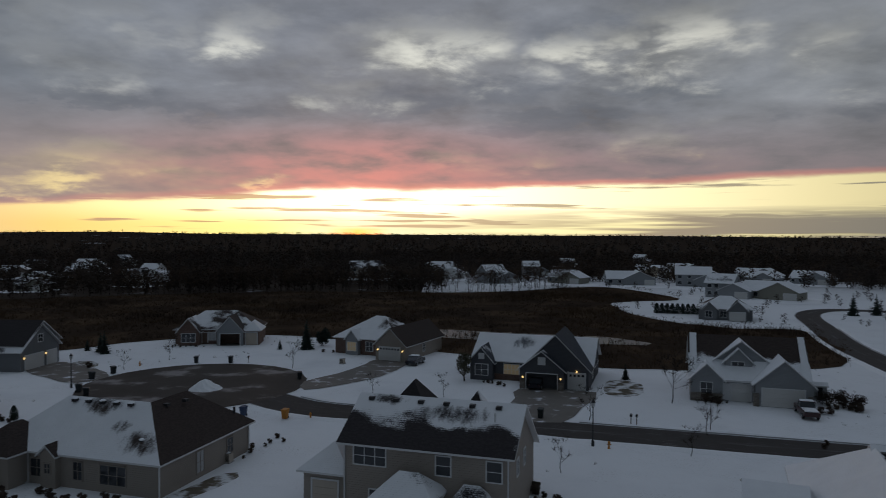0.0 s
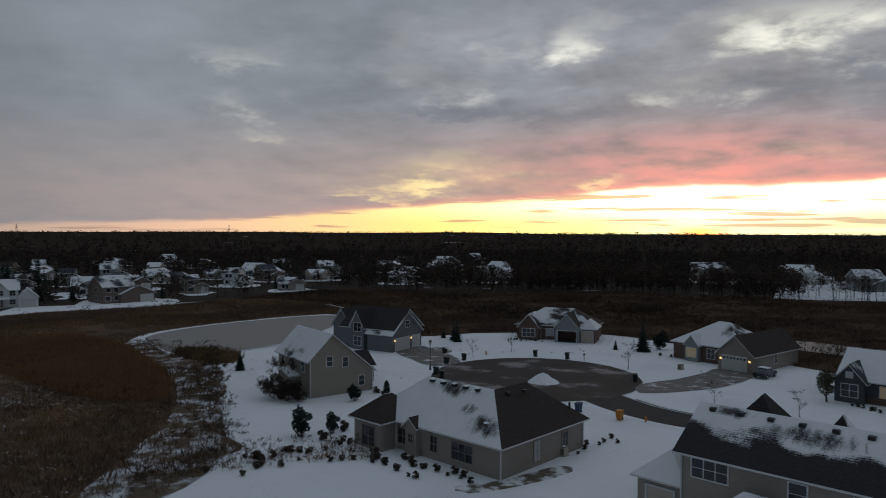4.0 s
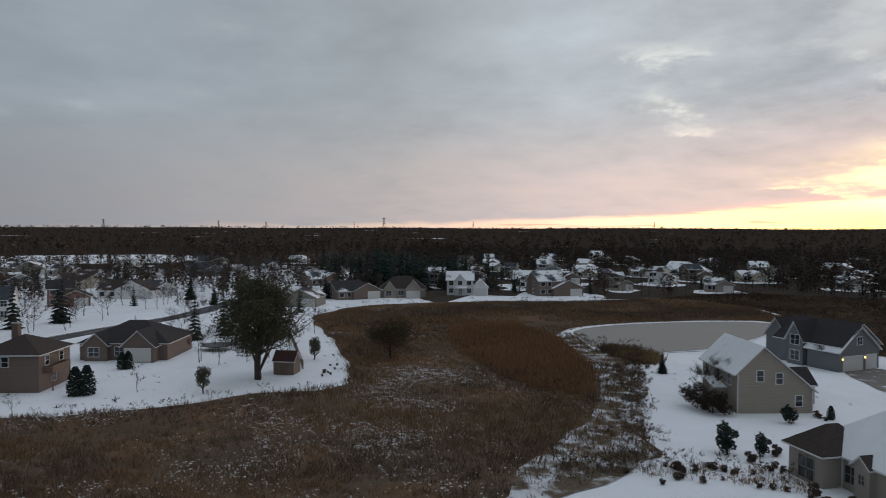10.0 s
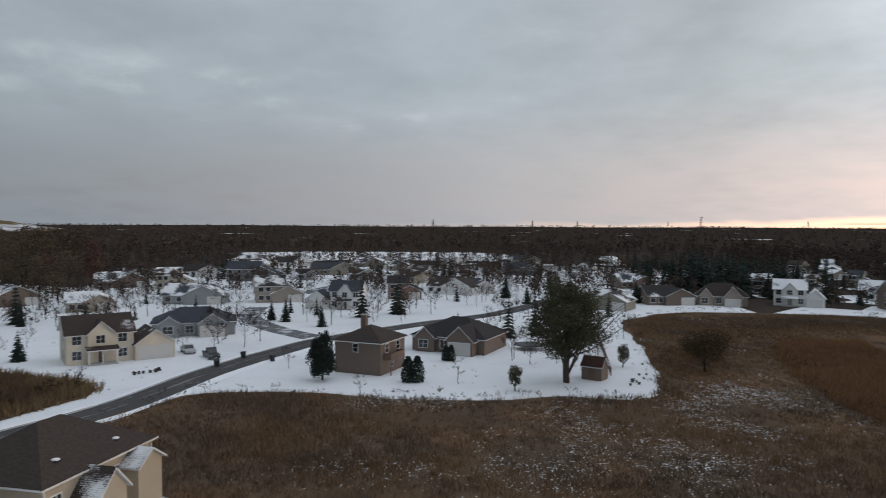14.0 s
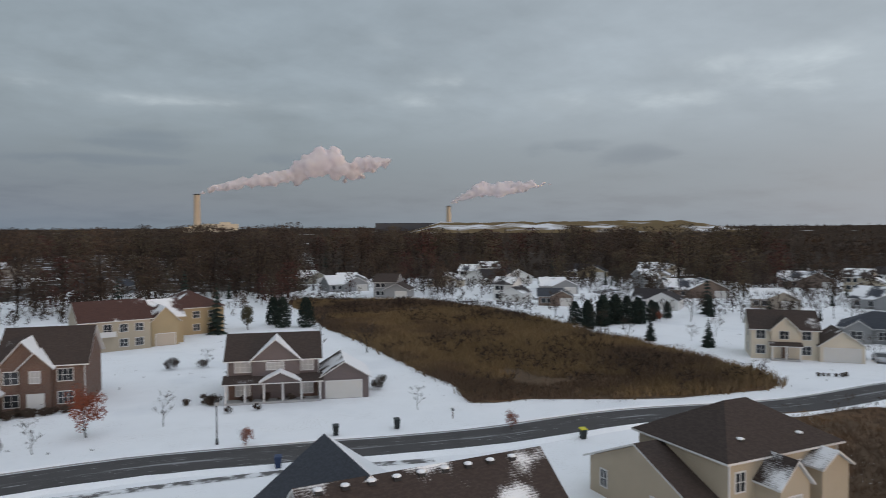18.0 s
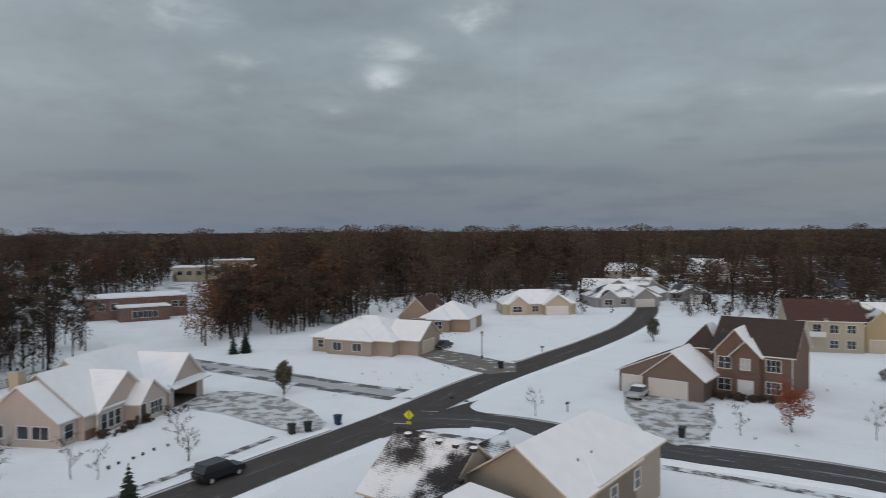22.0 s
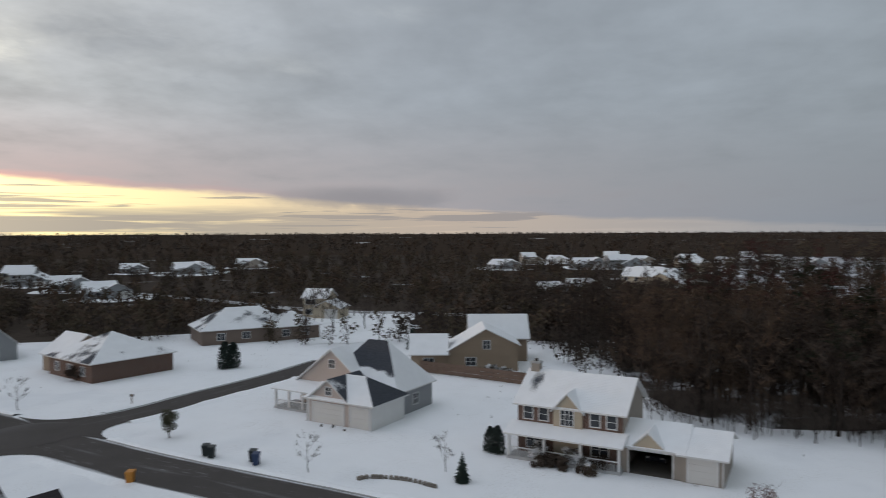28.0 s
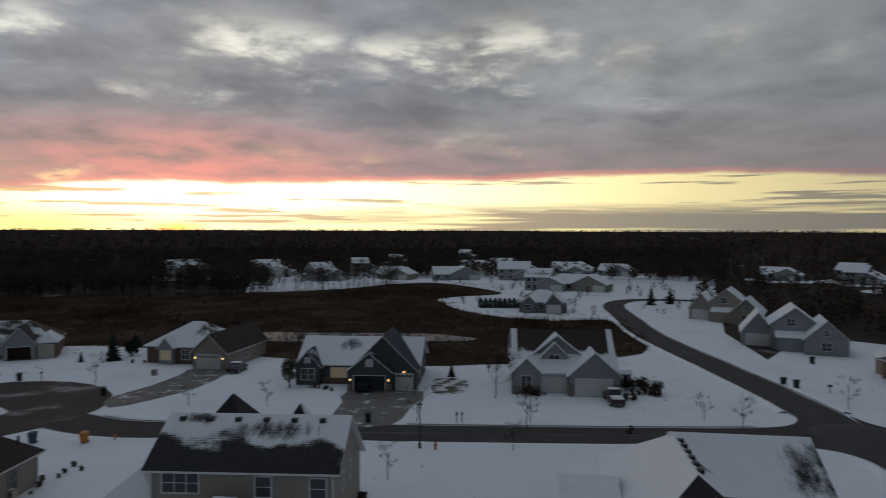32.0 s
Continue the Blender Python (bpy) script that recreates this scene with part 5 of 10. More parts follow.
def house_ranch_brick():
    h = house(-52.9, 136.0, 5.3, "single-storey brick house with a snowy hipped roof and an open garage")
    mass(h, 0, 16.0, 1.5, 11.0, 2.9, 6.2, "hip", "brick_dark", ["bM", "bB", "bM", "bB"])
    mass(h, 1.0, 5.0, -0.4, 5, 2.9, 5.2, "gy", "brick_dark", ["bT", "bM"])
    mass(h, 8.6, 13.6, -1.0, 8, 2.9, 5.6, "gy", "s_grey", ["bT", "bB"], shell=(9.2, 13.0, 2.3))
    mass(h, 13.61, 16.6, -0.3, 5, 2.8, 4.6, "hip", "brick_dark", ["bT"])
    garage_door(h, "S", 14.0, 2.2, -0.3, mat="door_tan")
    window(h, "S", 1.7, 0.7, 2.6, 1.6, -0.4, bars=(2, 1))
    window(h, "S", 6.4, 0.8, 1.4, 1.5, 1.5, glass="blind")
    entry_door(h, "S", 5.2, 1.5)


def house_ranch_lit():
    h = house(-19.9, 128.8, -25, "pale single-storey house with lit garage lamps and a patchy snowy roof")
    mass(h, 0, 13.0, 0, 11, 2.9, 6.6, "hip", "brick_dark", ["bW@lit", "bB", "bS", "bM"])
    mass(h, 10.5, 16.4, -3.2, 11.5, 2.9, 5.6, "gy", "s_beige", ["bB", "bB"])
    mass(h, 2.8, 5.4, -0.9, 3, 2.9, 4.4, "gy", "s_grey", ["bT"], o=0.3)
    garage_door(h, "S", 11.3, 4.0, -3.2, lights=True)
    wall_lamp(h, 10.95, -3.2, 1.7)
    wall_lamp(h, 15.85, -3.2, 1.7)
    window(h, "S", 3.2, 0.8, 1.8, 1.5, -0.9, glass="lit", bars=(2, 1))
    window(h, "S", 6.6, 0.8, 1.4, 1.6, 0)
    window(h, "E", 3.5, 0.9, 0.7, 1.6, 16.4)
    entry_door(h, "S", 9.0, 0)


def house_slate():
    h = house(4.4, 105.9, -18, "dark slate-blue house with white-trimmed steep gables and an open lit garage")
    mass(h, 0.2, 18.0, 0.6, 11.4, 2.95, 6.1, "gx", "s_slate", ["gW@slate", "gM"])
    mass(h, 0, 3.5, -0.6, 5, 2.95, 4.9, "gy", "s_slate", ["gM", "gL"])
    mass(h, 8.6, 18.0, -3.0, 6.2, 2.95, 7.6, "gy", "s_slate", ["gM", "gL"], shell=(9.3, 13.6, 2.3))
    mass(h, 8.4, 14.7, -4.2, -3.02, 2.85, 5.35, "gy", "s_slate", ["gT", "gL"], shell=(9.35, 13.75, 2.25))
    garage_door(h, "S", 15.2, 2.3, -3.0, lights=True)
    Boxes().box(8.42, 9.2, -4.32, -4.21, 0, 1.1).done("stone_base", M["stone"], h)
    Boxes().box(13.9, 14.68, -4.32, -4.21, 0, 1.1).done("stone_base", M["stone"], h)
    for u in (8.85, 14.25):
        wall_lamp(h, u, -4.25, 1.55)
    wall_lamp(h, 16.35, -3.05, 2.5)
    window(h, "S", 0.85, 0.8, 1.9, 1.6, -0.6, bars=(1, 1))
    window(h, "S", 5.0, 0.8, 2.3, 1.6, 0.6, glass="lit", bars=(3, 1))
    window(h, "S", 1.4, 3.3, 0.7, 0.7, -0.6, glass="trim")
    window(h, "S", 11.1, 3.6, 0.9, 0.9, -4.2, glass="trim")
    window(h, "E", 2.0, 0.9, 0.9, 1.4, 18.0)
    entry_door(h, "S", 7.5, 0.6)
    Boxes().box(3.55, 8.3, 0.45, 0.57, 0, 0.9).done("stone_base", M["brick_dark"], h)


def house_grey():
    h = house(33.4, 93.2, -17.8, "grey one-and-a-half-storey house with stone piers and snow-edged gables")
    mass(h, 0.2, 14.4, 0.2, 12.2, 2.95, 7.8, "gx", "s_grey", ["bD", "bM"])
    mass(h, 0.0, 4.0, -0.7, 4, 2.95, 4.9, "gy", "s_grey", ["gS", "gS"])
    mass(h, 7.9, 14.6, -1.6, 5, 2.95, 5.9, "gy", "s_grey", ["gS", "gM"])
    mass(h, 3.4, 9.6, 2.6, 6.2, 5.2, 7.6, "gy", "s_grey", ["gS", "gM"], z0=3.6)
    mass(h, 4.4, 7.8, 1.8, 6.2, 5.0, 6.7, "gy", "s_grey", ["gS", "gT"], z0=3.6)
    slab([(4.1, -0.3, 2.9), (7.7, -0.3, 2.9), (7.7, 2.7, 4.4), (4.1, 2.7, 4.4)], roofmat("gS"), h)
    slab([(0.0, 0.0, 3.25), (0.9, 0.0, 3.25), (0.9, 6.2, 8.15), (0.0, 6.2, 8.15)], roofmat("gS"), h, thick=0.06)
    slab([(13.7, 0.0, 3.25), (14.7, 0.0, 3.25), (14.7, 6.2, 8.15), (13.9, 6.2, 8.15)], roofmat("gS"), h, thick=0.06)
    Boxes().box(0.02, 4.0, -0.86, -0.71, 0, 1.1).done("stone_base", M["stone"], h)
    Boxes().box(7.6, 8.3, -1.78, -1.61, 0, 1.7).done("stone_pier", M["stone"], h)
    Boxes().box(14.0, 14.6, -1.78, -1.61, 0, 1.7).done("stone_pier", M["stone"], h)
    window(h, "S", 1.3, 0.8, 1.4, 1.7, -0.7, bars=(1, 1))
    window(h, "S", 5.3, 3.9, 1.5, 1.1, 1.8, bars=(1, 1))
    window(h, "S", 8.5, 4.1, 0.7, 0.8, 2.6)
    garage_door(h, "S", 5.0, 2.5, 0.2)
    garage_door(h, "S", 8.7, 4.9, -1.6)
    entry_door(h, "S", 4.1, 0.2, mat="trim")
    downspouts(h, [(4.1, 0.13, 2.9), (7.8, 0.13, 2.9)])


def house_garage_left():
    h = house(76.4, 36.7, -106, "pale grey house, snowy hipped roof, dark slopes and two garage doors")
    mass(h, 0.0, 9.5, 0.0, 6.6, 2.8, 5.3, "hip", "s_white", ["gS", "gS", "gS", "gL"])
    mass(h, 0.4, 6.2, -0.05, 5.6, 2.8, 5.1, "gy", "s_pink", ["gS", "gL"], o=0.35)
    mass(h, -6.2, 4.4, 5.8, 12.0, 3.4, 7.5, "gy", "s_pink", ["gS", "gS"], ridge=-0.9)
    mass(h, -2.4, 8.8, 6.0, 14.2, 3.0, 8.5, "hip", "s_grey", ["gD", "gS", "gS", "gS"])
    porch(h, -7.6, -0.6, 2.4, 6.4, 2.5, 3.1, "gS", 4)
    garage_door(h, "S", 0.9, 4.6, -0.05)
    garage_door(h, "S", 6.5, 2.5, 0.0)
    window(h, "S", 2.9, 3.4, 0.8, 0.9, -0.05)
    window(h, "S", -1.4, 5.2, 0.9, 1.0, 5.8)
    window(h, "S", -5.0, 0.9, 1.4, 1.4, 5.8)
    window(h, "E", 9.6, 0.9, 1.2, 1.3, 8.8)
    downspouts(h, [(0.1, -0.12, 2.7), (9.4, -0.07, 2.7), (8.7, 14.27, 2.9)])


def house_porch():
    h = house(68.5, 11.2, -104, "two-storey house with porch and open garage, roofs white with snow")
    mass(h, 0.2, 10.8, 1.8, 10.2, 5.2, 7.7, "gx", "s_beige", ["gW@stack", "gS"])
    mass(h, 4.0, 6.9, 1.5, 5, 4.9, 6.5, "gy", "s_sand", ["gS", "gS"], o=0.25)
    porch(h, -0.2, 11.0, -0.2, 1.78, 2.5, 3.2, "gS", 4)
    mass(h, 10.82, 16.2, 1.0, 8.2, 2.6, 4.1, "gx", "s_beige", ["gS", "gS"], shell=(11.5, 15.4, 2.2))
    mass(h, 16.21, 19.8, 0.8, 8.0, 2.5, 3.9, "gx", "s_beige", ["gS", "gS"])
    mass(h, 12.0, 14.6, 0.7, 3.6, 2.7, 3.9, "gy", "s_sand", ["gS", "gS"], z0=2.6, o=0.1)
    Boxes().box(0.22, 10.78, 1.64, 1.79, 0.3, 2.4).done("brick_front", M["brick_dark"], h)
    Boxes().box(0.22, 3.98, 1.66, 1.79, 3.4, 5.05).done("brick_front", M["brick_dark"], h)
    Boxes().box(6.92, 10.78, 1.66, 1.79, 3.4, 5.05).done("brick_front", M["brick_dark"], h)
    garage_door(h, "S", 16.8, 2.4, 0.8)
    for u in (0.9, 2.5, 7.7, 9.3):
        window(h, "S", u, 3.7, 0.9, 1.2, 1.65, bars=(0, 1))
    window(h, "S", 4.8, 3.5, 1.2, 1.6, 1.5, bars=(2, 2))
    window(h, "S", 1.2, 0.9, 1.6, 1.3, 1.63, bars=(1, 1))
    window(h, "S", 7.8, 0.9, 1.6, 1.3, 1.63, bars=(1, 1))
    entry_door(h, "S", 4.9, 1.63)
    chimney(h, 0.6, 6.0, 5.2, 8.5, 0.9, "s_beige")
    downspouts(h, [(0.3, 1.72, 5.1), (10.7, 1.72, 5.1), (19.7, 0.72, 2.4)])


def house_snowroof():
    h = house(65.2, -25.5, -103, "low tan house with a broad hipped roof wholly under snow")
    mass(h, 0.2, 20.4, -0.6, 14.5, 2.8, 7.2, "hip", "s_tan", ["bS", "bS", "bD", "bS"], trim="trim_tan", o=0.6)
    mass(h, 9.9, 20.5, -4.4, 7.4, 2.8, 6.5, "hip", "s_tan", ["bS"], trim="trim_tan", o=0.5)
    mass(h, 0.0, 4.4, -1.6, 7, 2.8, 5.0, "hip", "s_tan", ["bS"], trim="trim_tan")
    garage_door(h, "S", 10.9, 5.3, -4.4, mat="door_tan")
    garage_door(h, "S", 17.1, 2.7, -4.4, mat="door_tan")
    window(h, "S", 1.2, 0.7, 1.9, 1.5, -1.6, glass="blind", bars=(2, 0))
    window(h, "S", 4.9, 0.7, 1.7, 1.5, -0.6, bars=(1, 0))
    entry_door(h, "S", 7.2, -0.6, mat="dark", w=1.5, h=2.3)
    for u in (6.7, 9.0):
        Boxes().box(u, u + 0.35, -1.6, -1.25, 0, 2.7).done("post", M["s_tan"], h)
    slab([(6.3, -1.9, 2.9), (9.68, -1.9, 2.9), (9.68, -0.2, 3.8), (6.3, -0.2, 3.8)], roofmat("bS"), h, trim=M["trim_tan"])
    window(h, "W", 6, 0.9, 1.1, 1.3, 0.2)
    downspouts(h, [(20.3, -4.47, 2.7), (10.1, -4.47, 2.7), (0.1, -1.67, 2.7)])


def house_pink():
    h = house(54.6, -60.6, -87, "sand-pink low house with snowy stepped gables and an open garage")
    mass(h, 0.0, 5.0, 0.5, 9.4, 2.9, 6.3, "gx", "s_pink", ["bS", "bS"], ridge=5.0)
    mass(h, 3.0, 12.0, -0.2, 10.4, 2.9, 7.0, "gx", "s_pink", ["bS", "bS"], ridge=5.2)
    mass(h, 4.8, 14.2, -0.5, 7.0, 2.7, 6.2, "gy", "s_pink", ["bS", "bS"], ridge=9.7)
    mass(h, 9.8, 15.4, -2.3, 5.0, 2.5, 4.7, "gy", "s_pink", ["bS", "bS"], o=0.35, ridge=12.2)
    mass(h, 9.0, 21.0, 1.4, 11.4, 2.9, 7.5, "gx", "s_pink", ["bS", "bS"], ridge=6.6)
    mass(h, 16.6, 25.0, -1.8, 11.4, 2.9, 6.4, "gy", "s_pink", ["bS", "bS"], shell=(17.6, 23.4, 2.3))
    slab([(16.3, -2.9, 2.75), (25.3, -2.9, 2.75), (25.3, -1.82, 3.25), (16.3, -1.82, 3.25)], roofmat("bS"), h)
    chimney(h, 1.6, 6.6, 5, 7.5, 1.2, "s_sand")
    for v, w in ((1.6, 1.9), (4.0, 1.3), (7.0, 1.2)):
        window(h, "W", v, 0.9, w, 1.3, 0.0, bars=(1 if w > 1.5 else 0, 0))
    window(h, "S", 0.9, 0.7, 1.3, 1.5, 0.5, bars=(0, 1))
    Boxes().box(3.2, 4.7, -0.34, -0.22, 0, 1.0).done("brick_base", M["brick_dark"], h)
    for u in (5.4, 6.6, 7.8):
        window(h, "S", u, 0.5, 0.95, 1.7, -0.5, bars=(0, 1))
    entry_door(h, "S", 9.9, -2.3, mat="dark", w=1.1, h=2.1)
    window(h, "S", 11.9, 0.6, 2.4, 1.5, -2.3, bars=(2, 1))
    downspouts(h, [(0.1, 0.43, 2.8), (4.7, -0.57, 2.6), (16.7, -1.87, 2.8)])


def house_near_south():
    h = house(5.5, -47.5, 156.2, "tan house with a long roof wholly under snow beside the street")
    mass(h, -4.4, 4.0, 0.0, 11.0, 4.6, 7.4, "gy", "s_tan", ["bS", "bS"], ridge=-0.2, trim="trim_tan")
    mass(h, -4.4, 4.0, 3.6, 16.2, 4.6, 7.45, "hip", "s_tan", ["bS"], trim="trim_tan", o=0.4)
    mass(h, -11.2, -4.41, -3.8, 5.2, 3.2, 6.6, "gx", "s_tan", ["kM", "kS"], ridge=0.6, trim="trim_tan")
    mass(h, -5.4, 2.6, -11.0, -0.02, 3.2, 5.9, "hip", "s_tan", ["kM", "kM", "kM", "kS"], trim="trim_tan")
    mass(h, -10.4, -4.42, 7.0, 14.2, 2.9, 5.0, "hip", "s_tan", ["kM", "kM", "kM", "kS"], trim="trim_tan", o=0.4)
    vents(h, [(-10.2 + 1.55 * i, 0.15, 6.45) for i in range(5)])
    vents(h, [(-3.4 + 1.4 * i, -2.4 - 0.3 * i, 5.0) for i in range(3)], snow=False)
    for v in (4.0, 6.2):
        Boxes().tube((2.4, v, 5.6), (2.4, v, 6.05), 0.06, 0.06).done("vent_pipe", M["dark"], h)
    for v in (1.5, 6.0, 10.5):
        window(h, "E", v, 2.2, 1.1, 1.4, 4.0, bars=(0, 1))


def house_near_southwest():
    h = house(-20.9, -36.1, 165.3, "house with brown shingle courses and a row of snow-capped vents")
    mass(h, -0.4, 16.4, -5.4, 5.6, 3.2, 7.3, "gx", "s_beige", ["bP", "bL"], ridge=0.0)
    mass(h, -1.6, 9.7, 0.1, 9.2, 3.2, 7.4, "gy", "s_beige", ["gL", "gS"], ridge=4.0)
    vents(h, [(0.6 + 1.7 * i, -0.45, 7.15) for i in range(9)])
    for u in (2, 7, 12):
        window(h, "S", u, 1.0, 1.4, 1.4, -5.4)


def house_brown_roof():
    h = house(-50.4, -33.1, 74.0, "tall tan house with a bare brown roof beside the marsh")
    mass(h, 0.4, 9.8, 0.4, 12.2, 5.9, 8.9, "hip", "s_sand", ["bB", "bB", "bB", "bB"], o=0.45)
    mass(h, -3.1, 8.8, -2.0, 0.39, 3.0, 5.6, "gy", "s_sand", ["bB", "bL"], ridge=3.0, e2=3.0)
    mass(h, 9.81, 12.0, 3.2, 6.2, 4.4, 6.0, "gx", "s_sand", ["bM", "bB"], o=0.3)
    mass(h, 9.81, 11.4, 8.4, 11.4, 4.8, 5.8, "gx", "s_sand", ["bM", "bB"], o=0.3)
    for v in (1.2, 4.2, 7.2, 10.0):
        window(h, "E", v, 3.6, 0.9, 1.4, 9.8)
    window(h, "E", 4.0, 0.9, 1.3, 2.6, 12.0, glass="blind", bars=(1, 2))
    window(h, "E", 1.0, 0.9, 1.2, 1.3, 9.8)
    window(h, "S", -1.6, 0.9, 0.8, 1.4, -2.0)
    window(h, "S", 4.6, 0.8, 1.6, 1.2, -2.0, glass="blind")
    vents(h, [(8.9, 9.0, 6.6), (8.6, 3.0, 6.8)])
    downspouts(h, [(9.87, 0.5, 5.8), (9.87, 12.1, 5.8)])


def house_colonial():
    h = house(-38.1, -87.1, 150.7, "mauve-sided colonial house with a porch, brown roof and snow-edged gables")
    mass(h, 0.2, 12.2, 0.4, 10.0, 5.5, 8.2, "gx", "s_mauve", ["bB", "bM"])
    mass(h, 3.4, 9.6, 0.0, 5.2, 5.5, 8.1, "gy", "s_mauve", ["bS", "bS"], o=0.5)
    porch(h, 0.0, 12.4, -1.7, 0.38, 2.7, 3.3, "bL", 6, rail=False)
    mass(h, 4.8, 9.4, -2.0, 0.3, 3.0, 4.1, "gy", "s_mauve", ["bS", "bS"], z0=2.8, o=0.4)
    mass(h, 12.21, 18.8, -0.8, 7.4, 2.9, 4.9, "gy", "s_mauve", ["bM", "bS"])
    Boxes().box(0.22, 12.18, 0.22, 0.39, 0.3, 2.6).done("brick_front", M["brick_dark"], h)
    garage_door(h, "S", 13.1, 4.7, -0.8)
    for u in (1.2, 9.4):
        window(h, "S", u, 3.9, 2.0, 1.3, 0.4, glass="blind", bars=(2, 1))
        window(h, "S", u + 0.1, 0.8, 1.8, 1.5, 0.21, glass="blind", bars=(2, 1))
    window(h, "S", 5.3, 4.2, 2.2, 0.9, 0.0, glass="blind", bars=(3, 1))
    entry_door(h, "S", 6.0, 0.21, mat="trim", w=1.7)
    downspouts(h, [(0.3, 0.15, 5.4), (12.1, 0.15, 5.4)])


def house_brick_garage():
    h = house(-1.8, -99.7, 156, "two-storey brick house with white garage doors and snow-edged gables")
    mass(h, 0.2, 11.8, 0.2, 9.0, 2.95, 6.1, "gy", "s_brown", ["bL", "bS"], ridge=7.4)
    mass(h, 4.0, 11.8, -0.3, 6, 2.95, 6.0, "gy", "s_brown", ["bS", "bS"])
    mass(h, 11.2, 21.2, 6.0, 17.0, 6.0, 9.9, "gx", "brick_dark", ["bL", "bM"])
    mass(h, 11.6, 16.8, 5.4, 11, 6.0, 9.0, "gy", "brick_dark", ["bS", "bS"])
    mass(h, 14.0, 17.4, 4.9, 9, 5.9, 7.6, "gy", "brick_dark", ["bS", "bS"])
    mass(h, 7.0, 11.19, 8.0, 15.0, 5.8, 9.0, "hip", "brick_dark", ["bB", "bB", "bB", "bT"])
    garage_door(h, "S", 0.7, 2.7, 0.2)
    garage_door(h, "S", 4.7, 5.0, -0.3)
    for z in (0.9, 3.8):
        window(h, "S", 18.0, z, 1.7, 1.5, 6.0, bars=(2, 1))
        window(h, "S", 12.1, z, 1.6, 1.5, 5.4, bars=(1, 1))
    window(h, "S", 15.1, 3.9, 1.1, 1.4, 4.9, glass="blind")
    entry_door(h, "S", 14.8, 4.9, mat="trim", w=1.8, h=2.3)
    downspouts(h, [(11.7, 5.33, 5.9), (21.1, 5.93, 5.9)])


def house_yellow_row():
    h = house(-33.0, -139, 176, "row of yellow two-storey houses with dark red roofs and balconies")
    mass(h, 0.0, 12.4, 0.0, 12, 5.8, 9.0, "gx", "s_cream", ["rL", "rM"])
    mass(h, 12.41, 19.5, 3.0, 14, 5.4, 8.4, "gx", "s_yellow", ["rM", "rM"])
    mass(h, 12.8, 18.0, 1.0, 9, 5.0, 7.6, "gy", "s_yellow", ["rM", "rL"])
    mass(h, 19.51, 31.0, 12, 26, 5.8, 9.2, "hip", "s_yellow", ["rL", "rM", "rM", "rL"])
    for z in (0.8, 3.6):
        for u in (1.2, 6.8, 9.6, 20.6, 24.2, 27.6):
            window(h, "S", u, z, 1.4, 1.4, 0.0 if u < 12 else 12)
    Boxes().box(3.2, 6.0, -1.2, -0.01, 2.9, 3.05).box(3.2, 6.0, -1.2, -1.12, 3.05, 3.9).done("balcony", M["trim"], h)
    window(h, "S", 4.0, 3.1, 1.4, 2.0, 0.0)
    garage_door(h, "S", 13.6, 3.6, 1.0, mat="door_tan")


def house_near_north():
    h = house(30.7, 49.2, -22.1, "large house with broad snowy hipped roofs and dark wind-swept patches")
    mass(h, -4.8, 5.0, -14.0, 4.9, 3.2, 7.0, "hip", "s_beige", ["kB", "kS", "kS", "kT"])
    mass(h, 0.2, 9.8, -7.2, 5.9, 3.2, 6.95, "gx", "s_beige", ["kW@swept", "kS"], ridge=0.1, o=0.4)
    mass(h, 1.0, 9.9, -17.0, -7.0, 3.2, 6.5, "gx", "s_beige", ["kL", "kS"], ridge=-12.0)
    mass(h, -8.2, -4.81, -9.0, 1.5, 2.8, 4.6, "gx", "s_beige", ["kS", "kS"])
    vents(h, [(0.55, -1.0 - 1.35 * i, 6.75) for i in range(6)], snow=False)
    vents(h, [(2.0 + 1.25 * i, -12.35, 6.35) for i in range(6)])
    window(h, "W", -7.0, 0.9, 1.4, 1.3, -8.2)
    window(h, "E", -13.0, 0.9, 1.4, 1.3, 9.9)
    window(h, "E", -2.0, 0.9, 1.4, 1.3, 9.8)


def house_red_hip():
    h = house(93.6, 92.6, -112, "low brown house with a steep hipped roof, snow on one slope")
    mass(h, 4.0, 17.2, 0.2, 13.6, 2.9, 6.6, "hip", "brick_dark", ["gM", "gS", "gT", "gT"])
    mass(h, 0.0, 6.6, 1.0, 9.0, 2.9, 5.8, "gx", "s_ochre", ["gT", "gM"])
    for u in (6, 10, 14):
        window(h, "S", u, 0.9, 1.2, 1.3, 0.2)
    window(h, "W", 3.5, 0.9, 1.4, 1.3, 0.0)


def house_hip_far():
    h = house(121.5, 80.5, -46, "long low house with a broad snowy hipped roof")
    mass(h, 0, 19, 0, 12, 2.9, 6.8, "hip", "s_brown", ["gT", "gS", "gM", "gM"])
    mass(h, 14, 24, -1, 8, 2.8, 5.6, "hip", "s_brown", ["gS", "gS", "gM", "gM"])
    for u in (3, 8, 16, 20):
        window(h, "S", u, 0.9, 1.5, 1.3, 0 if u < 14 else -1)


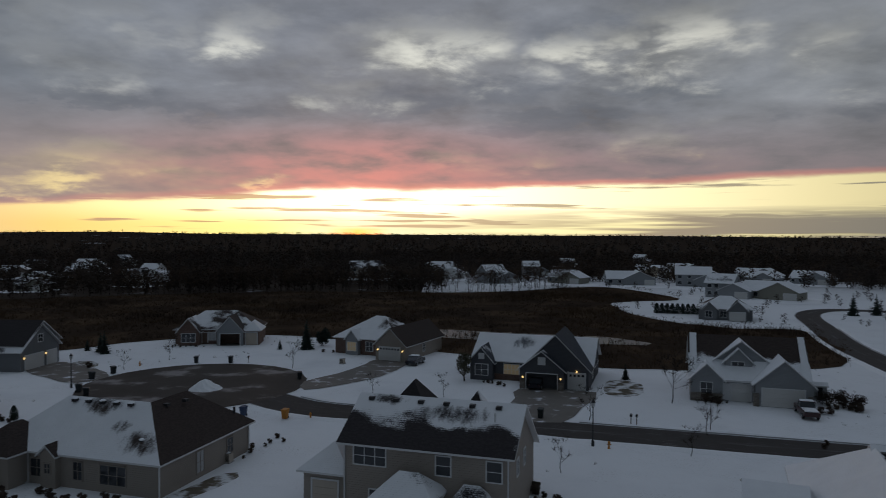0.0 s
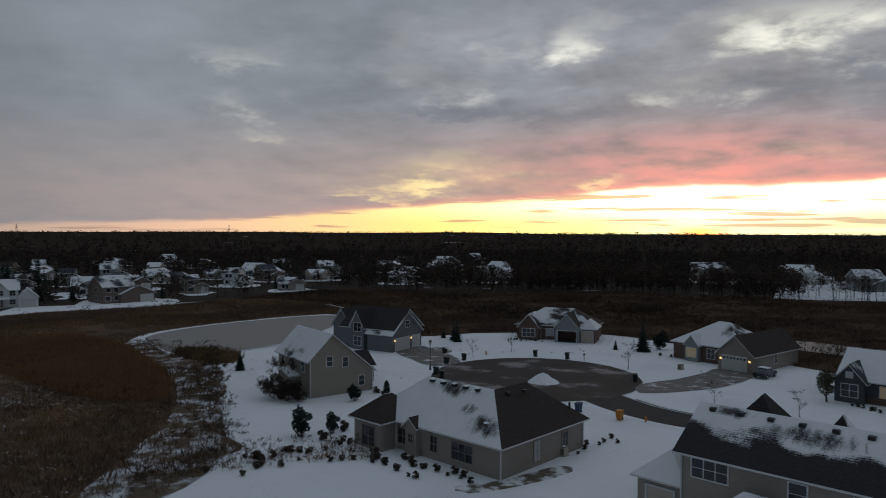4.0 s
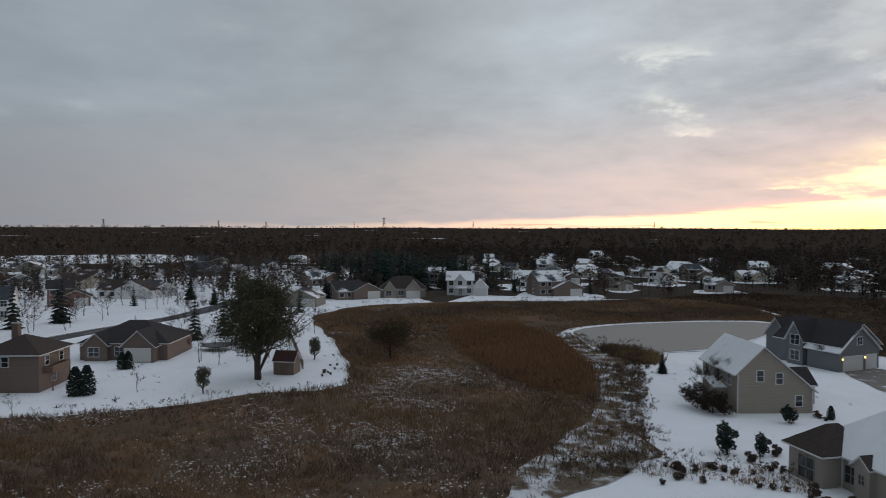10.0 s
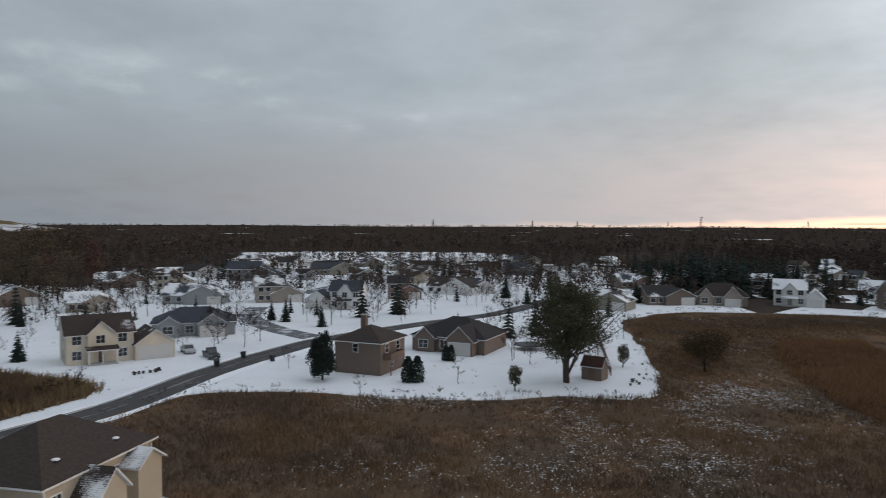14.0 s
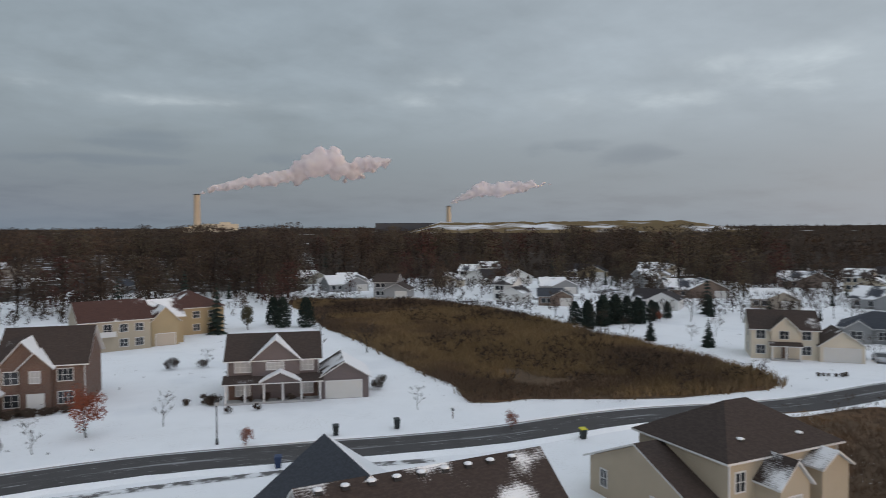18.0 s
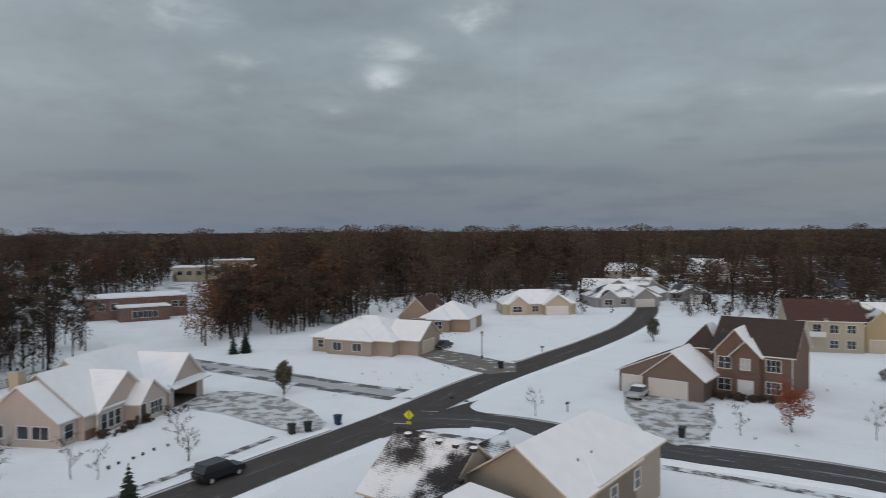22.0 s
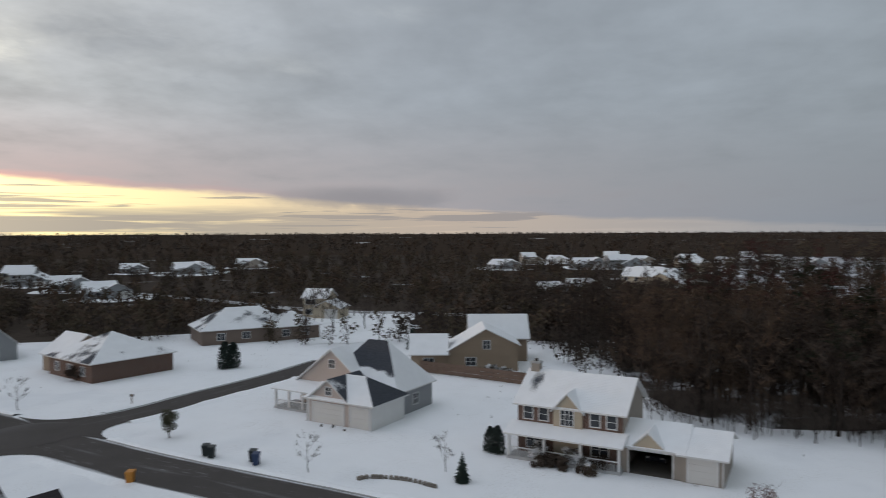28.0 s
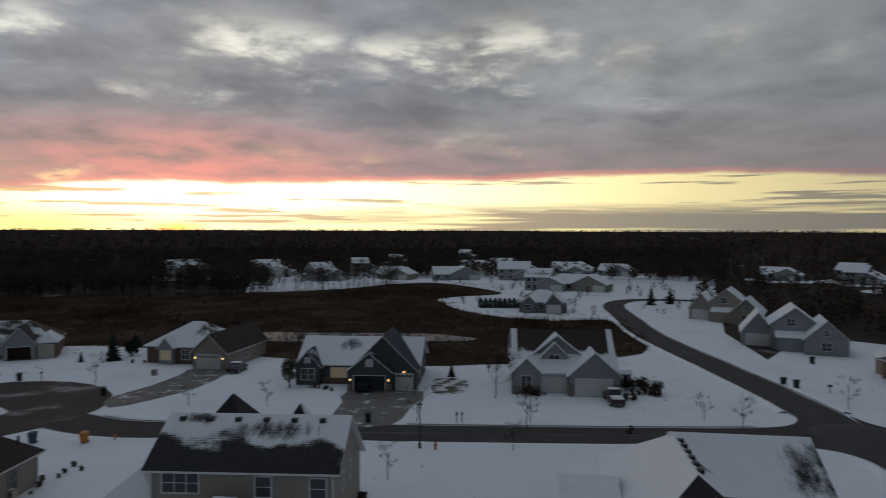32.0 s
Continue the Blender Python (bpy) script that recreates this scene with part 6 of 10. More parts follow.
def house_tan_gable():
    h = house(108.6, 27.6, -75.5, "tan two-storey house behind a brown board fence, roofs under snow")
    mass(h, 0.0, 11.6, 0.0, 9.0, 3.0, 6.7, "gy", "s_ochre", ["gS", "gS"], ridge=6.4, e2=4.2)
    mass(h, -5.6, -0.01, -0.6, 9.0, 2.9, 5.3, "gx", "s_ochre", ["gS", "gS"])
    mass(h, 4.4, 14.2, 8.4, 16.0, 4.2, 7.6, "gx", "s_ochre", ["gS", "gS"])
    window(h, "S", 6.0, 3.6, 1.1, 1.3, 0.0)
    window(h, "S", 3.2, 0.9, 1.6, 1.3, 0.0)
    window(h, "S", -3.6, 0.9, 1.6, 1.3, -0.6)


def house_brown_hip():
    h = house(-114.0, -10.0, 64, "plain brown two-storey house with a hipped roof and chimney")
    mass(h, 0.0, 8.4, 0.0, 8.8, 5.2, 7.5, "hip", "s_brown", ["bB", "bB", "bL", "bB"], o=0.5)
    chimney(h, 2.6, 5.2, 6.0, 8.9, 0.9, "s_brown")
    for v, z in ((1.6, 3.5), (5.6, 3.5), (3.4, 0.9)):
        window(h, "E", v, z, 1.1, 1.3, 8.4, bars=(0, 1))
    window(h, "S", 3.4, 3.6, 0.9, 1.3, 0.0, bars=(0, 1))
    Boxes().box(8.41, 9.8, 1.0, 6.0, 2.5, 2.65).box(8.41, 9.8, 1.0, 1.1, 2.65, 3.5).box(8.41, 9.8, 5.9, 6.0, 2.65, 3.5).box(9.7, 9.8, 1.1, 5.9, 2.65, 3.5).box(9.66, 9.8, 1.0, 1.14, 0, 2.5).box(9.66, 9.8, 5.86, 6.0, 0, 2.5).done("balcony", M["wood"], h)


def ranch(ox, oy, ang, L, D, wall, roofs, label, ridge=6.4):
    h = house(ox, oy, ang, label)
    mass(h, 0, L, 0, D, 2.9, ridge, "hip", wall, roofs)
    mass(h, L * 0.55, L * 0.9, -2.2, D * 0.6, 2.9, ridge - 0.9, "gy", wall, roofs[::-1])
    mass(h, L * 0.08, L * 0.34, -1.0, D * 0.5, 2.9, ridge - 1.5, "gy", wall, roofs[::-1])
    garage_door(h, "S", L * 0.58, L * 0.28, -2.2)
    window(h, "S", L * 0.13, 0.8, L * 0.12, 1.5, -1.0, bars=(1, 1))
    window(h, "S", L * 0.4, 0.8, 1.6, 1.5, 0.0)
    window(h, "W", D * 0.4, 0.8, 1.3, 1.4, 0.0)
    return h


def two_storey(ox, oy, ang, wall, roofs, label, L=10.0, D=8.5, garage=6.0, side=1):
    h = house(ox, oy, ang, label)
    mass(h, 0, L, 0, D, 5.2, 7.9, "gx", wall, roofs)
    mass(h, L * 0.3, L * 0.7, -0.6, D * 0.5, 5.2, 7.2, "gy", wall, roofs)
    g0, g1 = (L + 0.01, L + garage) if side > 0 else (-garage, -0.01)
    mass(h, g0, g1, -1.0, D * 0.75, 2.8, 5.2, "gy", wall, roofs)
    garage_door(h, "S", g0 + 0.7, garage - 1.4, -1.0)
    for z in (0.9, 3.5):
        for u in (0.08, 0.76):
            window(h, "S", L * u, z, 1.4, 1.4, 0.0, bars=(1, 1))
        window(h, "W", D * 0.4, z, 1.0, 1.4, 0.0)
    window(h, "S", L * 0.42, 3.6, 1.4, 1.3, -0.6)
    entry_door(h, "S", L * 0.45, -0.6)
    # porch
    porch(h, L * 0.28, L * 0.72, -2.2, -0.62, 2.5, 2.9, roofs[0], 3, rail=False)
    return h


def stepped_house(ox, oy, ang, wall, label):
    """Three gabled blocks in steps, the lowest one in front."""
    h = house(ox, oy, ang, label)
    mass(h, 0.0, 7.2, 0.0, 11.0, 2.9, 6.2, "gy", wall, ["gS", "gS"])
    mass(h, -5.4, 3.0, 4.6, 15.0, 4.8, 8.0, "gy", wall, ["gS", "gS"])
    mass(h, -10.4, -4.6, 7.0, 16.0, 3.0, 6.6, "gy", wall, ["gS", "gT"])
    mass(h, -4.4, -0.01, 2.4, 5.0, 2.6, 3.6, "shed", wall, ["gS"], o=0.3)
    window(h, "S", 2.8, 0.9, 1.6, 1.4, 0.0, bars=(1, 1))
    window(h, "S", 3.1, 3.6, 0.9, 0.9, 0.0)
    window(h, "S", -2.6, 4.6, 1.4, 1.3, 4.6, bars=(1, 1))
    garage_door(h, "S", -9.6, 4.0, 7.0)
    window(h, "E", 4.0, 0.9, 1.3, 1.4, 7.2)
    return h


def house_low_tan():
    h = house(53.8, -121.9, 169.5, "long low tan house with hipped roofs mostly under snow")
    mass(h, 0.0, 17.0, 0.0, 14.0, 2.7, 6.4, "hip", "s_tan", ["bT", "bT", "bL", "bT"], o=0.55, trim="trim_tan")
    mass(h, 4.0, 13.4, -1.4, 7.0, 2.7, 4.5, "hip", "s_tan", ["bS"], o=0.4, trim="trim_tan")
    mass(h, 14.4, 21.0, 2.6, 12.0, 2.8, 5.6, "gx", "s_tan", ["bS", "bS"], trim="trim_tan")
    garage_door(h, "E", 4.4, 4.8, 21.0, mat="door_tan")
    for u, w in ((1.2, 1.2), (14.6, 1.2)):
        window(h, "S", u, 0.9, w, 1.3, 0.0 if u < 14 else 2.6, bars=(0, 1))
    for u in (5.4, 9.6):
        window(h, "S", u, 0.8, 1.8, 1.4, -1.4, bars=(1, 0))
    window(h, "W", 5.0, 0.9, 1.4, 1.3, 0.0)


def house_ochre():
    h = house(46.5, -154.0, 176, "ochre brown house with a broad bare gable and snowy hips")
    mass(h, 0.0, 8.6, 0.0, 13.0, 2.9, 7.0, "gy", "s_ochre", ["bS", "rL"])
    mass(h, 6.0, 17.0, -1.6, 11.0, 2.9, 6.4, "hip", "s_ochre", ["bS", "bS", "bT", "bS"])
    mass(h, 8.0, 13.0, -3.0, 5.0, 2.8, 5.0, "hip", "s_ochre", ["bS"])
    window(h, "S", 3.4, 1.0, 1.4, 1.4, 0.0, bars=(1, 1))
    window(h, "S", 9.6, 0.8, 1.8, 1.5, -3.0, bars=(1, 1))
    garage_door(h, "E", 0.4, 4.8, 17.0)


def far_house(x, y, ang, L, floors, wall, roof):
    """A house in the distance: two blocks, windows, garage."""
    D = min(11.0, L * 0.7)
    h = thing("house", x, y, 0, ang, "distant %s house under a snowy roof" % wall.replace("s_", "").replace("brick", "brick"), "house", "distant houses")
    e = 2.8 if floors == 1 else 5.2
    a = L * (0.62 if floors == 2 else 0.68)
    mass(h, -L / 2, -L / 2 + a, 0, D, e, e + D * 0.28, "gx", wall, [roof, roof])
    mass(h, -L / 2 + a * 0.5, L / 2, -1.5, D * 0.8, 2.8, 2.8 + L * 0.16, "gy", wall, [roof, roof])
    garage_door(h, "S", L / 2 - min(4.6, L * 0.36), min(4.0, L * 0.3), -1.5, plain=True)
    for z in ((0.9,) if floors == 1 else (0.9, 3.5)):
        window(h, "S", -L / 2 + 0.8, z, 1.5, 1.3, 0.0, bars=(0, 0))
        window(h, "S", -L / 2 + a * 0.34, z, 1.3, 1.3, 0.0, bars=(0, 0))
        window(h, "W", D * 0.4, z, 1.2, 1.3, -L / 2, bars=(0, 0))
    if math.hypot(x, y) > 150:
        n = 11
        patch("lawn", [(x + (L * 0.95 + 5 * noise.noise((x, i * 1.7, 5))) * math.cos(i * 2 * math.pi / n), y + (L * 0.95 + 5 * noise.noise((y, i * 1.7, 1))) * math.sin(i * 2 * math.pi / n)) for i in range(n)],
              0.055 + 0.0004 * (abs(x * 7 + y) % 20), "snow", "snow-covered yard round a distant house", "yard")


for build in (house_front, house_hip, house_tan, house_bluegable, house_ranch_brick, house_ranch_lit, house_slate, house_grey, house_garage_left, house_porch,
              house_snowroof, house_pink, house_near_south, house_near_southwest, house_brown_roof, house_colonial, house_brick_garage, house_yellow_row, house_near_north,
              house_red_hip, house_hip_far, house_tan_gable):
    build()
house_low_tan()
house_ochre()
ranch(26.8, -185, 197, 20, 12, "s_cream", ["bT", "bS"], "cream ranch house with a snowy roof")
ranch(3, -208, 200, 20, 12, "s_grey", ["gT", "gM"], "grey ranch house with a snowy roof")
ranch(67.4, 182.5, -22, 13, 10, "s_bluegrey", ["kT", "kM"], "blue-grey house with a tree row behind it", 6.0)
stepped_house(108.5, 147.5, -42, "s_beige", "beige house of three stepped gables under snow")
stepped_house(95.6, 108.6, -36, "s_grey", "grey house of three stepped gables under snow")
two_storey(-120, -55.5, 122, "s_ivory", ["bL", "bL"], "ivory colonial house with a brown roof", side=1, L=10.6, garage=6.8)
house_brown_hip()
ranch(-134.3, 3.0, 62, 15, 12, "s_brown", ["kB", "kB"], "brown low house with a dark roof", 6.2)
two_storey(-201, -19.7, 82, "s_white", ["gL", "gL"], "white house with a grey garage gable", L=9, garage=7.0, side=-1)
ranch(-150, -52, 105, 17, 11, "s_grey", ["gB", "gL"], "grey ranch house with a dark grey roof", 5.8)
two_storey(-208, 116, 60, "s_white", ["gT", "gT"], "white two-storey house on the far shore", L=9, garage=5, side=1)
ranch(-210, 92, 65, 15, 9, "s_tan", ["bB", "bL"], "tan low house on the far shore", 6.8)
far_house(-34, 350, 12, 24.0, 2, "s_beige", "kM")
far_house(2, 344, -8, 16.8, 2, "s_white", "kT")
far_house(27, 313, 20, 15.3, 2, "s_grey", "kT")
far_house(50, 370, 1, 13.4, 2, "s_grey", "gT")
far_house(55, 315, -36, 16.6, 1, "s_olive", "kT")
far_house(90, 484, 5, 13.6, 1, "s_beige", "kT")
far_house(83, 306, -7, 20.6, 1, "s_grey", "gS")
far_house(110, 369, -38, 18.8, 1, "s_sand", "kS")
far_house(138, 392, 1, 17.6, 1, "s_grey", "kT")
far_house(112, 297, -18, 23.2, 2, "s_grey", "gS")
far_house(100, 244, -36, 15.0, 2, "s_grey", "gT")
far_house(152, 336, -40, 21.0, 1, "s_grey", "gS")
far_house(113, 240, -43, 19.4, 1, "s_olive", "gS")
far_house(166, 314, -47, 17.3, 1, "s_grey", "kT")
far_house(145, 507, -36, 12.9, 2, "s_beige", "kS")
far_house(-224, 164, 51, 15.8, 1, "s_brown", "kT")
far_house(-262, 286, 16, 14.1, 1, "s_olive", "kT")
far_house(-232, 262, 24, 13.7, 1, "s_grey", "gT")
far_house(-199, 263, 63, 10.7, 1, "s_cream", "kS")
far_house(-238, 322, 56, 11.3, 1, "s_olive", "kT")
far_house(-210, 340, 21, 15.6, 1, "s_brown", "kT")
far_house(-190, 372, 32, 14.0, 1, "s_olive", "kT")
far_house(-270, 228, 57, 10.0, 1, "s_white", "gT")
far_house(-188, 149, 76, 15.6, 2, "s_brown", "gM")
far_house(-218, 429, 16, 15.7, 1, "s_beige", "gT")
far_house(-327, -91, -259, 16.6, 1, "s_white", "kB")
far_house(-214, -62, -267, 18.1, 1, "s_grey", "gM")
far_house(-304, -63, -269, 22.7, 2, "s_bluegrey", "gL")
far_house(-219, -37, -256, 14.4, 2, "s_beige", "kM")
far_house(-343, -31, -255, 22.4, 1, "s_olive", "gL")
far_house(-244, 18, 62, 17.9, 1, "s_white", "bL")
far_house(-246, 28, 101, 12.1, 1, "s_white", "gL")
far_house(-341, 61, 91, 16.9, 1, "s_bluegrey", "gL")
far_house(-228, 2, 88, 11.1, 2, "brick", "kL")
far_house(-198, 59, 55, 15.1, 1, "s_olive", "kM")
far_house(-266, 93, 97, 13.8, 1, "s_brown", "gM")
far_house(-209, 84, 93, 14.7, 1, "s_brown", "kL")
far_house(-411, -61, -242, 20.3, 1, "s_white", "kB")
far_house(-312, -16, -264, 12.7, 1, "s_grey", "bM")
far_house(-405, -84, -266, 16.8, 2, "s_brown", "gM")
far_house(-292, 8, 108, 14.3, 1, "s_cream", "bL")
walls, tops = ("s_beige", "s_brown", "s_grey", "s_white", "s_olive", "s_tan", "s_bluegrey"), ("kM", "gP", "kT", "bM", "gM")
for i in range(17):
    a_, r_ = radians(39.5 + 1.45 * i), (272, 322, 372, 296, 346)[i % 5] + 7 * math.sin(i * 2.3)
    far_house(-r_ * math.sin(a_), r_ * math.cos(a_), 46 + 25 * math.sin(i * 1.7), 9.6 + 2 * math.sin(i * 0.9), 1 + i % 2, walls[i % 7], tops[i % 5])
far_house(-251, 214, 24, 10.0, 1, "s_cream", "kT")
far_house(-434, 81, 86, 18.0, 1, "s_olive", "gL")
far_house(-393, -17, -289, 22.4, 1, "s_olive", "gM")
far_house(-205, -195, -202, 20.7, 1, "s_white", "kB")
far_house(-258, -197, -241, 18.5, 1, "s_yellow", "kL")
far_house(-300, -179, -217, 12.5, 1, "s_cream", "gM")
far_house(-208, -114, -226, 19.3, 1, "s_brown", "gM")
far_house(-246, -44, -255, 12.2, 1, "s_brown", "kB")
far_house(-140, -213, -193, 14.5, 1, "s_grey", "gS")
far_house(-198, -228, -225, 10.0, 1, "s_beige", "bL")
far_house(-198, -209, -240, 11.7, 2, "s_white", "gM")
far_house(-271, -105, -243, 18.9, 1, "s_brown", "gM")
far_house(-266, -84, -261, 13.6, 2, "s_cream", "bM")
far_house(-158, -131, -228, 10.0, 1, "s_brown", "gL")
far_house(-11, -240, -172, 19.6, 1, "s_grey", "gT")
far_house(-25, -230, -204, 11.3, 1, "s_bluegrey", "gM")
far_house(-54, -365, -181, 24.0, 2, "s_beige", "kS")
far_house(-149, -254, -200, 12.0, 1, "s_olive", "kT")
far_house(-177, -203, -240, 13.2, 1, "s_cream", "bM")
far_house(-157, -149, -250, 10.6, 2, "s_white", "kM")
far_house(-154, -232, -212, 11.3, 1, "s_grey", "gS")
far_house(-10, -307, -208, 24.0, 2, "s_sand", "kS")
far_house(-46, -337, -182, 16.6, 1, "s_white", "gS")
far_house(-1, -240, -183, 19.5, 1, "s_grey", "gS")
far_house(-12, -230, -203, 10.0, 2, "s_grey", "gT")
far_house(-70, -265, -221, 17.8, 1, "s_bluegrey", "gL")
far_house(224, 269, -49, 17.1, 1, "s_grey", "gS")
far_house(249, 252, -65, 17.3, 2, "s_olive", "gS")
far_house(227, 206, -44, 15.0, 1, "s_grey", "gS")
far_house(202, 169, -43, 15.0, 1, "s_grey", "gS")
far_house(332, 225, -78, 19.6, 1, "s_grey", "gS")
far_house(399, 227, -67, 18.7, 1, "s_beige", "gS")
far_house(240, 21, -66, 11.8, 1, "s_grey", "gS")
far_house(275, -12, -112, 24.0, 2, "s_sand", "gS")
far_house(402, -42, -76, 19.7, 2, "s_cream", "gS")
far_house(451, -73, -102, 22.3, 1, "s_grey", "gS")
far_house(445, 16, -77, 21.7, 1, "s_grey", "gS")
far_house(414, 65, -82, 17.1, 1, "s_grey", "gS")
far_house(331, 260, -54, 13.7, 1, "s_grey", "gS")
far_house(169, 76, -87, 10.6, 2, "s_sand", "gS")
far_house(439, -6, -65, 24.0, 2, "s_grey", "gS")
far_house(2, 399, 24, 19.5, 1, "s_olive", "gT")
far_house(26, 362, -22, 11.8, 1, "s_grey", "gT")
far_house(241, 241, -58, 13.9, 2, "s_grey", "gS")
far_house(347, 232, -36, 20.4, 1, "s_grey", "gS")
far_house(145, 318, -49, 14.2, 1, "s_grey", "gS")
for x, y, a, L, fl, wall in ((481, 57, 20, 15, 2, "s_beige"), (501, 43, -10, 14, 1, "s_white"), (428, 18, 30, 15, 1, "s_grey"), (508, 2, 0, 16, 2, "s_white"), (494, -17, 15, 15, 1, "s_beige"), (334, -14, -20, 18, 1, "s_white"),
                              (329, -29, 10, 14, 1, "s_tan"), (454, -47, 25, 17, 2, "s_white"), (472, -68, -15, 16, 1, "s_beige"), (507, -89, 10, 17, 2, "s_grey"), (254, 11, 15, 13, 1, "s_tan"), (418, 72, -30, 14, 1, "s_white"),
                              (449, -93, 5, 16, 2, "s_white"), (467, -115, 12, 18, 1, "s_grey")):
    far_house(x, y, -90 + a, L, fl, wall, "gS")
# scattered neighbours toward the far woods
_r = random.Random(8)
_spots = []
for a0, a1, r0, r1, n in ((20, 66, 300, 520, 40), (110, 150, 190, 330, 14), (64, 110, 300, 470, 16)):
    k = 0
    while k < n:
        a, d = radians(_r.uniform(a0, a1)), _r.uniform(r0, r1)
        x, y = -math.sin(a) * d, math.cos(a) * d
        if all((x - u) ** 2 + (y - v) ** 2 > 22 ** 2 for u, v in _spots + [(o.matrix_basis.translation.x, o.matrix_basis.translation.y) for o in scene.collection.objects if o.name.startswith("house")]):
            _spots.append((x, y))
            far_house(x, y, math.degrees(a) + _r.uniform(-35, 35), _r.uniform(9, 13), _r.choice((1, 1, 2)), _r.choice(("s_tan", "s_white", "s_grey", "s_brown", "s_beige", "s_olive")), _r.choice(("kM", "gM", "bL", "gT", "kT", "kL", "bM")))
        k += 1

# ---- marsh, woods, trees ----
rng = np.random.default_rng(11)


def inside(pts, poly):
    """Even-odd test for many points."""
    x, y = pts[:, 0], pts[:, 1]
    hit = np.zeros(len(pts), bool)
    n = len(poly)
    for i in range(n):
        (x0, y0), (x1, y1) = poly[i], poly[(i + 1) % n]
        c = ((y0 > y) != (y1 > y)) & (x < (x1 - x0) * (y - y0) / ((y1 - y0) or 1e-9) + x0)
        hit ^= c
    return hit


def scatter(poly, count):
    P = np.array(poly)
    lo, hi = P.min(0), P.max(0)
    p = rng.uniform(lo, hi, (count * 3, 2))
    return p[inside(p, poly)][:count]


def stuff(name, verts, tris, mats, label, category, slots=None):
    me = bpy.data.meshes.new(name)
    me.vertices.add(len(verts))
    me.vertices.foreach_set("co", np.asarray(verts, np.float32).ravel())
    nt = len(tris)
    me.loops.add(nt * 3)
    me.loops.foreach_set("vertex_index", np.asarray(tris, np.int32).ravel())
    me.polygons.add(nt)
    me.polygons.foreach_set("loop_start", np.arange(0, nt * 3, 3, dtype=np.int32))
    me.polygons.foreach_set("loop_total", np.full(nt, 3, np.int32))
    for m in mats:
        me.materials.append(m)
    if slots is not None:
        me.polygons.foreach_set("material_index", np.asarray(slots, np.int32))
    me.update()
    me.validate()
    return tagged(new(name, me), label, category, kind="stuff")


def spread(proto, at, size, spin=None, lift=0.0):
    """Many copies of a prototype (verts, tris) in one mesh."""
    V, T = proto
    n = len(at)
    a = rng.uniform(0, 6.283, n) if spin is None else spin
    c, s = np.cos(a)[:, None], np.sin(a)[:, None]
    k = size[:, None]
    X = (V[None, :, 0] * c - V[None, :, 1] * s) * k + at[:, 0:1]
    Y = (V[None, :, 0] * s + V[None, :, 1] * c) * k + at[:, 1:2]
    Z = V[None, :, 2] * k + (at[:, 2:3] if at.shape[1] > 2 else 0) + lift
    out = np.stack([X, Y, Z], -1).reshape(-1, 3)
    tri = (T[None] + (np.arange(n) * len(V))[:, None, None]).reshape(-1, 3)
    return out, tri


def sticks(p, q, w0, w1):
    """Thin three-sided tapered sticks from p to q as open prisms."""
    d = q - p
    d = d / np.maximum(np.linalg.norm(d, axis=1, keepdims=True), 1e-6)
    r = np.cross(d, rng.normal(size=d.shape))
    r /= np.maximum(np.linalg.norm(r, axis=1, keepdims=True), 1e-6)
    u = np.cross(d, r)
    V, n = [], len(p)
    for c, w in ((p, w0), (q, w1)):
        for k in range(3):
            a = 2.0944 * k
            V.append(c + (r * math.cos(a) + u * math.sin(a)) * np.reshape(w, (-1, 1)))
    V = np.stack(V, 1).reshape(-1, 3)
    t = np.array([(0, 1, 4), (0, 4, 3), (1, 2, 5), (1, 5, 4), (2, 0, 3), (2, 3, 5)])
    return V, (t[None] + (np.arange(n) * 6)[:, None, None]).reshape(-1, 3)


def flakes(c, size, up=0.3):
    """Small leaf-like triangles at the points c."""
    n = len(c)
    a = rng.normal(size=(n, 3))
    a /= np.linalg.norm(a, axis=1, keepdims=True)
    b = np.cross(a, rng.normal(size=(n, 3)))
    b /= np.linalg.norm(b, axis=1, keepdims=True)
    s = np.reshape(size, (-1, 1)) * rng.uniform(0.6, 1.3, (n, 1))
    V = np.stack([c - a * s, c + a * s * 0.6 + b * s * 0.6, c + a * s * 0.4 - b * s * 0.8], 1).reshape(-1, 3)
    return V, np.arange(n * 3).reshape(-1, 3)


def blades(p, q, w):
    """Twigs as long thin triangles."""
    d = q - p
    s = np.cross(d, rng.normal(size=d.shape))
    s = s / np.maximum(np.linalg.norm(s, axis=1, keepdims=True), 1e-6) * w
    return np.stack([p - s, p + s, q], 1).reshape(-1, 3), np.arange(3 * len(p)).reshape(-1, 3)


def join(*ms):
    V, T, k = [], [], 0
    for v, t in ms:
        V.append(v)
        T.append(t + k)
        k += len(v)
    return np.concatenate(V), np.concatenate(T)


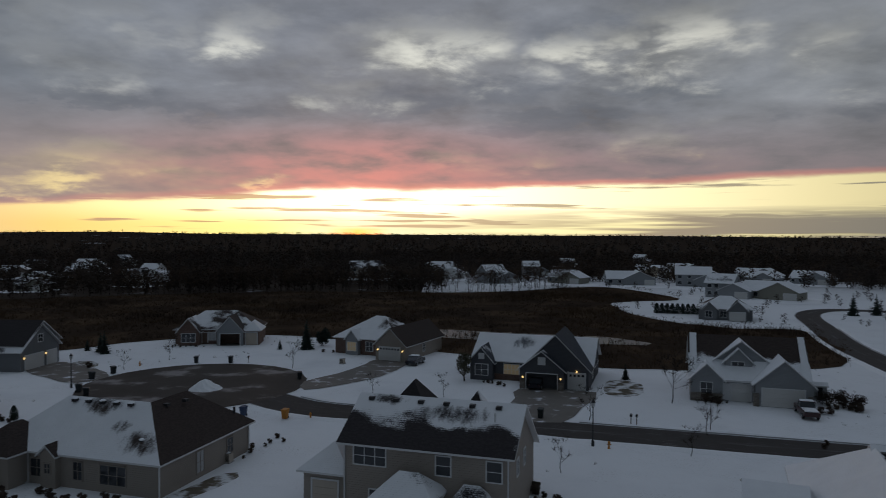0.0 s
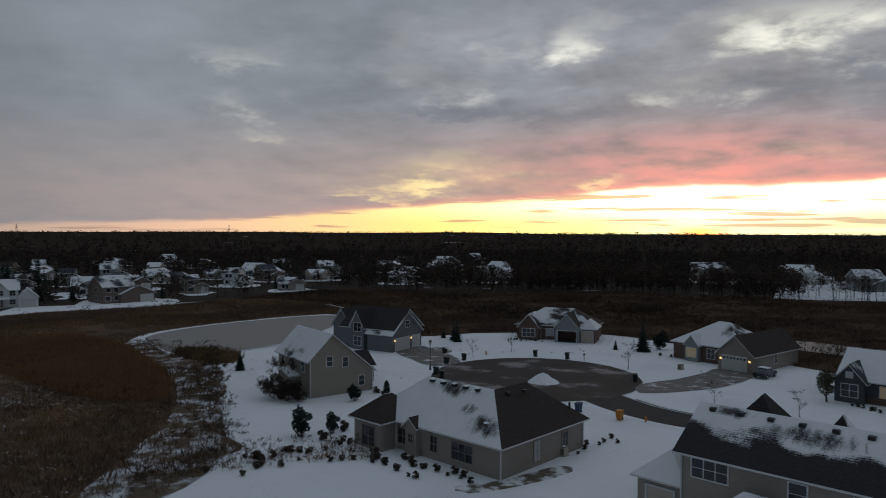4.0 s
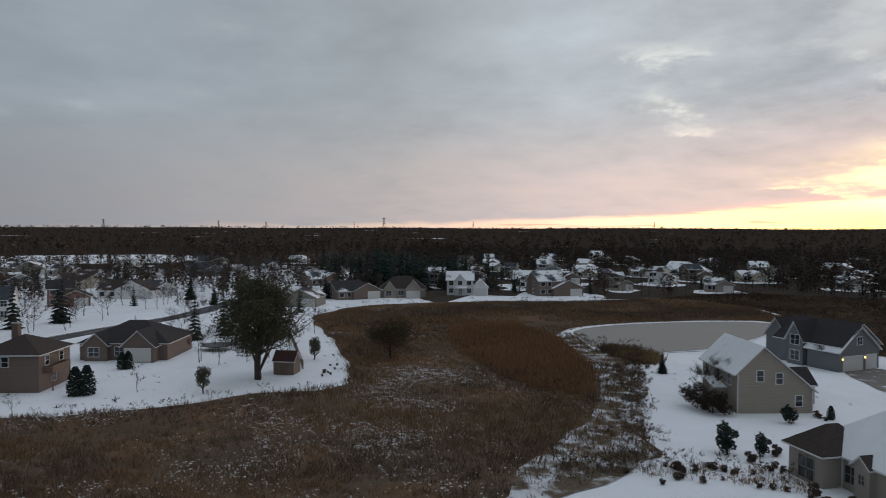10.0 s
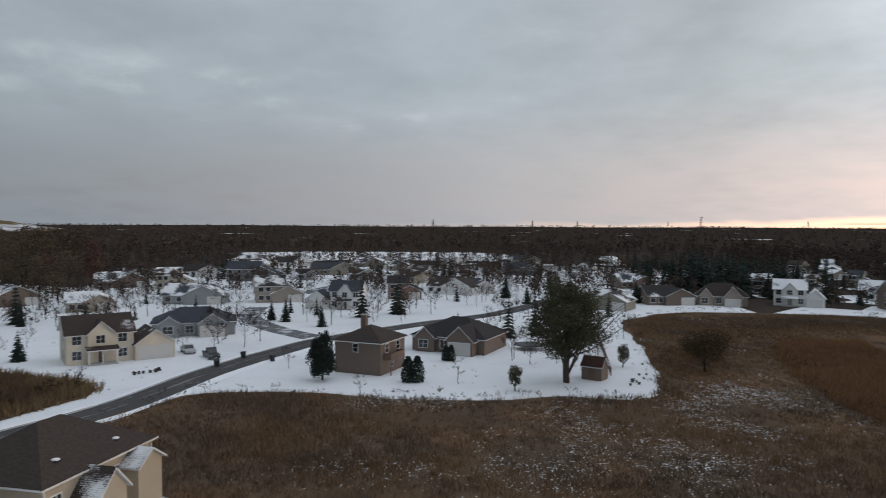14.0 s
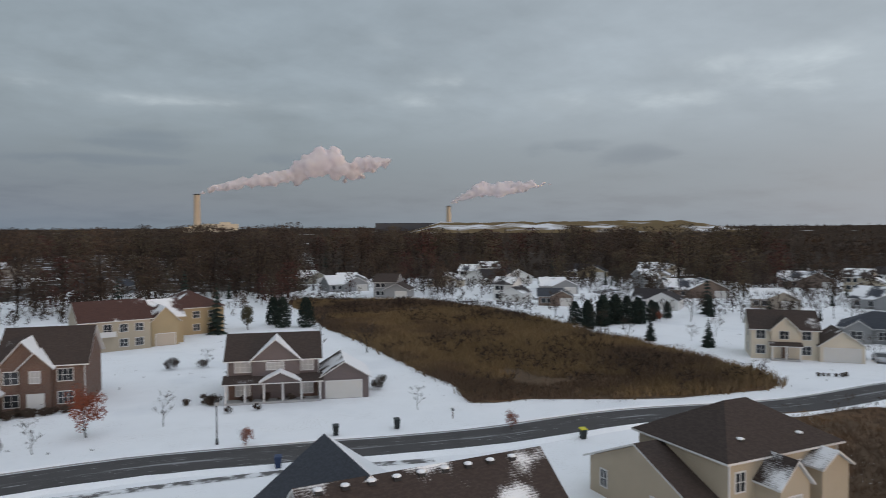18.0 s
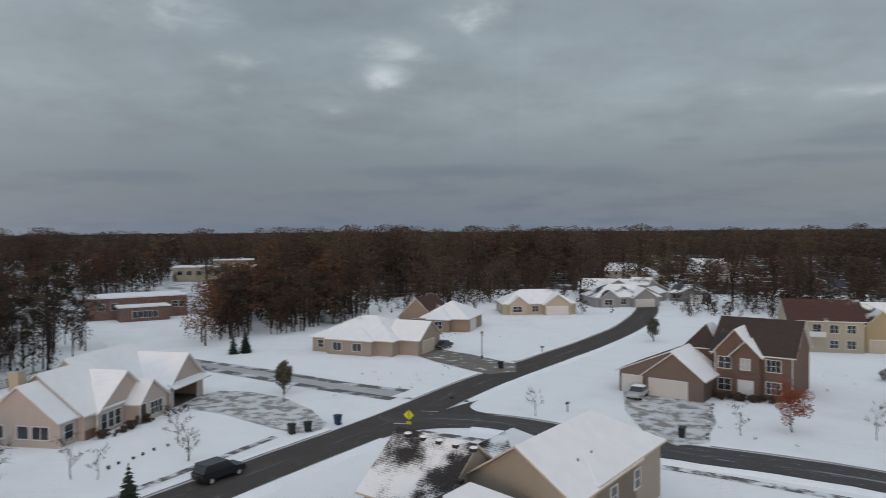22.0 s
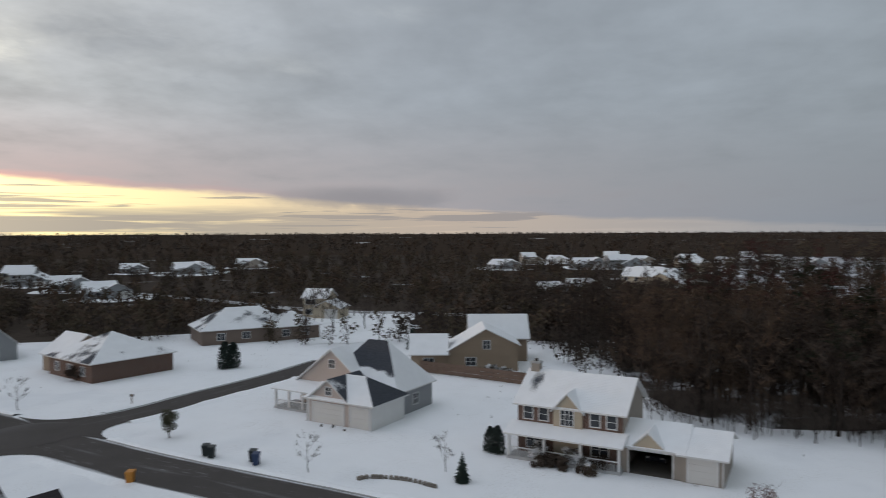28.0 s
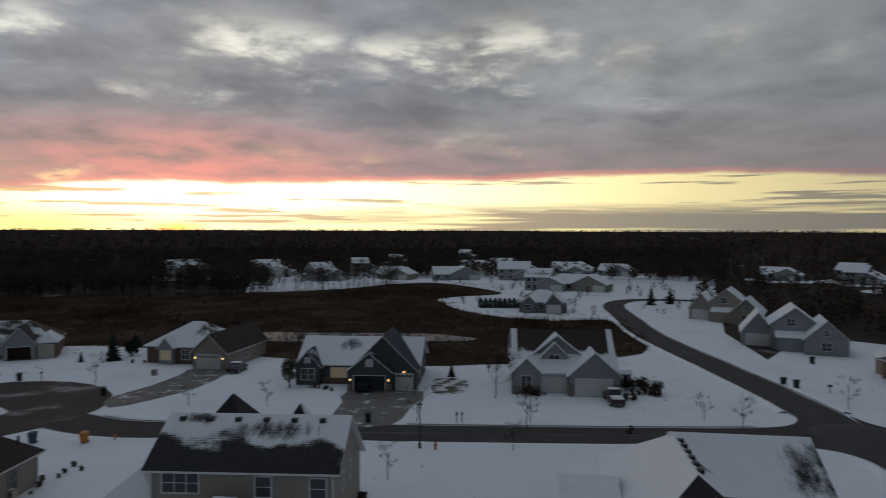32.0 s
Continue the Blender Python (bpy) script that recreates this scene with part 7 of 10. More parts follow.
def skeleton_tree(h, spread_r, limbs, twigs, trunk=0.015, low=0.3):
    """Trunk, limbs and twigs of a bare broad-leaved tree of height h: (wood, twig ends)."""
    zs = np.linspace(0, 0.8 * h, 6)
    axis = np.stack([np.cumsum(rng.normal(0, h * 0.012, 6)), np.cumsum(rng.normal(0, h * 0.012, 6)), zs], 1)
    axis[0, :2] = 0
    rad = np.linspace(h * trunk, h * trunk * 0.25, 6)
    parts = [sticks(axis[:-1], axis[1:], rad[:-1], rad[1:])]
    f = rng.uniform(low, 0.98, limbs)
    base = np.stack([np.interp(f * 0.8 * h, zs, axis[:, i]) for i in range(3)], 1)
    az = rng.uniform(0, 6.283, limbs)
    reach = spread_r * (0.45 + 0.75 * np.sqrt(np.clip(1 - ((f - 0.45) / 0.6) ** 2, 0.05, 1))) * rng.uniform(0.6, 1.1, limbs)
    tip = base + np.stack([np.cos(az) * reach, np.sin(az) * reach, reach * rng.uniform(0.5, 1.3, limbs)], 1)
    tip[:, 2] = np.minimum(tip[:, 2], h)
    mid = base * 0.5 + tip * 0.5 + rng.normal(0, 0.02 * h, (limbs, 3))
    lw = h * trunk * 0.35 * (1.1 - f)
    parts += [sticks(base, mid, lw, lw * 0.6), sticks(mid, tip, lw * 0.6, lw * 0.2)]
    i = rng.integers(0, limbs, twigs)
    g = rng.uniform(0.35, 1.0, (twigs, 1))
    p = mid[i] * (1 - g) + tip[i] * g
    q = p + rng.normal(0, 1, (twigs, 3)) * spread_r * 0.2 + np.array([0, 0, spread_r * 0.14])
    return parts, p, q


def bare_tree(h, spread_r, limbs=14, twigs=120, tw=0.03):
    parts, p, q = skeleton_tree(h, spread_r, limbs, twigs)
    parts.append(blades(p, q, tw * 1.6))
    return join(*parts)


def clumped_tree(h, r, low, leaves, size, hubs=26, trunk=0.03, limbs=16):
    """A leafy tree whose crown is many lumps of foliage round its limbs: (wood, crown)."""
    parts, p, q = skeleton_tree(h, r, limbs, 60, trunk, low)
    u = rng.normal(size=(hubs, 3))
    u /= np.linalg.norm(u, axis=1, keepdims=True)
    mid, half = h * (1 + low) / 2, h * (1 - low) / 2
    hub = u * rng.uniform(0.35, 0.82, (hubs, 1)) * np.array([r, r, half]) + np.array([0, 0, mid])
    k = rng.integers(0, hubs, leaves)
    v = rng.normal(size=(leaves, 3))
    v /= np.linalg.norm(v, axis=1, keepdims=True)
    c = hub[k] + v * rng.uniform(0.3, 1, (leaves, 1)) ** 0.5 * np.array([r, r, half]) * rng.uniform(0.22, 0.36, hubs)[k][:, None]
    c[:, 2] = np.maximum(c[:, 2], 0.05)
    return join(*parts), flakes(c, np.full(leaves, size))


def conifer(h, r, tiers=14, per=16, size=0.28):
    """Spruce: a trunk and whorls of drooping fans."""
    V = []
    for t in range(tiers):
        f = t / (tiers - 1)
        z = h * (0.06 + 0.9 * f)
        R = r * (1 - f) ** 0.9 + 0.05 * r
        k = max(5, int(per * (1 - f * 0.7)))
        az = rng.uniform(0, 6.283) + np.arange(k) * 6.283 / k + rng.normal(0, 0.12, k)
        L = R * rng.uniform(0.75, 1.15, k)
        wd = 6.283 * R / k * 0.9 + 0.03
        for a, l in zip(az, L):
            ca, sa = math.cos(a), math.sin(a)
            dz = l * 0.32
            o = (ca * 0.02, sa * 0.02, z + h * 0.03)
            tip = (ca * l, sa * l, z - dz + rng.normal(0, 0.02 * h))
            m1 = (ca * l * 0.6 - sa * wd / 2, sa * l * 0.6 + ca * wd / 2, z - dz * 0.5)
            m2 = (ca * l * 0.6 + sa * wd / 2, sa * l * 0.6 - ca * wd / 2, z - dz * 0.5)
            V += [o, m1, tip, o, tip, m2]
    V.append((0, 0, h))
    V += [(0.04 * r, 0, h * 0.9), (-0.04 * r, 0.03 * r, h * 0.9)]
    V = np.array(V)
    return V, np.arange(len(V)).reshape(-1, 3)


def data_from(name, proto, mat):
    V, T = proto
    me = bpy.data.meshes.new(name)
    me.from_pydata(V.tolist(), [], T.tolist())
    me.materials.append(mat)
    me.update()
    return me


def tree_kind(name, wood, crown, wood_mat, crown_mat, label, category="tree"):
    """A single tree ready to be copied: a trunk with limbs, and its crown."""
    e = thing(name, 0, 0, -0.02, 0, label, category)
    t = new("trunk", data_from("trunk", wood, M[wood_mat]))
    t.parent = e
    if crown is not None:
        c = new("crown", data_from("crown", crown, M[crown_mat]))
        c.parent = e
    return e


_first = {}


def plant(kind, x, y, size=1.0, z=-0.02):
    """Sets one tree of a kind; the first one is the master itself."""
    m = Matrix.LocRotScale((x, y, z), Euler((0, 0, rng.uniform(0, 6.28))), None)
    master = KINDS[kind]
    if kind not in _first:
        _first[kind] = True
        master.matrix_basis = m @ Matrix.Diagonal((size, size, size, 1))
        return master
    keep = master.scale.copy()
    master.scale = (size, size, size)
    ob = copy_thing(master, m)
    master.scale = keep
    return ob


# reeds and brush of the marsh
MARSH_W = [(-101, 97), (-82, 81.6), (-70.4, 69.3), (-58.7, 59.3), (-51.3, 53.7), (-49.4, 50), (-50.7, 45.9), (-50.9, 41.8), (-50, 35), (-44, 26), (-36, 14), (-33, 2), (-38, -8), (-58, -15), (-66, -28), (-80, -38), (-95.8, -31.1), (-100.1, -25.9),
           (-100, -15.6), (-97, -4.5), (-94.5, 10.3), (-95.5, 24), (-94.5, 36), (-110, 42.5), (-140, 50), (-172, 57), (-190, 80), (-184, 118), (-170, 144), (-166, 178), (-138, 176), (-112, 163), (-106, 153.5), (-114, 153), (-121, 139), (-125.5, 123), (-126, 108), (-122, 97), (-113, 91.5)]
MARSH_N = [(-166, 176), (-130, 174), (-108, 160), (-99, 148), (-88, 136), (-74, 128), (-60, 142), (-38, 150), (-14, 140), (6, 124), (26, 114), (46, 113), (58, 114), (67, 116.5), (74, 126), (79, 141), (83, 162), (70, 164), (58, 176), (53, 195), (54, 222), (64, 230), (82, 240), (72, 288), (52, 290), (31, 272), (0, 262), (-60, 262), (-120, 240), (-165, 214)]
MARSH_S = [(-114, -196), (-139, -168), (-138.8, -139), (-122.7, -93), (-112.7, -60), (-101.8, -43), (-88.7, -47), (-77.5, -54), (-69.1, -61.8), (-62, -65.5), (-66.8, -74.1), (-71, -88.4), (-79.7, -117.6), (-87.2, -145.7), (-104, -190)]
for poly, lab in ((MARSH_W, "brown marsh of dry reeds with flecks of snow"), (MARSH_N, "dark brown reed marsh behind the houses"), (MARSH_S, "olive-brown reed strip between the gardens")):
    patch("marsh_floor", poly, 0.064 if poly is MARSH_N else 0.07, "marsh_backlit" if poly is MARSH_N else "marsh", lab, "marsh", rough=1.5)


def reed_proto(k=7, h=1.0):
    p = np.stack([rng.normal(0, 0.35, k), rng.normal(0, 0.35, k), np.zeros(k)], 1)
    q = p + np.stack([rng.normal(0, 0.28, k), rng.normal(0, 0.28, k), rng.uniform(0.5, 1.0, k) * h], 1)
    w = np.stack([rng.normal(0, 1, k), rng.normal(0, 1, k), np.zeros(k)], 1)
    w = w / np.linalg.norm(w, axis=1, keepdims=True) * 0.055
    V = np.stack([p - w, p + w, q], 1).reshape(-1, 3)
    return V, np.arange(3 * k).reshape(-1, 3)


def clump_noise(p, s, seed=0.0):
    return np.array([noise.noise((a * s, b * s, seed)) for a, b in p])


reeds = [reed_proto() for _ in range(4)]
STRIP = [(-119, 96), (-104, 85), (-88, 76), (-71, 63), (-59, 48), (-52.5, 36), (-47, 34), (-47.5, 46), (-53, 54.5), (-61.5, 62), (-74, 75), (-90, 88), (-100, 94), (-112, 97)]
LOBE = [(-142, 81), (-140, 97), (-117, 91), (-98, 82), (-83, 73), (-73, 64), (-77, 60), (-88, 60), (-108, 64), (-126, 71)]
for poly, n, hmean, lab in ((MARSH_W, 34000, 0.75, "tall dry reeds"), (MARSH_N, 12000, 1.0, "tall dark dry reeds"), (MARSH_S, 26000, 1.5, "tall olive-brown reeds")):
    p = scatter(poly, n)
    d = clump_noise(p, 0.035, 4.0) + 0.5 * clump_noise(p, 0.12, 8.0)
    p, d = p[d > -0.55], d[d > -0.55]
    keep = ~inside(p, LOBE) & (~inside(p, STRIP) | (rng.uniform(0, 1, len(p)) < 0.3)) if poly is MARSH_W else p[:, 0] < 1e9
    p, d = p[keep], d[keep]
    sets = [spread(reeds[i], p[i::4], hmean * (0.7 + 0.9 * np.clip(d[i::4] + 0.3, 0, 1)) * rng.uniform(0.7, 1.2, len(p[i::4])), lift=0.05) for i in range(4)]
    stuff("reeds", *join(*sets), [M["reed_olive" if poly is MARSH_S else "reed_backlit" if poly is MARSH_N else "reed"]], lab, "reeds")

p = scatter(LOBE, 7000)
d = clump_noise(p, 0.12, 3.0)
stuff("reeds", *join(*[spread(reeds[i], p[i::4], (1.0 + 0.5 * d[i::4]) * rng.uniform(0.8, 1.3, len(p[i::4])), lift=0.05) for i in range(4)]), [M["reed_red"]], "dense stand of russet reeds", "reeds")
CLUMP = [(-101, 90.5), (-96, 93.5), (-90, 93), (-86, 90), (-85, 86.5), (-90, 86), (-97, 87.5)]
p = scatter(CLUMP, 700)
stuff("reeds", *join(*[spread(reeds[i], p[i::4], rng.uniform(1.0, 1.9, len(p[i::4])), lift=0.05) for i in range(4)]), [M["reed_olive"]], "olive reeds standing at the edge of the pond", "reeds")
# snow lying between the clumps
p = scatter(MARSH_W, 260000)
p = p[~inside(p, LOBE) & ~inside(p, STRIP)]
d = 0.8 * clump_noise(p, 0.03, 2.0) + 0.55 * clump_noise(p, 0.11, 5.0) + 0.3 * clump_noise(p, 0.5, 9.0) + rng.normal(0, 0.2, len(p)) - 0.005 * np.maximum(np.hypot(p[:, 0] + 72, p[:, 1] - 48) - 16, 0)
p, d = p[d > 0.2], d[d > 0.2]
disc = np.array([(math.cos(a) * (1 if i % 2 else 0.55), math.sin(a) * (1 if i % 3 else 0.6), 0.0) for i, a in enumerate(np.linspace(0, 6.283, 8)[:-1])] + [(0, 0, 0.04)])
dt = np.array([(i, (i + 1) % 7, 7) for i in range(7)])
v, t = spread((disc, dt), p, rng.uniform(0.02, 0.13, len(p)) * (0.75 + 0.9 * (d - 0.2)), lift=0.085)
stuff("snow_patches", v, t, [M["snow"]], "small patches of snow between the reeds", "snow")
patch("snowy_strip", STRIP, 0.086, "strip", "snow among dead grass between the marsh and the lawns", "grass", step=3.0, rough=2.0)
# brush at the rim of the marsh
bush_proto = [bare_tree(1.6, 1.1, 9, 60, 0.02) for _ in range(3)]
rim = []
for poly in (MARSH_W, MARSH_S, MARSH_N):
    L = smooth_line(poly, 1.6, closed=True)
    rim += [(q.x + rng.normal(0, 1.3), q.y + rng.normal(0, 1.3)) for q in L if rng.uniform() < 0.62]
inner = scatter(MARSH_W, 900)
inner = inner[clump_noise(inner, 0.06, 11.0) > 0.08]
hem = smooth_line([(-96, 93), (-84, 83), (-71, 70.5), (-61, 61), (-53, 53.5), (-48.5, 46), (-49.5, 40)], 0.35)
hem = np.array([(q.x + rng.normal(-0.6, 0.9), q.y + rng.normal(0, 0.9)) for q in hem])
TUFTS = [(-53, 40), (-48, 45), (-43, 52), (-37, 56), (-38, 60), (-43, 59), (-48, 52), (-51, 46)]
rim = np.concatenate([np.array(rim), inner, hem, scatter(STRIP, 240), scatter(TUFTS, 45) ])
sets = [spread(bush_proto[i], rim[i::3], rng.uniform(0.22, 1.0, len(rim[i::3]))) for i in range(3)]
stuff("brush", *join(*sets), [M["brush"]], "bare brush along the edge of the marsh", "brush")
p = np.concatenate([scatter(STRIP, 1500), scatter(TUFTS, 260)])
stuff("dead_grass", *join(*[spread(reeds[i], p[i::4], rng.uniform(0.25, 0.8, len(p[i::4])), lift=0.05) for i in range(4)]), [M["reed"]], "tufts of dead grass in the snow", "grass")

# woods
def high_oak(h, r, n, size, low=0.42):
    """A forest oak: a long bare trunk, a few rising limbs and dead leaves in lumps high up, with gaps between them: (wood, leaves)."""
    k = 7
    lean = rng.normal(0, 0.02 * h, 2)
    top = np.array([lean[0], lean[1], 0.82 * h])
    f = rng.uniform(low * 0.8, 0.8, k)[:, None]
    a = rng.uniform(0, 6.283, k)
    base = top * f
    reach = r * rng.uniform(0.5, 0.95, k)
    tip = base + np.stack([np.cos(a) * reach, np.sin(a) * reach, reach * rng.uniform(0.4, 1.1, k)], 1)
    tip[:, 2] = np.minimum(tip[:, 2], 0.95 * h)
    wood = join(sticks(np.zeros((1, 3)), top[None], [h * 0.013], [h * 0.004]), sticks(base, tip, np.full(k, h * 0.005), np.full(k, h * 0.0015)))
    hub = np.concatenate([tip, base + (tip - base) * rng.uniform(0.3, 0.8, (k, 1)) + np.array([0, 0, 0.05 * h]), top[None] + rng.normal(0, 0.1 * r, (4, 3))])
    u = rng.normal(size=(n, 3))
    u /= np.linalg.norm(u, axis=1, keepdims=True)
    big = rng.uniform(0.16, 0.34, len(hub))
    i = rng.integers(0, len(hub), n)
    c = hub[i] + u * rng.uniform(0.15, 1, (n, 1)) ** 0.6 * big[i][:, None] * np.array([r, r, r * 0.62])
    return wood, flakes(c, np.full(n, size))


oak_protos = [high_oak(19, 5.2, 520, 0.26) for _ in range(5)]
slim_protos = [high_oak(18, 3.6, 200, 0.22, 0.55) for _ in range(4)]


def distant_tree(h, r, n, size):
    """A trunk, a few limbs and a lumpy crown of twig clumps: (wood, crown)."""
    k = 4
    a = rng.uniform(0, 6.283, k)
    base = np.stack([np.zeros(k), np.zeros(k), rng.uniform(0.15, 0.35, k) * h], 1)
    tip = np.stack([np.cos(a) * r * 0.6, np.sin(a) * r * 0.6, rng.uniform(0.6, 0.9, k) * h], 1)
    wood = join(sticks(np.array([(0, 0, 0.0)]), np.array([(0, 0, h * 0.7)]), [h * 0.016], [h * 0.005]), sticks(base, tip, np.full(k, h * 0.006), np.full(k, h * 0.002)))
    m = 12
    hz = np.linspace(0.2, 0.86, m)
    wide = 0.62 * r * np.sqrt(np.clip(1 - ((hz - 0.5) / 0.42) ** 2, 0.04, 1))
    ha = rng.uniform(0, 6.283, m)
    hr = wide * np.sqrt(rng.uniform(0.1, 1, m))
    hub = np.stack([np.cos(ha) * hr, np.sin(ha) * hr, hz * h], 1)
    u = rng.normal(size=(n, 3))
    u /= np.linalg.norm(u, axis=1, keepdims=True)
    c = hub[rng.integers(0, m, n)] + u * (rng.uniform(0.2, 1, (n, 1)) ** 0.5) * np.array([r * 0.42, r * 0.42, h * 0.14])
    c[:, 2] = np.where(c[:, 2] > 0.84 * h, 0.84 * h + 0.45 * (c[:, 2] - 0.84 * h), c[:, 2])
    return wood, flakes(c, np.full(n, size))


far_protos = [distant_tree(14, 5.0, 72, 0.85) for _ in range(6)]
ring_protos = [distant_tree(14, 5.4, 30, 1.5) for _ in range(4)]
mid_protos = [distant_tree(14, 4.6, 340, 0.36) for _ in range(6)]
crown_protos = [distant_tree(14, 5.2, 1300, 0.2) for _ in range(4)]
fir_protos = [(sticks(np.array([(0, 0, 0.0)]), np.array([(0, 0, 11.0)]), [0.25], [0.05]), conifer(12.0, 2.9, 12, 12)) for _ in range(3)]
sky_protos = [distant_tree(14, 9.0, 16, 2.6) for _ in range(3)]
MEADOW = [(-470, -105), (-500, -20), (-480, 62), (-560, 90), (-640, 70), (-650, -110), (-560, -128)]
LAWN = [(87, -113), (74, -126), (88, -146), (100, -164), (112, -171), (128, -158), (126, -148), (108, -130)]
WOOD_E = [(118, 12), (100, 2), (88, -3), (84, -8), (81.5, -13), (82.5, -24), (84.5, -31), (92, -40), (97, -48), (95, -57), (89, -64), (88, -70), (86, -82), (93, -104), (96, -116), (112, -126), (130, -146), (180, -150), (250, -100), (260, 0), (240, 40), (150, 20)]


def woods(name, p, protos, lo, hi, label, leaf="twig", skew=1.0):
    k, W, C = len(protos), [], []
    for i in range(k):
        q = p[i::k]
        if len(q):
            sz, sp = lo + (hi - lo) * rng.uniform(0, 1, len(q)) ** skew, rng.uniform(0, 6.283, len(q))
            W.append(spread(protos[i][0], q, sz, sp))
            C.append(spread(protos[i][1], q, sz, sp))
    wv, wt = join(*W)
    cv, ct = join(*C)
    stuff(name, np.concatenate([wv, cv]), np.concatenate([wt, ct + len(wv)]), [M["trunk"], M[leaf]], label, "woods", [0] * len(wt) + [1] * len(ct))


def split_bare(h, r, limbs, twigs, tw):
    parts, p, q = skeleton_tree(h, r, limbs, twigs)
    return join(*parts), blades(p, q, tw)


yard_protos = [split_bare(6.5, 2.4, 16, 320, 0.025) for _ in range(4)]
wood_protos = [split_bare(18, 4.6, 15, 300, 0.07) for _ in range(4)]


def sector(a0, a1, r0, r1, z, wob=14, mat="litter"):
    """Leaf-strewn floor of a wood between two bearings and two distances."""
    k = max(4, int(abs(a1 - a0) / 5))
    A = [a0 + (a1 - a0) * i / k for i in range(k + 1)]
    pts = [(r0 + wob * noise.noise((a * 0.11, 1.0, z * 90)), a) for a in A] + [(r1, a) for a in reversed(A)]
    patch("wood_floor", [(-math.sin(radians(a)) * r, math.cos(radians(a)) * r) for r, a in pts], z, mat, "dark leaf-strewn wood floor with thin snow", "wood floor", step=25)


for i, (a0, a1, r0, r1) in enumerate(((2, 64, 236, 690), (-36, 4, 385, 690), (-100, -36, 165, 690), (-100, -72, 150, 170), (66, 112, 430, 690), (112, 150, 320, 690), (150, 200, 265, 690), (200, 236, 192, 690), (232, 262, 165, 690))):
    sector(a0, a1, r0, r1, 0.012 + 0.002 * i, mat="litter_mid" if a0 == 150 else "litter_snow" if a0 in (200, 232) else "litter")
WOOD_N = [(118, 12), (108, 2), (99, -8), (97, -16), (97, -26), (101, -36), (106, -46), (120, -58), (150, -60), (250, -60), (260, 0), (240, 40), (150, 20)]
patch("lawn", MEADOW, 0.04, "snow", "wide snow-covered field beyond the houses", "field", step=30, rough=8)
YARD_E = [(129, 62), (142, 45), (170, 51), (186, 58), (181, 76), (168, 79), (145, 74)]
patch("lawn", YARD_E, 0.05, "snow", "open snowy yard behind the houses", "lawn", step=3, rough=3)
woods("woods", scatter(YARD_E, 16), wood_protos, 0.35, 0.6, "bare trees in a snowy yard")
patch("lawn", LAWN, 0.042, "snow", "open snowy lawn before the brick building", "lawn", rough=1)
p = scatter(WOOD_E, 700)
tall = p[(p[:, 1] < -14) & (clump_noise(p, 0.05, 6.0) > -0.05)]
low = p[p[:, 1] >= -14]
L = smooth_line([(88, -3), (84, -8), (81.5, -13), (82.5, -24), (84.5, -31), (92, -40), (97, -48), (95, -57)], 0.9)
edge = np.array([(q.x + rng.normal(1.0, 1.6), q.y + rng.normal(0, 1.2)) for q in L for _ in range(3)])
woods("woods", edge, yard_protos, 0.25, 0.6, "bare brush at the edge of the wood")
FRONT = [(88, -62), (86, -80), (87, -98), (98, -117), (112, -126), (135, -112), (128, -56), (106, -50)]
RIM = [(82, -13), (83, -24), (85, -31), (96, -45), (108, -40), (106, -16), (94, -4), (87, -5)]
TINTS = ("oak", "dusk", "wine", "oak", "pine")
p = scatter(RIM, 120)
woods("woods", p[0::2], wood_protos, 0.38, 0.75, "slim bare trees at the edge of the wood")
woods("woods", p[1::2], slim_protos, 0.6, 0.95, "slim oaks behind the snowy lawn", "dusk")
COPSE = [(77, -128), (88, -148), (100, -166), (104, -177), (84, -190), (58, -172), (62, -158), (66, -147), (73, -136)]
p = scatter(FRONT, 150)
p = p[clump_noise(p, 0.09, 5.0) > -0.12]
for i, tint in enumerate(TINTS):
    woods("woods", p[i::5], oak_protos, 0.72, 1.04, "tall oaks holding dark dead leaves over a snowy wood floor", tint)
woods("woods", scatter(FRONT, 60), slim_protos, 0.45, 0.85, "slim bare trunks in the snowy wood", "dusk")
woods("woods", scatter(FRONT, 95), yard_protos, 0.3, 0.75, "bare brush under the trees")
woods("woods", scatter(FRONT, 66), mid_protos, 0.35, 0.62, "dark saplings under the oaks", "dusk")
UNDER = [(83, -14), (84, -26), (90, -38), (108, -46), (140, -40), (150, 0), (110, 2), (92, -4)]
patch("wood_floor", [(86, -13), (87, -25), (93, -36), (110, -44), (142, -38), (150, -2), (112, 0), (95, -4)], 0.03, "litter_mid", "leaf-strewn wood floor with thin snow", "wood floor", step=4, rough=2.5)
p = scatter(UNDER, 300)
woods("woods", p[0::2], yard_protos, 0.55, 1.25, "dense bare thicket behind the lawn", "brush")
woods("woods", p[1::4], mid_protos, 0.4, 0.85, "dark thicket behind the lawn", "dusk")
woods("woods", p[3::4], wood_protos, 0.5, 0.85, "tall bare trees over the thicket", "brush")
p = scatter(COPSE, 90)
woods("woods", p[0::2] + 1.5, mid_protos, 0.55, 0.95, "dark young oaks beside the lane", "dusk")
woods("woods", p[1::2] + 1.5, mid_protos, 0.5, 0.9, "brown young oaks beside the lane", "oak")
for i, tint in enumerate(("dusk", "oak", "rustle")):
    woods("woods", p[i::3], oak_protos, 0.62, 0.95, "oaks holding brown leaves beside the lane", tint)
woods("woods", np.array([(77.2, -123.0), (80.5, -127.0)]), crown_protos, 0.9, 1.05, "dense round oak still in brown leaf", "rustle")
woods("woods", np.array([(106.0, -58.0), (151.0, -52.0)]), crown_protos, 1.15, 1.3, "broad oak still in russet leaf", "rustle")
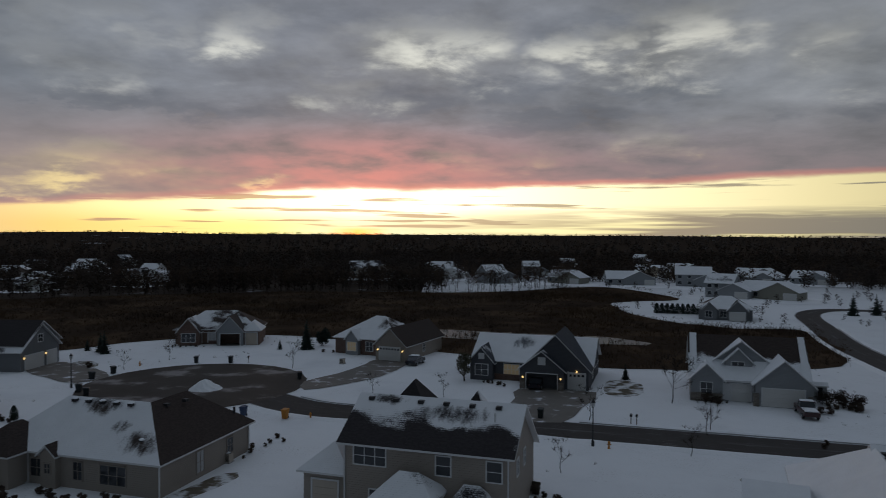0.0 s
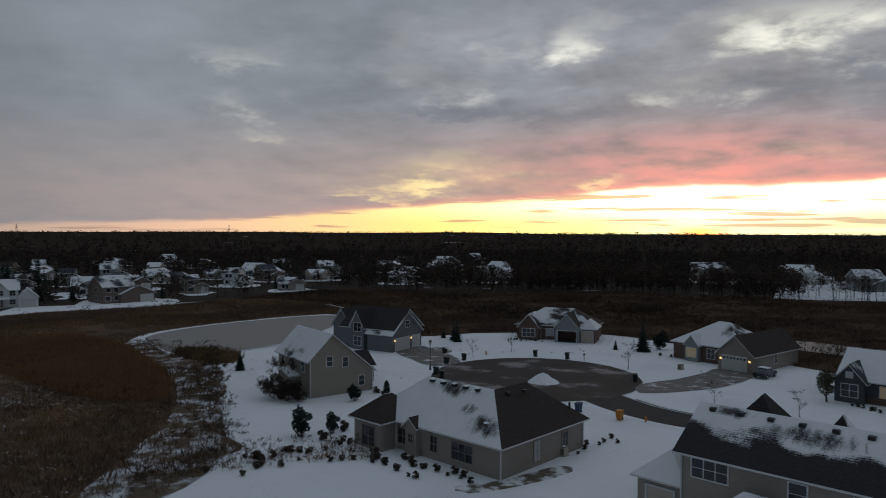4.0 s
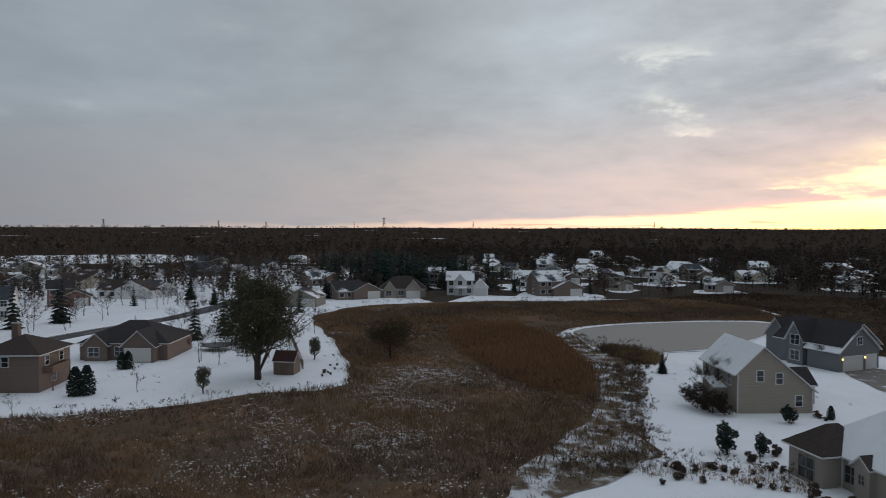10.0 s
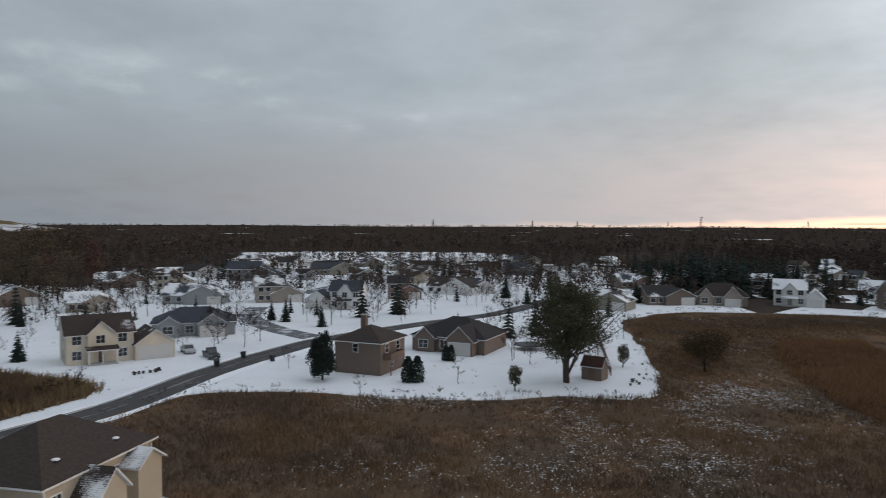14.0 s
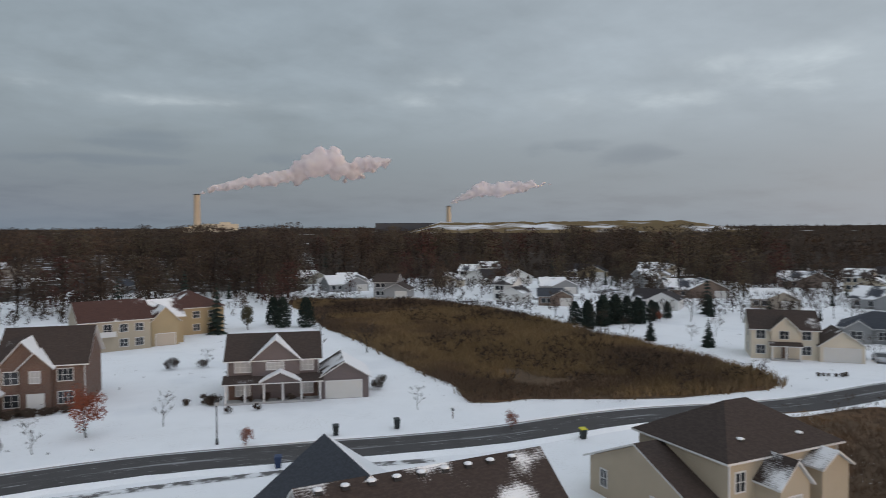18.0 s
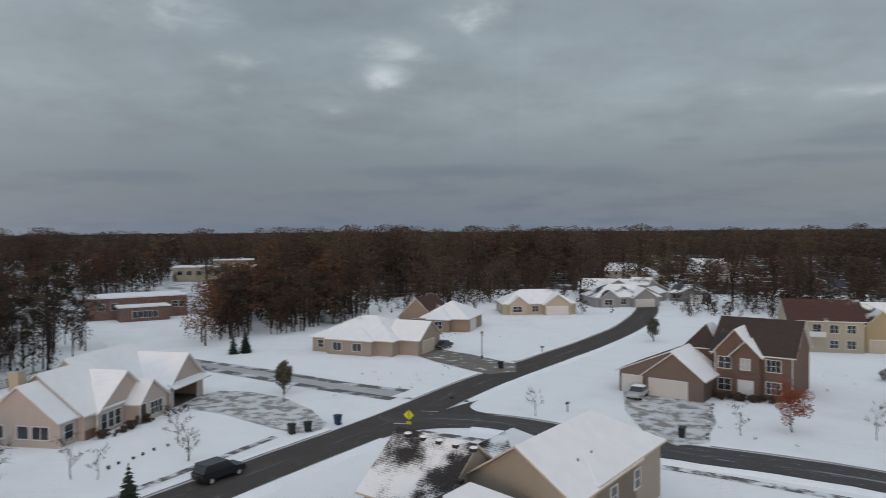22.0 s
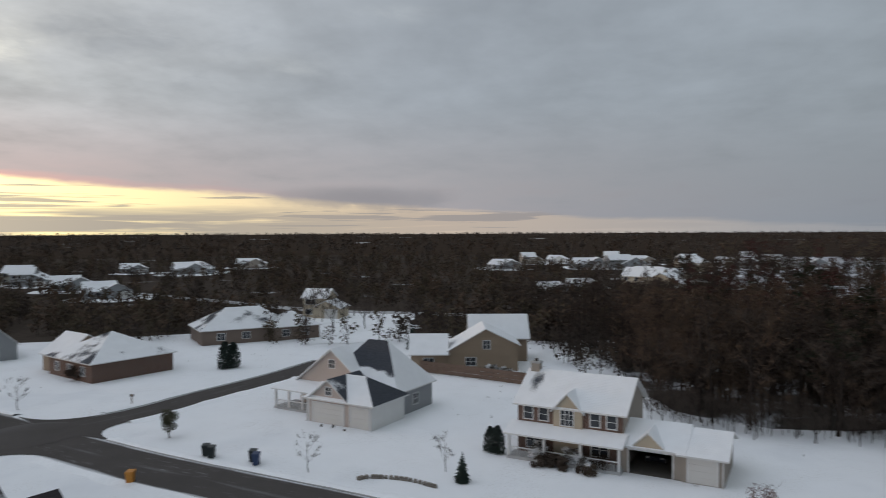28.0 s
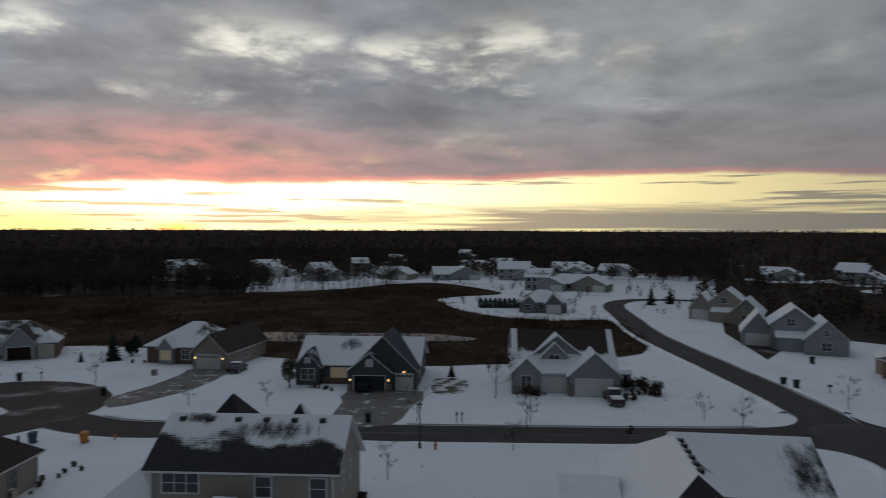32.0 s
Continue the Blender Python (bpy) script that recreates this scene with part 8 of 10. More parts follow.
for i, tint in enumerate(TINTS):
    woods("woods", tall[i::10], oak_protos, 0.62, 1.02, "oaks holding dead brown leaves", tint)
woods("woods", tall[5::10], wood_protos, 0.5, 0.95, "bare grey trees in the snowy wood")
woods("woods", tall[7::10], slim_protos, 0.55, 1.0, "slim oaks in the snowy wood", "dusk")
SIDE_E = [(97, -42), (106, -34), (126, -40), (140, -58), (128, -70), (108, -62), (99, -54)]
woods("woods", scatter(SIDE_E, 60), slim_protos, 0.5, 0.95, "slim dark oaks at the edge of the wood", "dusk")
woods("woods", scatter(SIDE_E, 70), yard_protos, 0.4, 1.0, "dense bare thicket in the snowy wood", "brush")
woods("woods", low[0::3], wood_protos, 0.35, 0.62, "low bare trees behind the gardens")
woods("woods", np.concatenate([low[1::3], low[2::3], scatter(WOOD_N, 1050)]), far_protos, 0.25, 0.5, "dark scrub behind the gardens")


def far_points(n, r0, r1, a0, a1, power=1.0):
    """Points between two distances and two bearings (degrees to the left of +y)."""
    r = r0 + (r1 - r0) * rng.uniform(0, 1, n) ** power
    a = np.radians(rng.uniform(a0, a1, n))
    x, y = -np.sin(a) * r, np.cos(a) * r
    return np.stack([x, y, [terrain(i, j) - 0.3 for i, j in zip(x, y)]], 1)


def keep_clear(p, gap=12.0):
    """Leaves out trees on roads, in the marsh, and on the gardens round the houses."""
    ok = np.ones(len(p), bool)
    homes = np.array([(o.matrix_basis.translation.x, o.matrix_basis.translation.y) for o in scene.collection.objects if o.parent is None and o.name.startswith("house")])
    for hx, hy in homes:
        ok &= np.hypot(p[:, 0] - hx, p[:, 1] - hy) > gap
    for road in ROADS_ALL:
        for q in smooth_line(road, 8.0):
            ok &= np.hypot(p[:, 0] - q.x, p[:, 1] - q.y) > 8
    for poly in (MARSH_W, MARSH_N, MARSH_S, LAWN, YARD_E, FRONT, COPSE, [(72, 86), (82, 130), (95, 162), (126, 152), (116, 108), (96, 80)], [(116, -186), (150, -184), (192, -284), (150, -300)]):
        ok &= ~inside(p[:, :2], poly)
    return p[ok]


for (a0, a1), (r0, r1), n, tints, lo, hi, lab in (
        ((0, 64), (236, 700), 4200, ("twig", "twig", "twig", "oak"), 0.4, 0.75, "dark bare woods beyond the marsh"),
        ((-36, 2), (330, 700), 2000, ("twig", "twig", "oak"), 0.4, 0.72, "dark bare woods round the far houses"),
        ((60, 112), (240, 800), 1300, ("twig", "twig", "oak"), 0.35, 0.75, "scattered bare trees among distant houses"),
        ((-36, -6), (190, 340), 140, ("twig",), 0.12, 0.3, "brush between the far gardens"),
        ((64, 150), (120, 300), 300, ("twig",), 0.5, 1.1, "garden trees between the houses"),
        ((112, 200), (190, 420), 1700, ("twig", "twig", "oak"), 0.14, 0.42, "thickets between the far houses"),
        ((200, 262), (175, 420), 520, ("twig", "dusk", "oak"), 0.14, 0.4, "undergrowth of the oak wood"),
        ((112, 200), (205, 300), 420, ("twig", "straw", "twig", "oak", "straw", "wine"), 0.45, 1.25, "brown trees behind the far houses"),
        ((112, 200), (300, 640), 900, ("twig", "straw", "twig", "oak", "straw", "wine"), 0.75, 1.95, "brown wood behind the far houses"),
        ((200, 262), (170, 290), 260, ("dusk", "oak", "wine", "pine", "rustle", "dusk"), 0.45, 1.12, "oak trees behind the gardens"),
        ((200, 216), (270, 640), 330, ("twig", "oak", "rustle", "dusk", "straw", "wine"), 0.7, 1.9, "brown oak wood behind the houses"),
        ((216, 262), (290, 640), 700, ("twig", "oak", "twig", "dusk", "straw", "wine"), 0.7, 1.5, "brown oak wood behind the gardens"),
        ((262, 326), (140, 640), 3000, ("brush", "twig", "straw"), 0.3, 0.62, "dark wood around distant roofs"),
        ((0, 360), (640, 2500), 6000, ("farwood", "oak", "farwood"), 0.6, 1.08, "far woodland toward the horizon")):
    p = far_points(n, r0, r1, a0, a1, 1.25)
    if hi > 1.1 and a0 in (112, 200, 216):
        p = p[clump_noise(p[:, :2], 0.02, 3.0) > -0.08]
    if r0 < 600:
        p = keep_clear(p, 17 if a0 in (60, 64) else 13)
    if a0 == 0 and a1 == 64:
        # houses stand open beyond the western marsh
        left = np.degrees(np.arctan2(-p[:, 0], p[:, 1]))
        p = p[(left < 37) | (np.hypot(p[:, 0], p[:, 1]) > 400) | (rng.uniform(0, 1, len(p)) < 0.12)]
    for i, tint in enumerate(tints):
        woods("woods", p[i::len(tints)], oak_protos if r0 == 170 else mid_protos if hi > 1.1 else yard_protos if a0 == 64 else ring_protos if r0 > 600 else far_protos, lo, hi, lab, tint, 1.5 if hi > 1.5 else 1.0)
for (a0, a1), (r0, r1), n in (((150, 200), (215, 360), 80), ((200, 214), (185, 380), 40), ((214, 234), (240, 420), 26), ((118, 150), (230, 420), 14)):
    p = far_points(n * 3, r0, r1, a0, a1)
    p = keep_clear(p[clump_noise(p[:, :2], 0.022, 12.0) > -0.02], 14)[:n]
    for i, tint in enumerate(("twig", "oak", "straw")):
        woods("woods", p[i::3], crown_protos, 1.68, 2.04, "tall round-headed trees standing over the wood", tint)
L = smooth_line([(-110, 243), (-60, 262), (0, 262), (30, 272), (50, 290)], 2.2)
p = np.array([(q.x + rng.normal(0, 5), q.y + abs(rng.normal(0, 9))) for q in L for _ in range(2)])
woods("woods", p, yard_protos, 0.7, 1.5, "bare grey trees along the far edge of the marsh", "brush")
firs = scatter([(-228, 108), (-222, 172), (-300, 196), (-400, 170), (-385, 120), (-300, 104)], 90)
woods("conifers", keep_clear(scatter([(-226, 104), (-224, 132), (-262, 150), (-290, 128), (-262, 100)], 60), 9.0), fir_protos, 0.95, 1.45, "tall dark spruces behind the shore houses", "spruce")
more = keep_clear(far_points(70, 150, 420, 66, 165), 14)[:, :2]
woods("woods", np.array([(-230.0, -120.5), (-226.0, -131.0)]), crown_protos, 1.75, 1.95, "great round-headed tree standing over the far roofs", "straw")
woods("conifers", np.concatenate([firs, more]), fir_protos, 0.5, 1.0, "dark conifers among distant houses", "spruce")
woods("woods", far_points(5200, 2300, 4700, 0, 360), sky_protos, 0.7, 1.15, "woodland on the skyline", "farwood")

SUBURB = [(-150, -120), (-160, 30), (-300, 84), (-430, 90), (-460, -120), (-300, -190), (-190, -160)]
p = keep_clear(scatter(SUBURB, 420), 11)
for i, tint in enumerate(("twig", "farwood", "dusk")):
    woods("woods", p[i::3], yard_protos, 0.6, 1.35, "bare garden trees between the far roofs", tint)
woods("conifers", keep_clear(scatter(SUBURB, 90), 10), fir_protos, 0.3, 0.62, "dark spruces in the far gardens", "spruce")
GAP_E = [(108, -9), (113, 0), (121, 7), (130, 13), (150, 10), (150, -4), (128, -8)]
woods("woods", keep_clear(scatter(GAP_E, 46), 6), slim_protos, 0.42, 0.8, "slim trees at the back of the garden", "dusk")
woods("woods", keep_clear(scatter(GAP_E, 60), 6), far_protos, 0.2, 0.42, "dark scrub at the back of the garden")
p = keep_clear(scatter([(-150, -150), (-180, -185), (-235, -215), (-260, -260), (-200, -300), (-160, -260), (-140, -205)], 150), 10)
woods("woods", p[0::2], yard_protos, 0.8, 1.7, "bare trees between the far gardens", "oak")
woods("woods", p[1::2], far_protos, 0.2, 0.5, "thickets between the far gardens", "dusk")
p = scatter(MARSH_S, 520)
p = p[clump_noise(p, 0.05, 6.0) > -0.12]
stuff("brush", *join(*[spread(bush_proto[i], p[i::3], rng.uniform(0.8, 1.9, len(p[i::3]))) for i in range(3)]), [M["dusk"]], "dark scrub standing in the reed strip", "brush")

p = far_points(230, 246, 400, 36, 64)
woods("woods", keep_clear(p, 7), yard_protos, 0.5, 1.15, "bare trees between the houses beyond the marsh", "dusk")
woods("conifers", keep_clear(far_points(64, 245, 400, 38, 64), 8), fir_protos, 0.35, 0.8, "dark spruces between the houses beyond the marsh", "spruce")

# single trees
KINDS = {}
KINDS["bare"] = tree_kind("bare_tree", bare_tree(4.0, 1.25, 16, 240, 0.011), None, "trunk", None, "young bare tree standing in the snow")
KINDS["bare_big"] = tree_kind("bare_tree", bare_tree(8, 3.2, 22, 420, 0.026), None, "trunk", None, "bare spreading tree in a garden")
w_, c_ = clumped_tree(16.4, 6.9, 0.2, 36000, 0.15, 96, 0.04, 30)
stems = [(-2.6, 0.8, 8.5), (2.4, -0.6, 9.0), (1.0, 2.4, 8.0), (-1.2, -2.2, 9.5), (3.6, 1.4, 7.0), (-3.8, -0.6, 7.4)]
w_ = join(w_, sticks(np.array([(x * 0.05, y * 0.05, 1.3) for x, y, z in stems]), np.array(stems), [0.22] * 6, [0.07] * 6))
KINDS["willow"] = tree_kind("big_tree", w_, c_, "bark", "leaf", "large round tree still in dull green leaf, standing in snow")
w_, c_ = clumped_tree(8.0, 5.4, 0.16, 9000, 0.13, 60, 0.03, 26)
KINDS["sallow"] = tree_kind("willow_tree", w_, c_, "bark", "sallow", "wide thin-twigged brown willow in the marsh")
w_, c_ = clumped_tree(9, 2.6, 0.12, 5000, 0.15, 34)
KINDS["round"] = tree_kind("round_tree", w_, c_, "bark", "leaf", "tall dense dark green tree beside the house")
w_, c_ = clumped_tree(5.6, 2.3, 0.1, 2200, 0.11, 30, 0.018)
KINDS["rust"] = tree_kind("rust_tree", w_, c_, "bark", "rust", "small tree with rust-red leaves in the snow")
KINDS["plum"] = tree_kind("plum_shrub", *clumped_tree(3.6, 1.3, 0.05, 700, 0.07, 26, 0.02, 14), "bark", "plum", "tall thin shrub with dusky red twigs in the snow", "shrub")
KINDS["spruce"] = tree_kind("spruce_tree", sticks(np.array([(0, 0, 0.0)]), np.array([(0, 0, 3.8)]), [0.1], [0.02]), conifer(4.0, 1.3), "bark", "spruce", "small dark green spruce in the snow")
w_, c_ = clumped_tree(3.4, 1.45, 0.03, 2600, 0.12, 30, 0.03, 10)
KINDS["pine"] = tree_kind("bushy_pine", w_, c_, "bark", "spruce", "small bushy dark pine in the snow")
w_, c_ = clumped_tree(8.6, 2.9, 0.02, 14000, 0.15, 60, 0.03, 14)
c_[0][:, :2] *= np.interp(c_[0][:, 2], [0, 2.5, 8.6], [1.0, 1.0, 0.45])[:, None]
KINDS["cedar"] = tree_kind("tall_evergreen", w_, c_, "bark", "spruce", "tall dense dark evergreen beside the brown house")
KINDS["thuja"] = tree_kind("columnar_evergreen", sticks(np.array([(0, 0, 0.0)]), np.array([(0, 0, 4.2)]), [0.12], [0.03]),
                           flakes(np.stack([(r := 1.4 * np.sqrt(rng.uniform(0, 1, 1500)) * np.interp(z_ := rng.uniform(0, 4.6, 1500), [0, 0.6, 3, 4.6], [0.8, 1, 0.85, 0.25])) * np.cos(a_ := rng.uniform(0, 6.283, 1500)), r * np.sin(a_), z_ + 0.05], 1), np.full(1500, 0.2)),
                           "bark", "spruce", "dense dark columnar evergreen in the garden")
w_, c_ = clumped_tree(2.6, 1.9, 0.02, 2600, 0.09, 26, 0.02, 12)
KINDS["shaggy"] = tree_kind("big_shrub", w_, c_, "bark", "dusk", "broad dark shrub against the house wall", "shrub")
w_, c_ = clumped_tree(1.5, 1.2, 0.02, 1500, 0.085, 22, 0.012, 8)
KINDS["capped"] = tree_kind("snowy_shrub", w_, c_, "bark", "frosted", "round shrub heaped with snow", "shrub")
w_, c_ = clumped_tree(0.7, 0.5, 0.02, 420, 0.075, 12, 0.012, 6)
KINDS["shrub"] = tree_kind("shrub", w_, c_, "bark", "shrub", "low snow-dusted garden shrub", "shrub")

# dry weeds standing out of the snow
p = rng.uniform(-150, 150, (5200, 2))
p = keep_clear(p[clump_noise(p, 0.05, 21.0) > 0.12], 13.0)
p = p[~inside(p, WOOD_E) & (np.hypot(p[:, 0], p[:, 1]) > 30)]
v, t = spread(reed_proto(9, 1.0), p, rng.uniform(0.12, 0.4, len(p)))
stuff("weeds", v, t, [M["twig"]], "dry weed stalks poking through the snow", "weeds")

# ---- gardens ----
for x, y in ((11, 63.7), (24.8, 68.8), (30.3, 78), (17.4, 81.9), (-51.2, 111.4), (-24.6, 113.4), (-9.7, 96.1), (0.2, 93.6), (-47.4, 120.1), (-104.2, 9.5), (-98, -5), (-14.5, -80.2), (-28.1, -81.5), (-54.8, -67.4), (-45.8, -111.5),
             (39.5, -60.1), (47.1, -53.3), (41, -83.9), (8.1, -83.8), (63, 16.4), (59.8, 28.8), (50.8, 74), (52.9, 69.7), (29.2, 76), (72.3, 74.6), (44.7, -53.7), (39.6, -60), (-117, -18)):
    plant("bare", x, y, rng.uniform(0.7, 1.15))
for x, y, s in ((30.1, 90.6, 0.75), (48.9, -44.7, 0.7), (-138, -30, 0.8), (-131, -34, 0.7), (-142, -36, 0.9), (-122, 36, 0.6), (96, -12, 0.8), (43.9, -64.8, 0.5), (126, 35, 0.9), (-155, 26, 0.9)):
    plant("bare_big", x, y, s)
plant("willow", -104.6, 26.3)
plant("sallow", -111.2, 51.0)
plant("plum", 58.0, -10.1)
plant("cedar", -107.8, -11.4)
for x, y, s in ((-47.6, 59.6, 1.0), (-45.4, 62.2, 0.72), (-51.8, 75.4, 0.7), (-23.4, 136.0, 1.1), (-126.0, 30.0, 1.0)):
    plant("pine", x, y, s)
for x, y, s in ((-99.3, 17.4, 0.48), (3.3, 103.8, 0.55), (43.1, -88, 0.6), (66.3, 48.3, 0.4), (-115.7, 38.6, 0.5), (-70, -148, 0.7), (-9.5, -145.5, 0.62)):
    plant("round", x, y, s)
for x, y, s in ((-20.2, -82.8, 1.1), (-31.9, -67.9, 0.42), (-57.4, -53.6, 0.42), (-150, -92, 0.5)):
    plant("rust", x, y, s)
for x, y, s in ((-79.5, 83.8, 0.85), (27.9, 105.5, 0.6), (-26.0, 132.5, 1.45), (-63.4, 128.4, 0.95), (-61.8, 126.6, 1.05), (-66.5, 129.7, 0.6), (-124.9, -66, 1.4), (-123.2, -77.5, 1.3),
                (-205, 60, 1.9), (-214, 40, 1.6), (-232, 36, 2.2), (-160, -70, 1.4), (-166, -18, 1.3), (-175, -28, 1.5), (-178, -32, 1.3), (35.8, -46.5, 1.15), (65.4, -117.6, 1.2), (67, -116, 1.0), (113.4, 191.5, 1.6), (120.5, 192.6, 1.5),
                (60.8, 14.3, 0.7), (128, 39, 1.3), (-31, 132, 0.5), (-215, 75, 2.0), (-222, 82, 2.4), (-228, 104, 2.2), (-226, 136, 2.4), (-233, 128, 2.6), (-196, 44, 1.7)):
    plant("spruce", x, y, s)
for x, y, s in ((102.4, 63.6, 0.95), (103.6, 62.8, 0.9), (-106.1, 1.9, 0.84), (-105.9, 3.3, 0.86), (-122.6, 8.8, 0.6), (-122.5, 9.7, 0.62), (-129.7, -101.7, 1.2), (-127.5, -96, 1.2), (-135, -97.4, 1.4), (-138.6, -96.7, 1.5), (-141.5, -95.4, 1.4), (-142.8, -92.9, 1.3),
                (-153.7, -95.2, 0.9), (-156.8, -94, 0.9), (-131.2, -99.2, 1.3), (-133.1, -96.4, 1.2), (-136.8, -98.9, 1.45), (-140.0, -97.6, 1.35), (-144.6, -94.6, 1.3), (-146.9, -95.6, 1.2), (-149.5, -93.9, 1.1), (-77.7, -145.9, 1.5), (-82.1, -142.7, 1.5), (-78.4, -151.6, 1.4), (69.5, 12.6, 0.6), (69.9, 13.4, 0.55)):
    plant("thuja", x, y, s)
for i in range(12):
    plant("thuja", 60.5 + i * 1.35, 196 - i * 0.35, 0.62)
plant("bare_big", -61.2, 72.6, 0.62)
plant("bare_big", -62.6, 74.6, 0.55)
plant("shaggy", -59.0, 71.0, 1.15)
plant("shaggy", -61.6, 71.2, 1.3)
plant("shaggy", -57.6, 71.4, 0.7)
plant("thuja", -50.4, 81.3, 0.36)
for x, y, z in ((68.3, 8.4, 1.2), (67.4, 5.1, 1.15), (65.4, 3.6, 0.8), (66.3, 3.9, 0.9)):
    plant("capped", x, y, z)
for i in range(9):
    plant("capped", 106.8 - i * 0.55, 20.6 - i * 1.05, rng.uniform(0.9, 1.3))
for x, y, z in ((50.8, 88.6, 0.9), (52.2, 87.2, 0.8), (49.6, 90.2, 0.7), (67.2, 7.0, 0.55), (66.6, 2.4, 0.6), (88.6, 80.6, 0.9), (64.0, -28.5, 0.45), (65.0, -25.6, 0.4)):
    plant("shaggy", x, y, z)
SHRUBS = [(-45.5, 51.7), (-44.8, 55.2), (-45.2, 60.5), (-44.9, 64.1), (-45.6, 68.4), (-37.1, 56.2), (-41.2, 63.5), (-61.4, 71.8), (-60, 72.2), (-58.7, 72.7), (-63, 73), (-51.1, 80.1), (-50.5, 82), (-57.5, 112.9),
          (51.5, 89.2), (51.3, 86.3), (47.3, 84.9), (50, 88), (52.5, 87.5), (-22, 128.1), (39.6, 70.9), (8.3, 58.5), (7.6, 57.2), (9.2, 57.6)]
for x, y in SHRUBS:
    for _ in range(2):
        plant("shrub", x + rng.normal(0, 0.7), y + rng.normal(0, 0.7), rng.uniform(0.7, 1.7))


def shrub_line(a, b, n, lo=0.6, hi=1.2, jit=0.4):
    for i in range(n):
        f = (i + 0.5) / n
        plant("shrub", a[0] + (b[0] - a[0]) * f + rng.normal(0, jit), a[1] + (b[1] - a[1]) * f + rng.normal(0, jit), 0.8 * rng.uniform(lo, hi))


shrub_line((-47.5, 50), (-39.5, 62), 14, 0.8, 1.6, 0.9)
shrub_line((-48, 46), (-37, 56.5), 9, 0.6, 1.3, 0.8)
shrub_line((-36.4, 57), (-30, 53.4), 7, 0.7, 1.3, 0.5)
shrub_line((-35, 58.2), (-25, 55.2), 12, 0.6, 1.4, 0.5)
shrub_line((-17.5, 75.6), (-19.6, 67.8), 9, 0.6, 1.1)
shrub_line((46, -55.5), (44.5, -64.6), 6, 0.55, 0.7, 0.1)
shrub_line((9.5, 100.2), (5.5, 103.6), 8, 0.6, 1.0)
shrub_line((34, 92), (38, 90.5), 7, 0.5, 0.8)
shrub_line((66.5, 9.0), (65.0, 3.2), 7, 0.9, 1.6, 0.3)
shrub_line((-39, -85.5), (-47, -81), 7, 0.6, 1.2, 0.3)
for x, y, s in ((-36.6, -87.0, 0.62), (-57.6, -80.0, 0.6), (-60.0, -82.4, 0.55), (-40.5, -113.9, 0.8), (-45.0, -112.0, 0.6), (-36.2, -82.0, 0.35), (-39.6, -81.0, 0.35), (-44.5, -98.6, 0.8), (-52.0, -101.0, 0.7), (-56.0, -97.0, 0.9)):
    plant("shaggy", x, y, s)
shrub_line((-14, -98), (-22, -97), 9, 0.8, 1.5, 0.4)
shrub_line((64.5, -24.5), (63.5, -29), 5, 0.7, 1.2, 0.3)
shrub_line((53.5, -63.5), (52.5, -73), 8, 0.6, 1.1, 0.4)
shrub_line((-54, 134.5), (-46, 134.5), 9, 0.5, 0.9, 0.6)
shrub_line((-112.3, -42.2), (-116, -38), 6, 0.9, 1.3, 0.3)
shrub_line((-101, 35), (-110, 40), 8, 0.7, 1.2, 0.8)
shrub_line((74.5, 35), (73, 29.5), 3, 0.5, 0.7, 0.2)


for a, b, n in (((-39.5, -86.2), (-45.5, -82.8), 6), ((-13.5, -98.6), (-21, -95.2), 8), ((66.8, 8.6), (65.2, 3.0), 6), ((53.2, -64), (52.4, -72), 7), ((-33.5, -89.4), (-37.5, -87.2), 3), ((-3.4, 53.2), (3.6, 51.0), 6), ((34, 92.0), (37.4, 91.0), 4)):
    shrub_line(a, b, n, 1.5, 2.4, 0.35)


# ---- street furniture and small things ----
def first_then_copies(make, spots, group=""):
    master = make()
    if group:
        tagged(master, group=group)
    for i, (x, y, a) in enumerate(spots):
        if i == 0:
            master.matrix_basis = pose(x, y, 0, 0, 0, a)
        else:
            copy_thing(master, pose(x, y, 0, 0, 0, a))


def bin_maker(mat, label, lid=None):
    def make():
        e = thing("wheelie_bin", 0, 0, 0, 0, label, "bin")
        Boxes().prism([(-0.25, -0.28, 0.06), (0.25, -0.28, 0.06), (0.25, 0.28, 0.06), (-0.25, 0.28, 0.06)], [(-0.34, -0.38, 1.08), (0.34, -0.38, 1.08), (0.34, 0.36, 1.08), (-0.34, 0.36, 1.08)]).done("body", M[mat], e)
        Boxes().prism([(-0.37, -0.42, 1.085), (0.37, -0.42, 1.085), (0.37, 0.42, 1.085), (-0.37, 0.42, 1.085)], [(-0.33, -0.36, 1.17), (0.33, -0.36, 1.17), (0.33, 0.4, 1.22), (-0.33, 0.4, 1.22)]).done("lid", M[lid or mat], e)
        for s in (-1, 1):
            Boxes().tube((s * 0.2, 0.3, 0.13), (s * 0.27, 0.3, 0.13), 0.13, 0.13, 10).done("wheel", M["rubber"], e)
        Boxes().tube((-0.28, 0.45, 1.05), (0.28, 0.45, 1.05), 0.025, 0.025, 6).done("handle", M[mat], e)
        return e
    return make


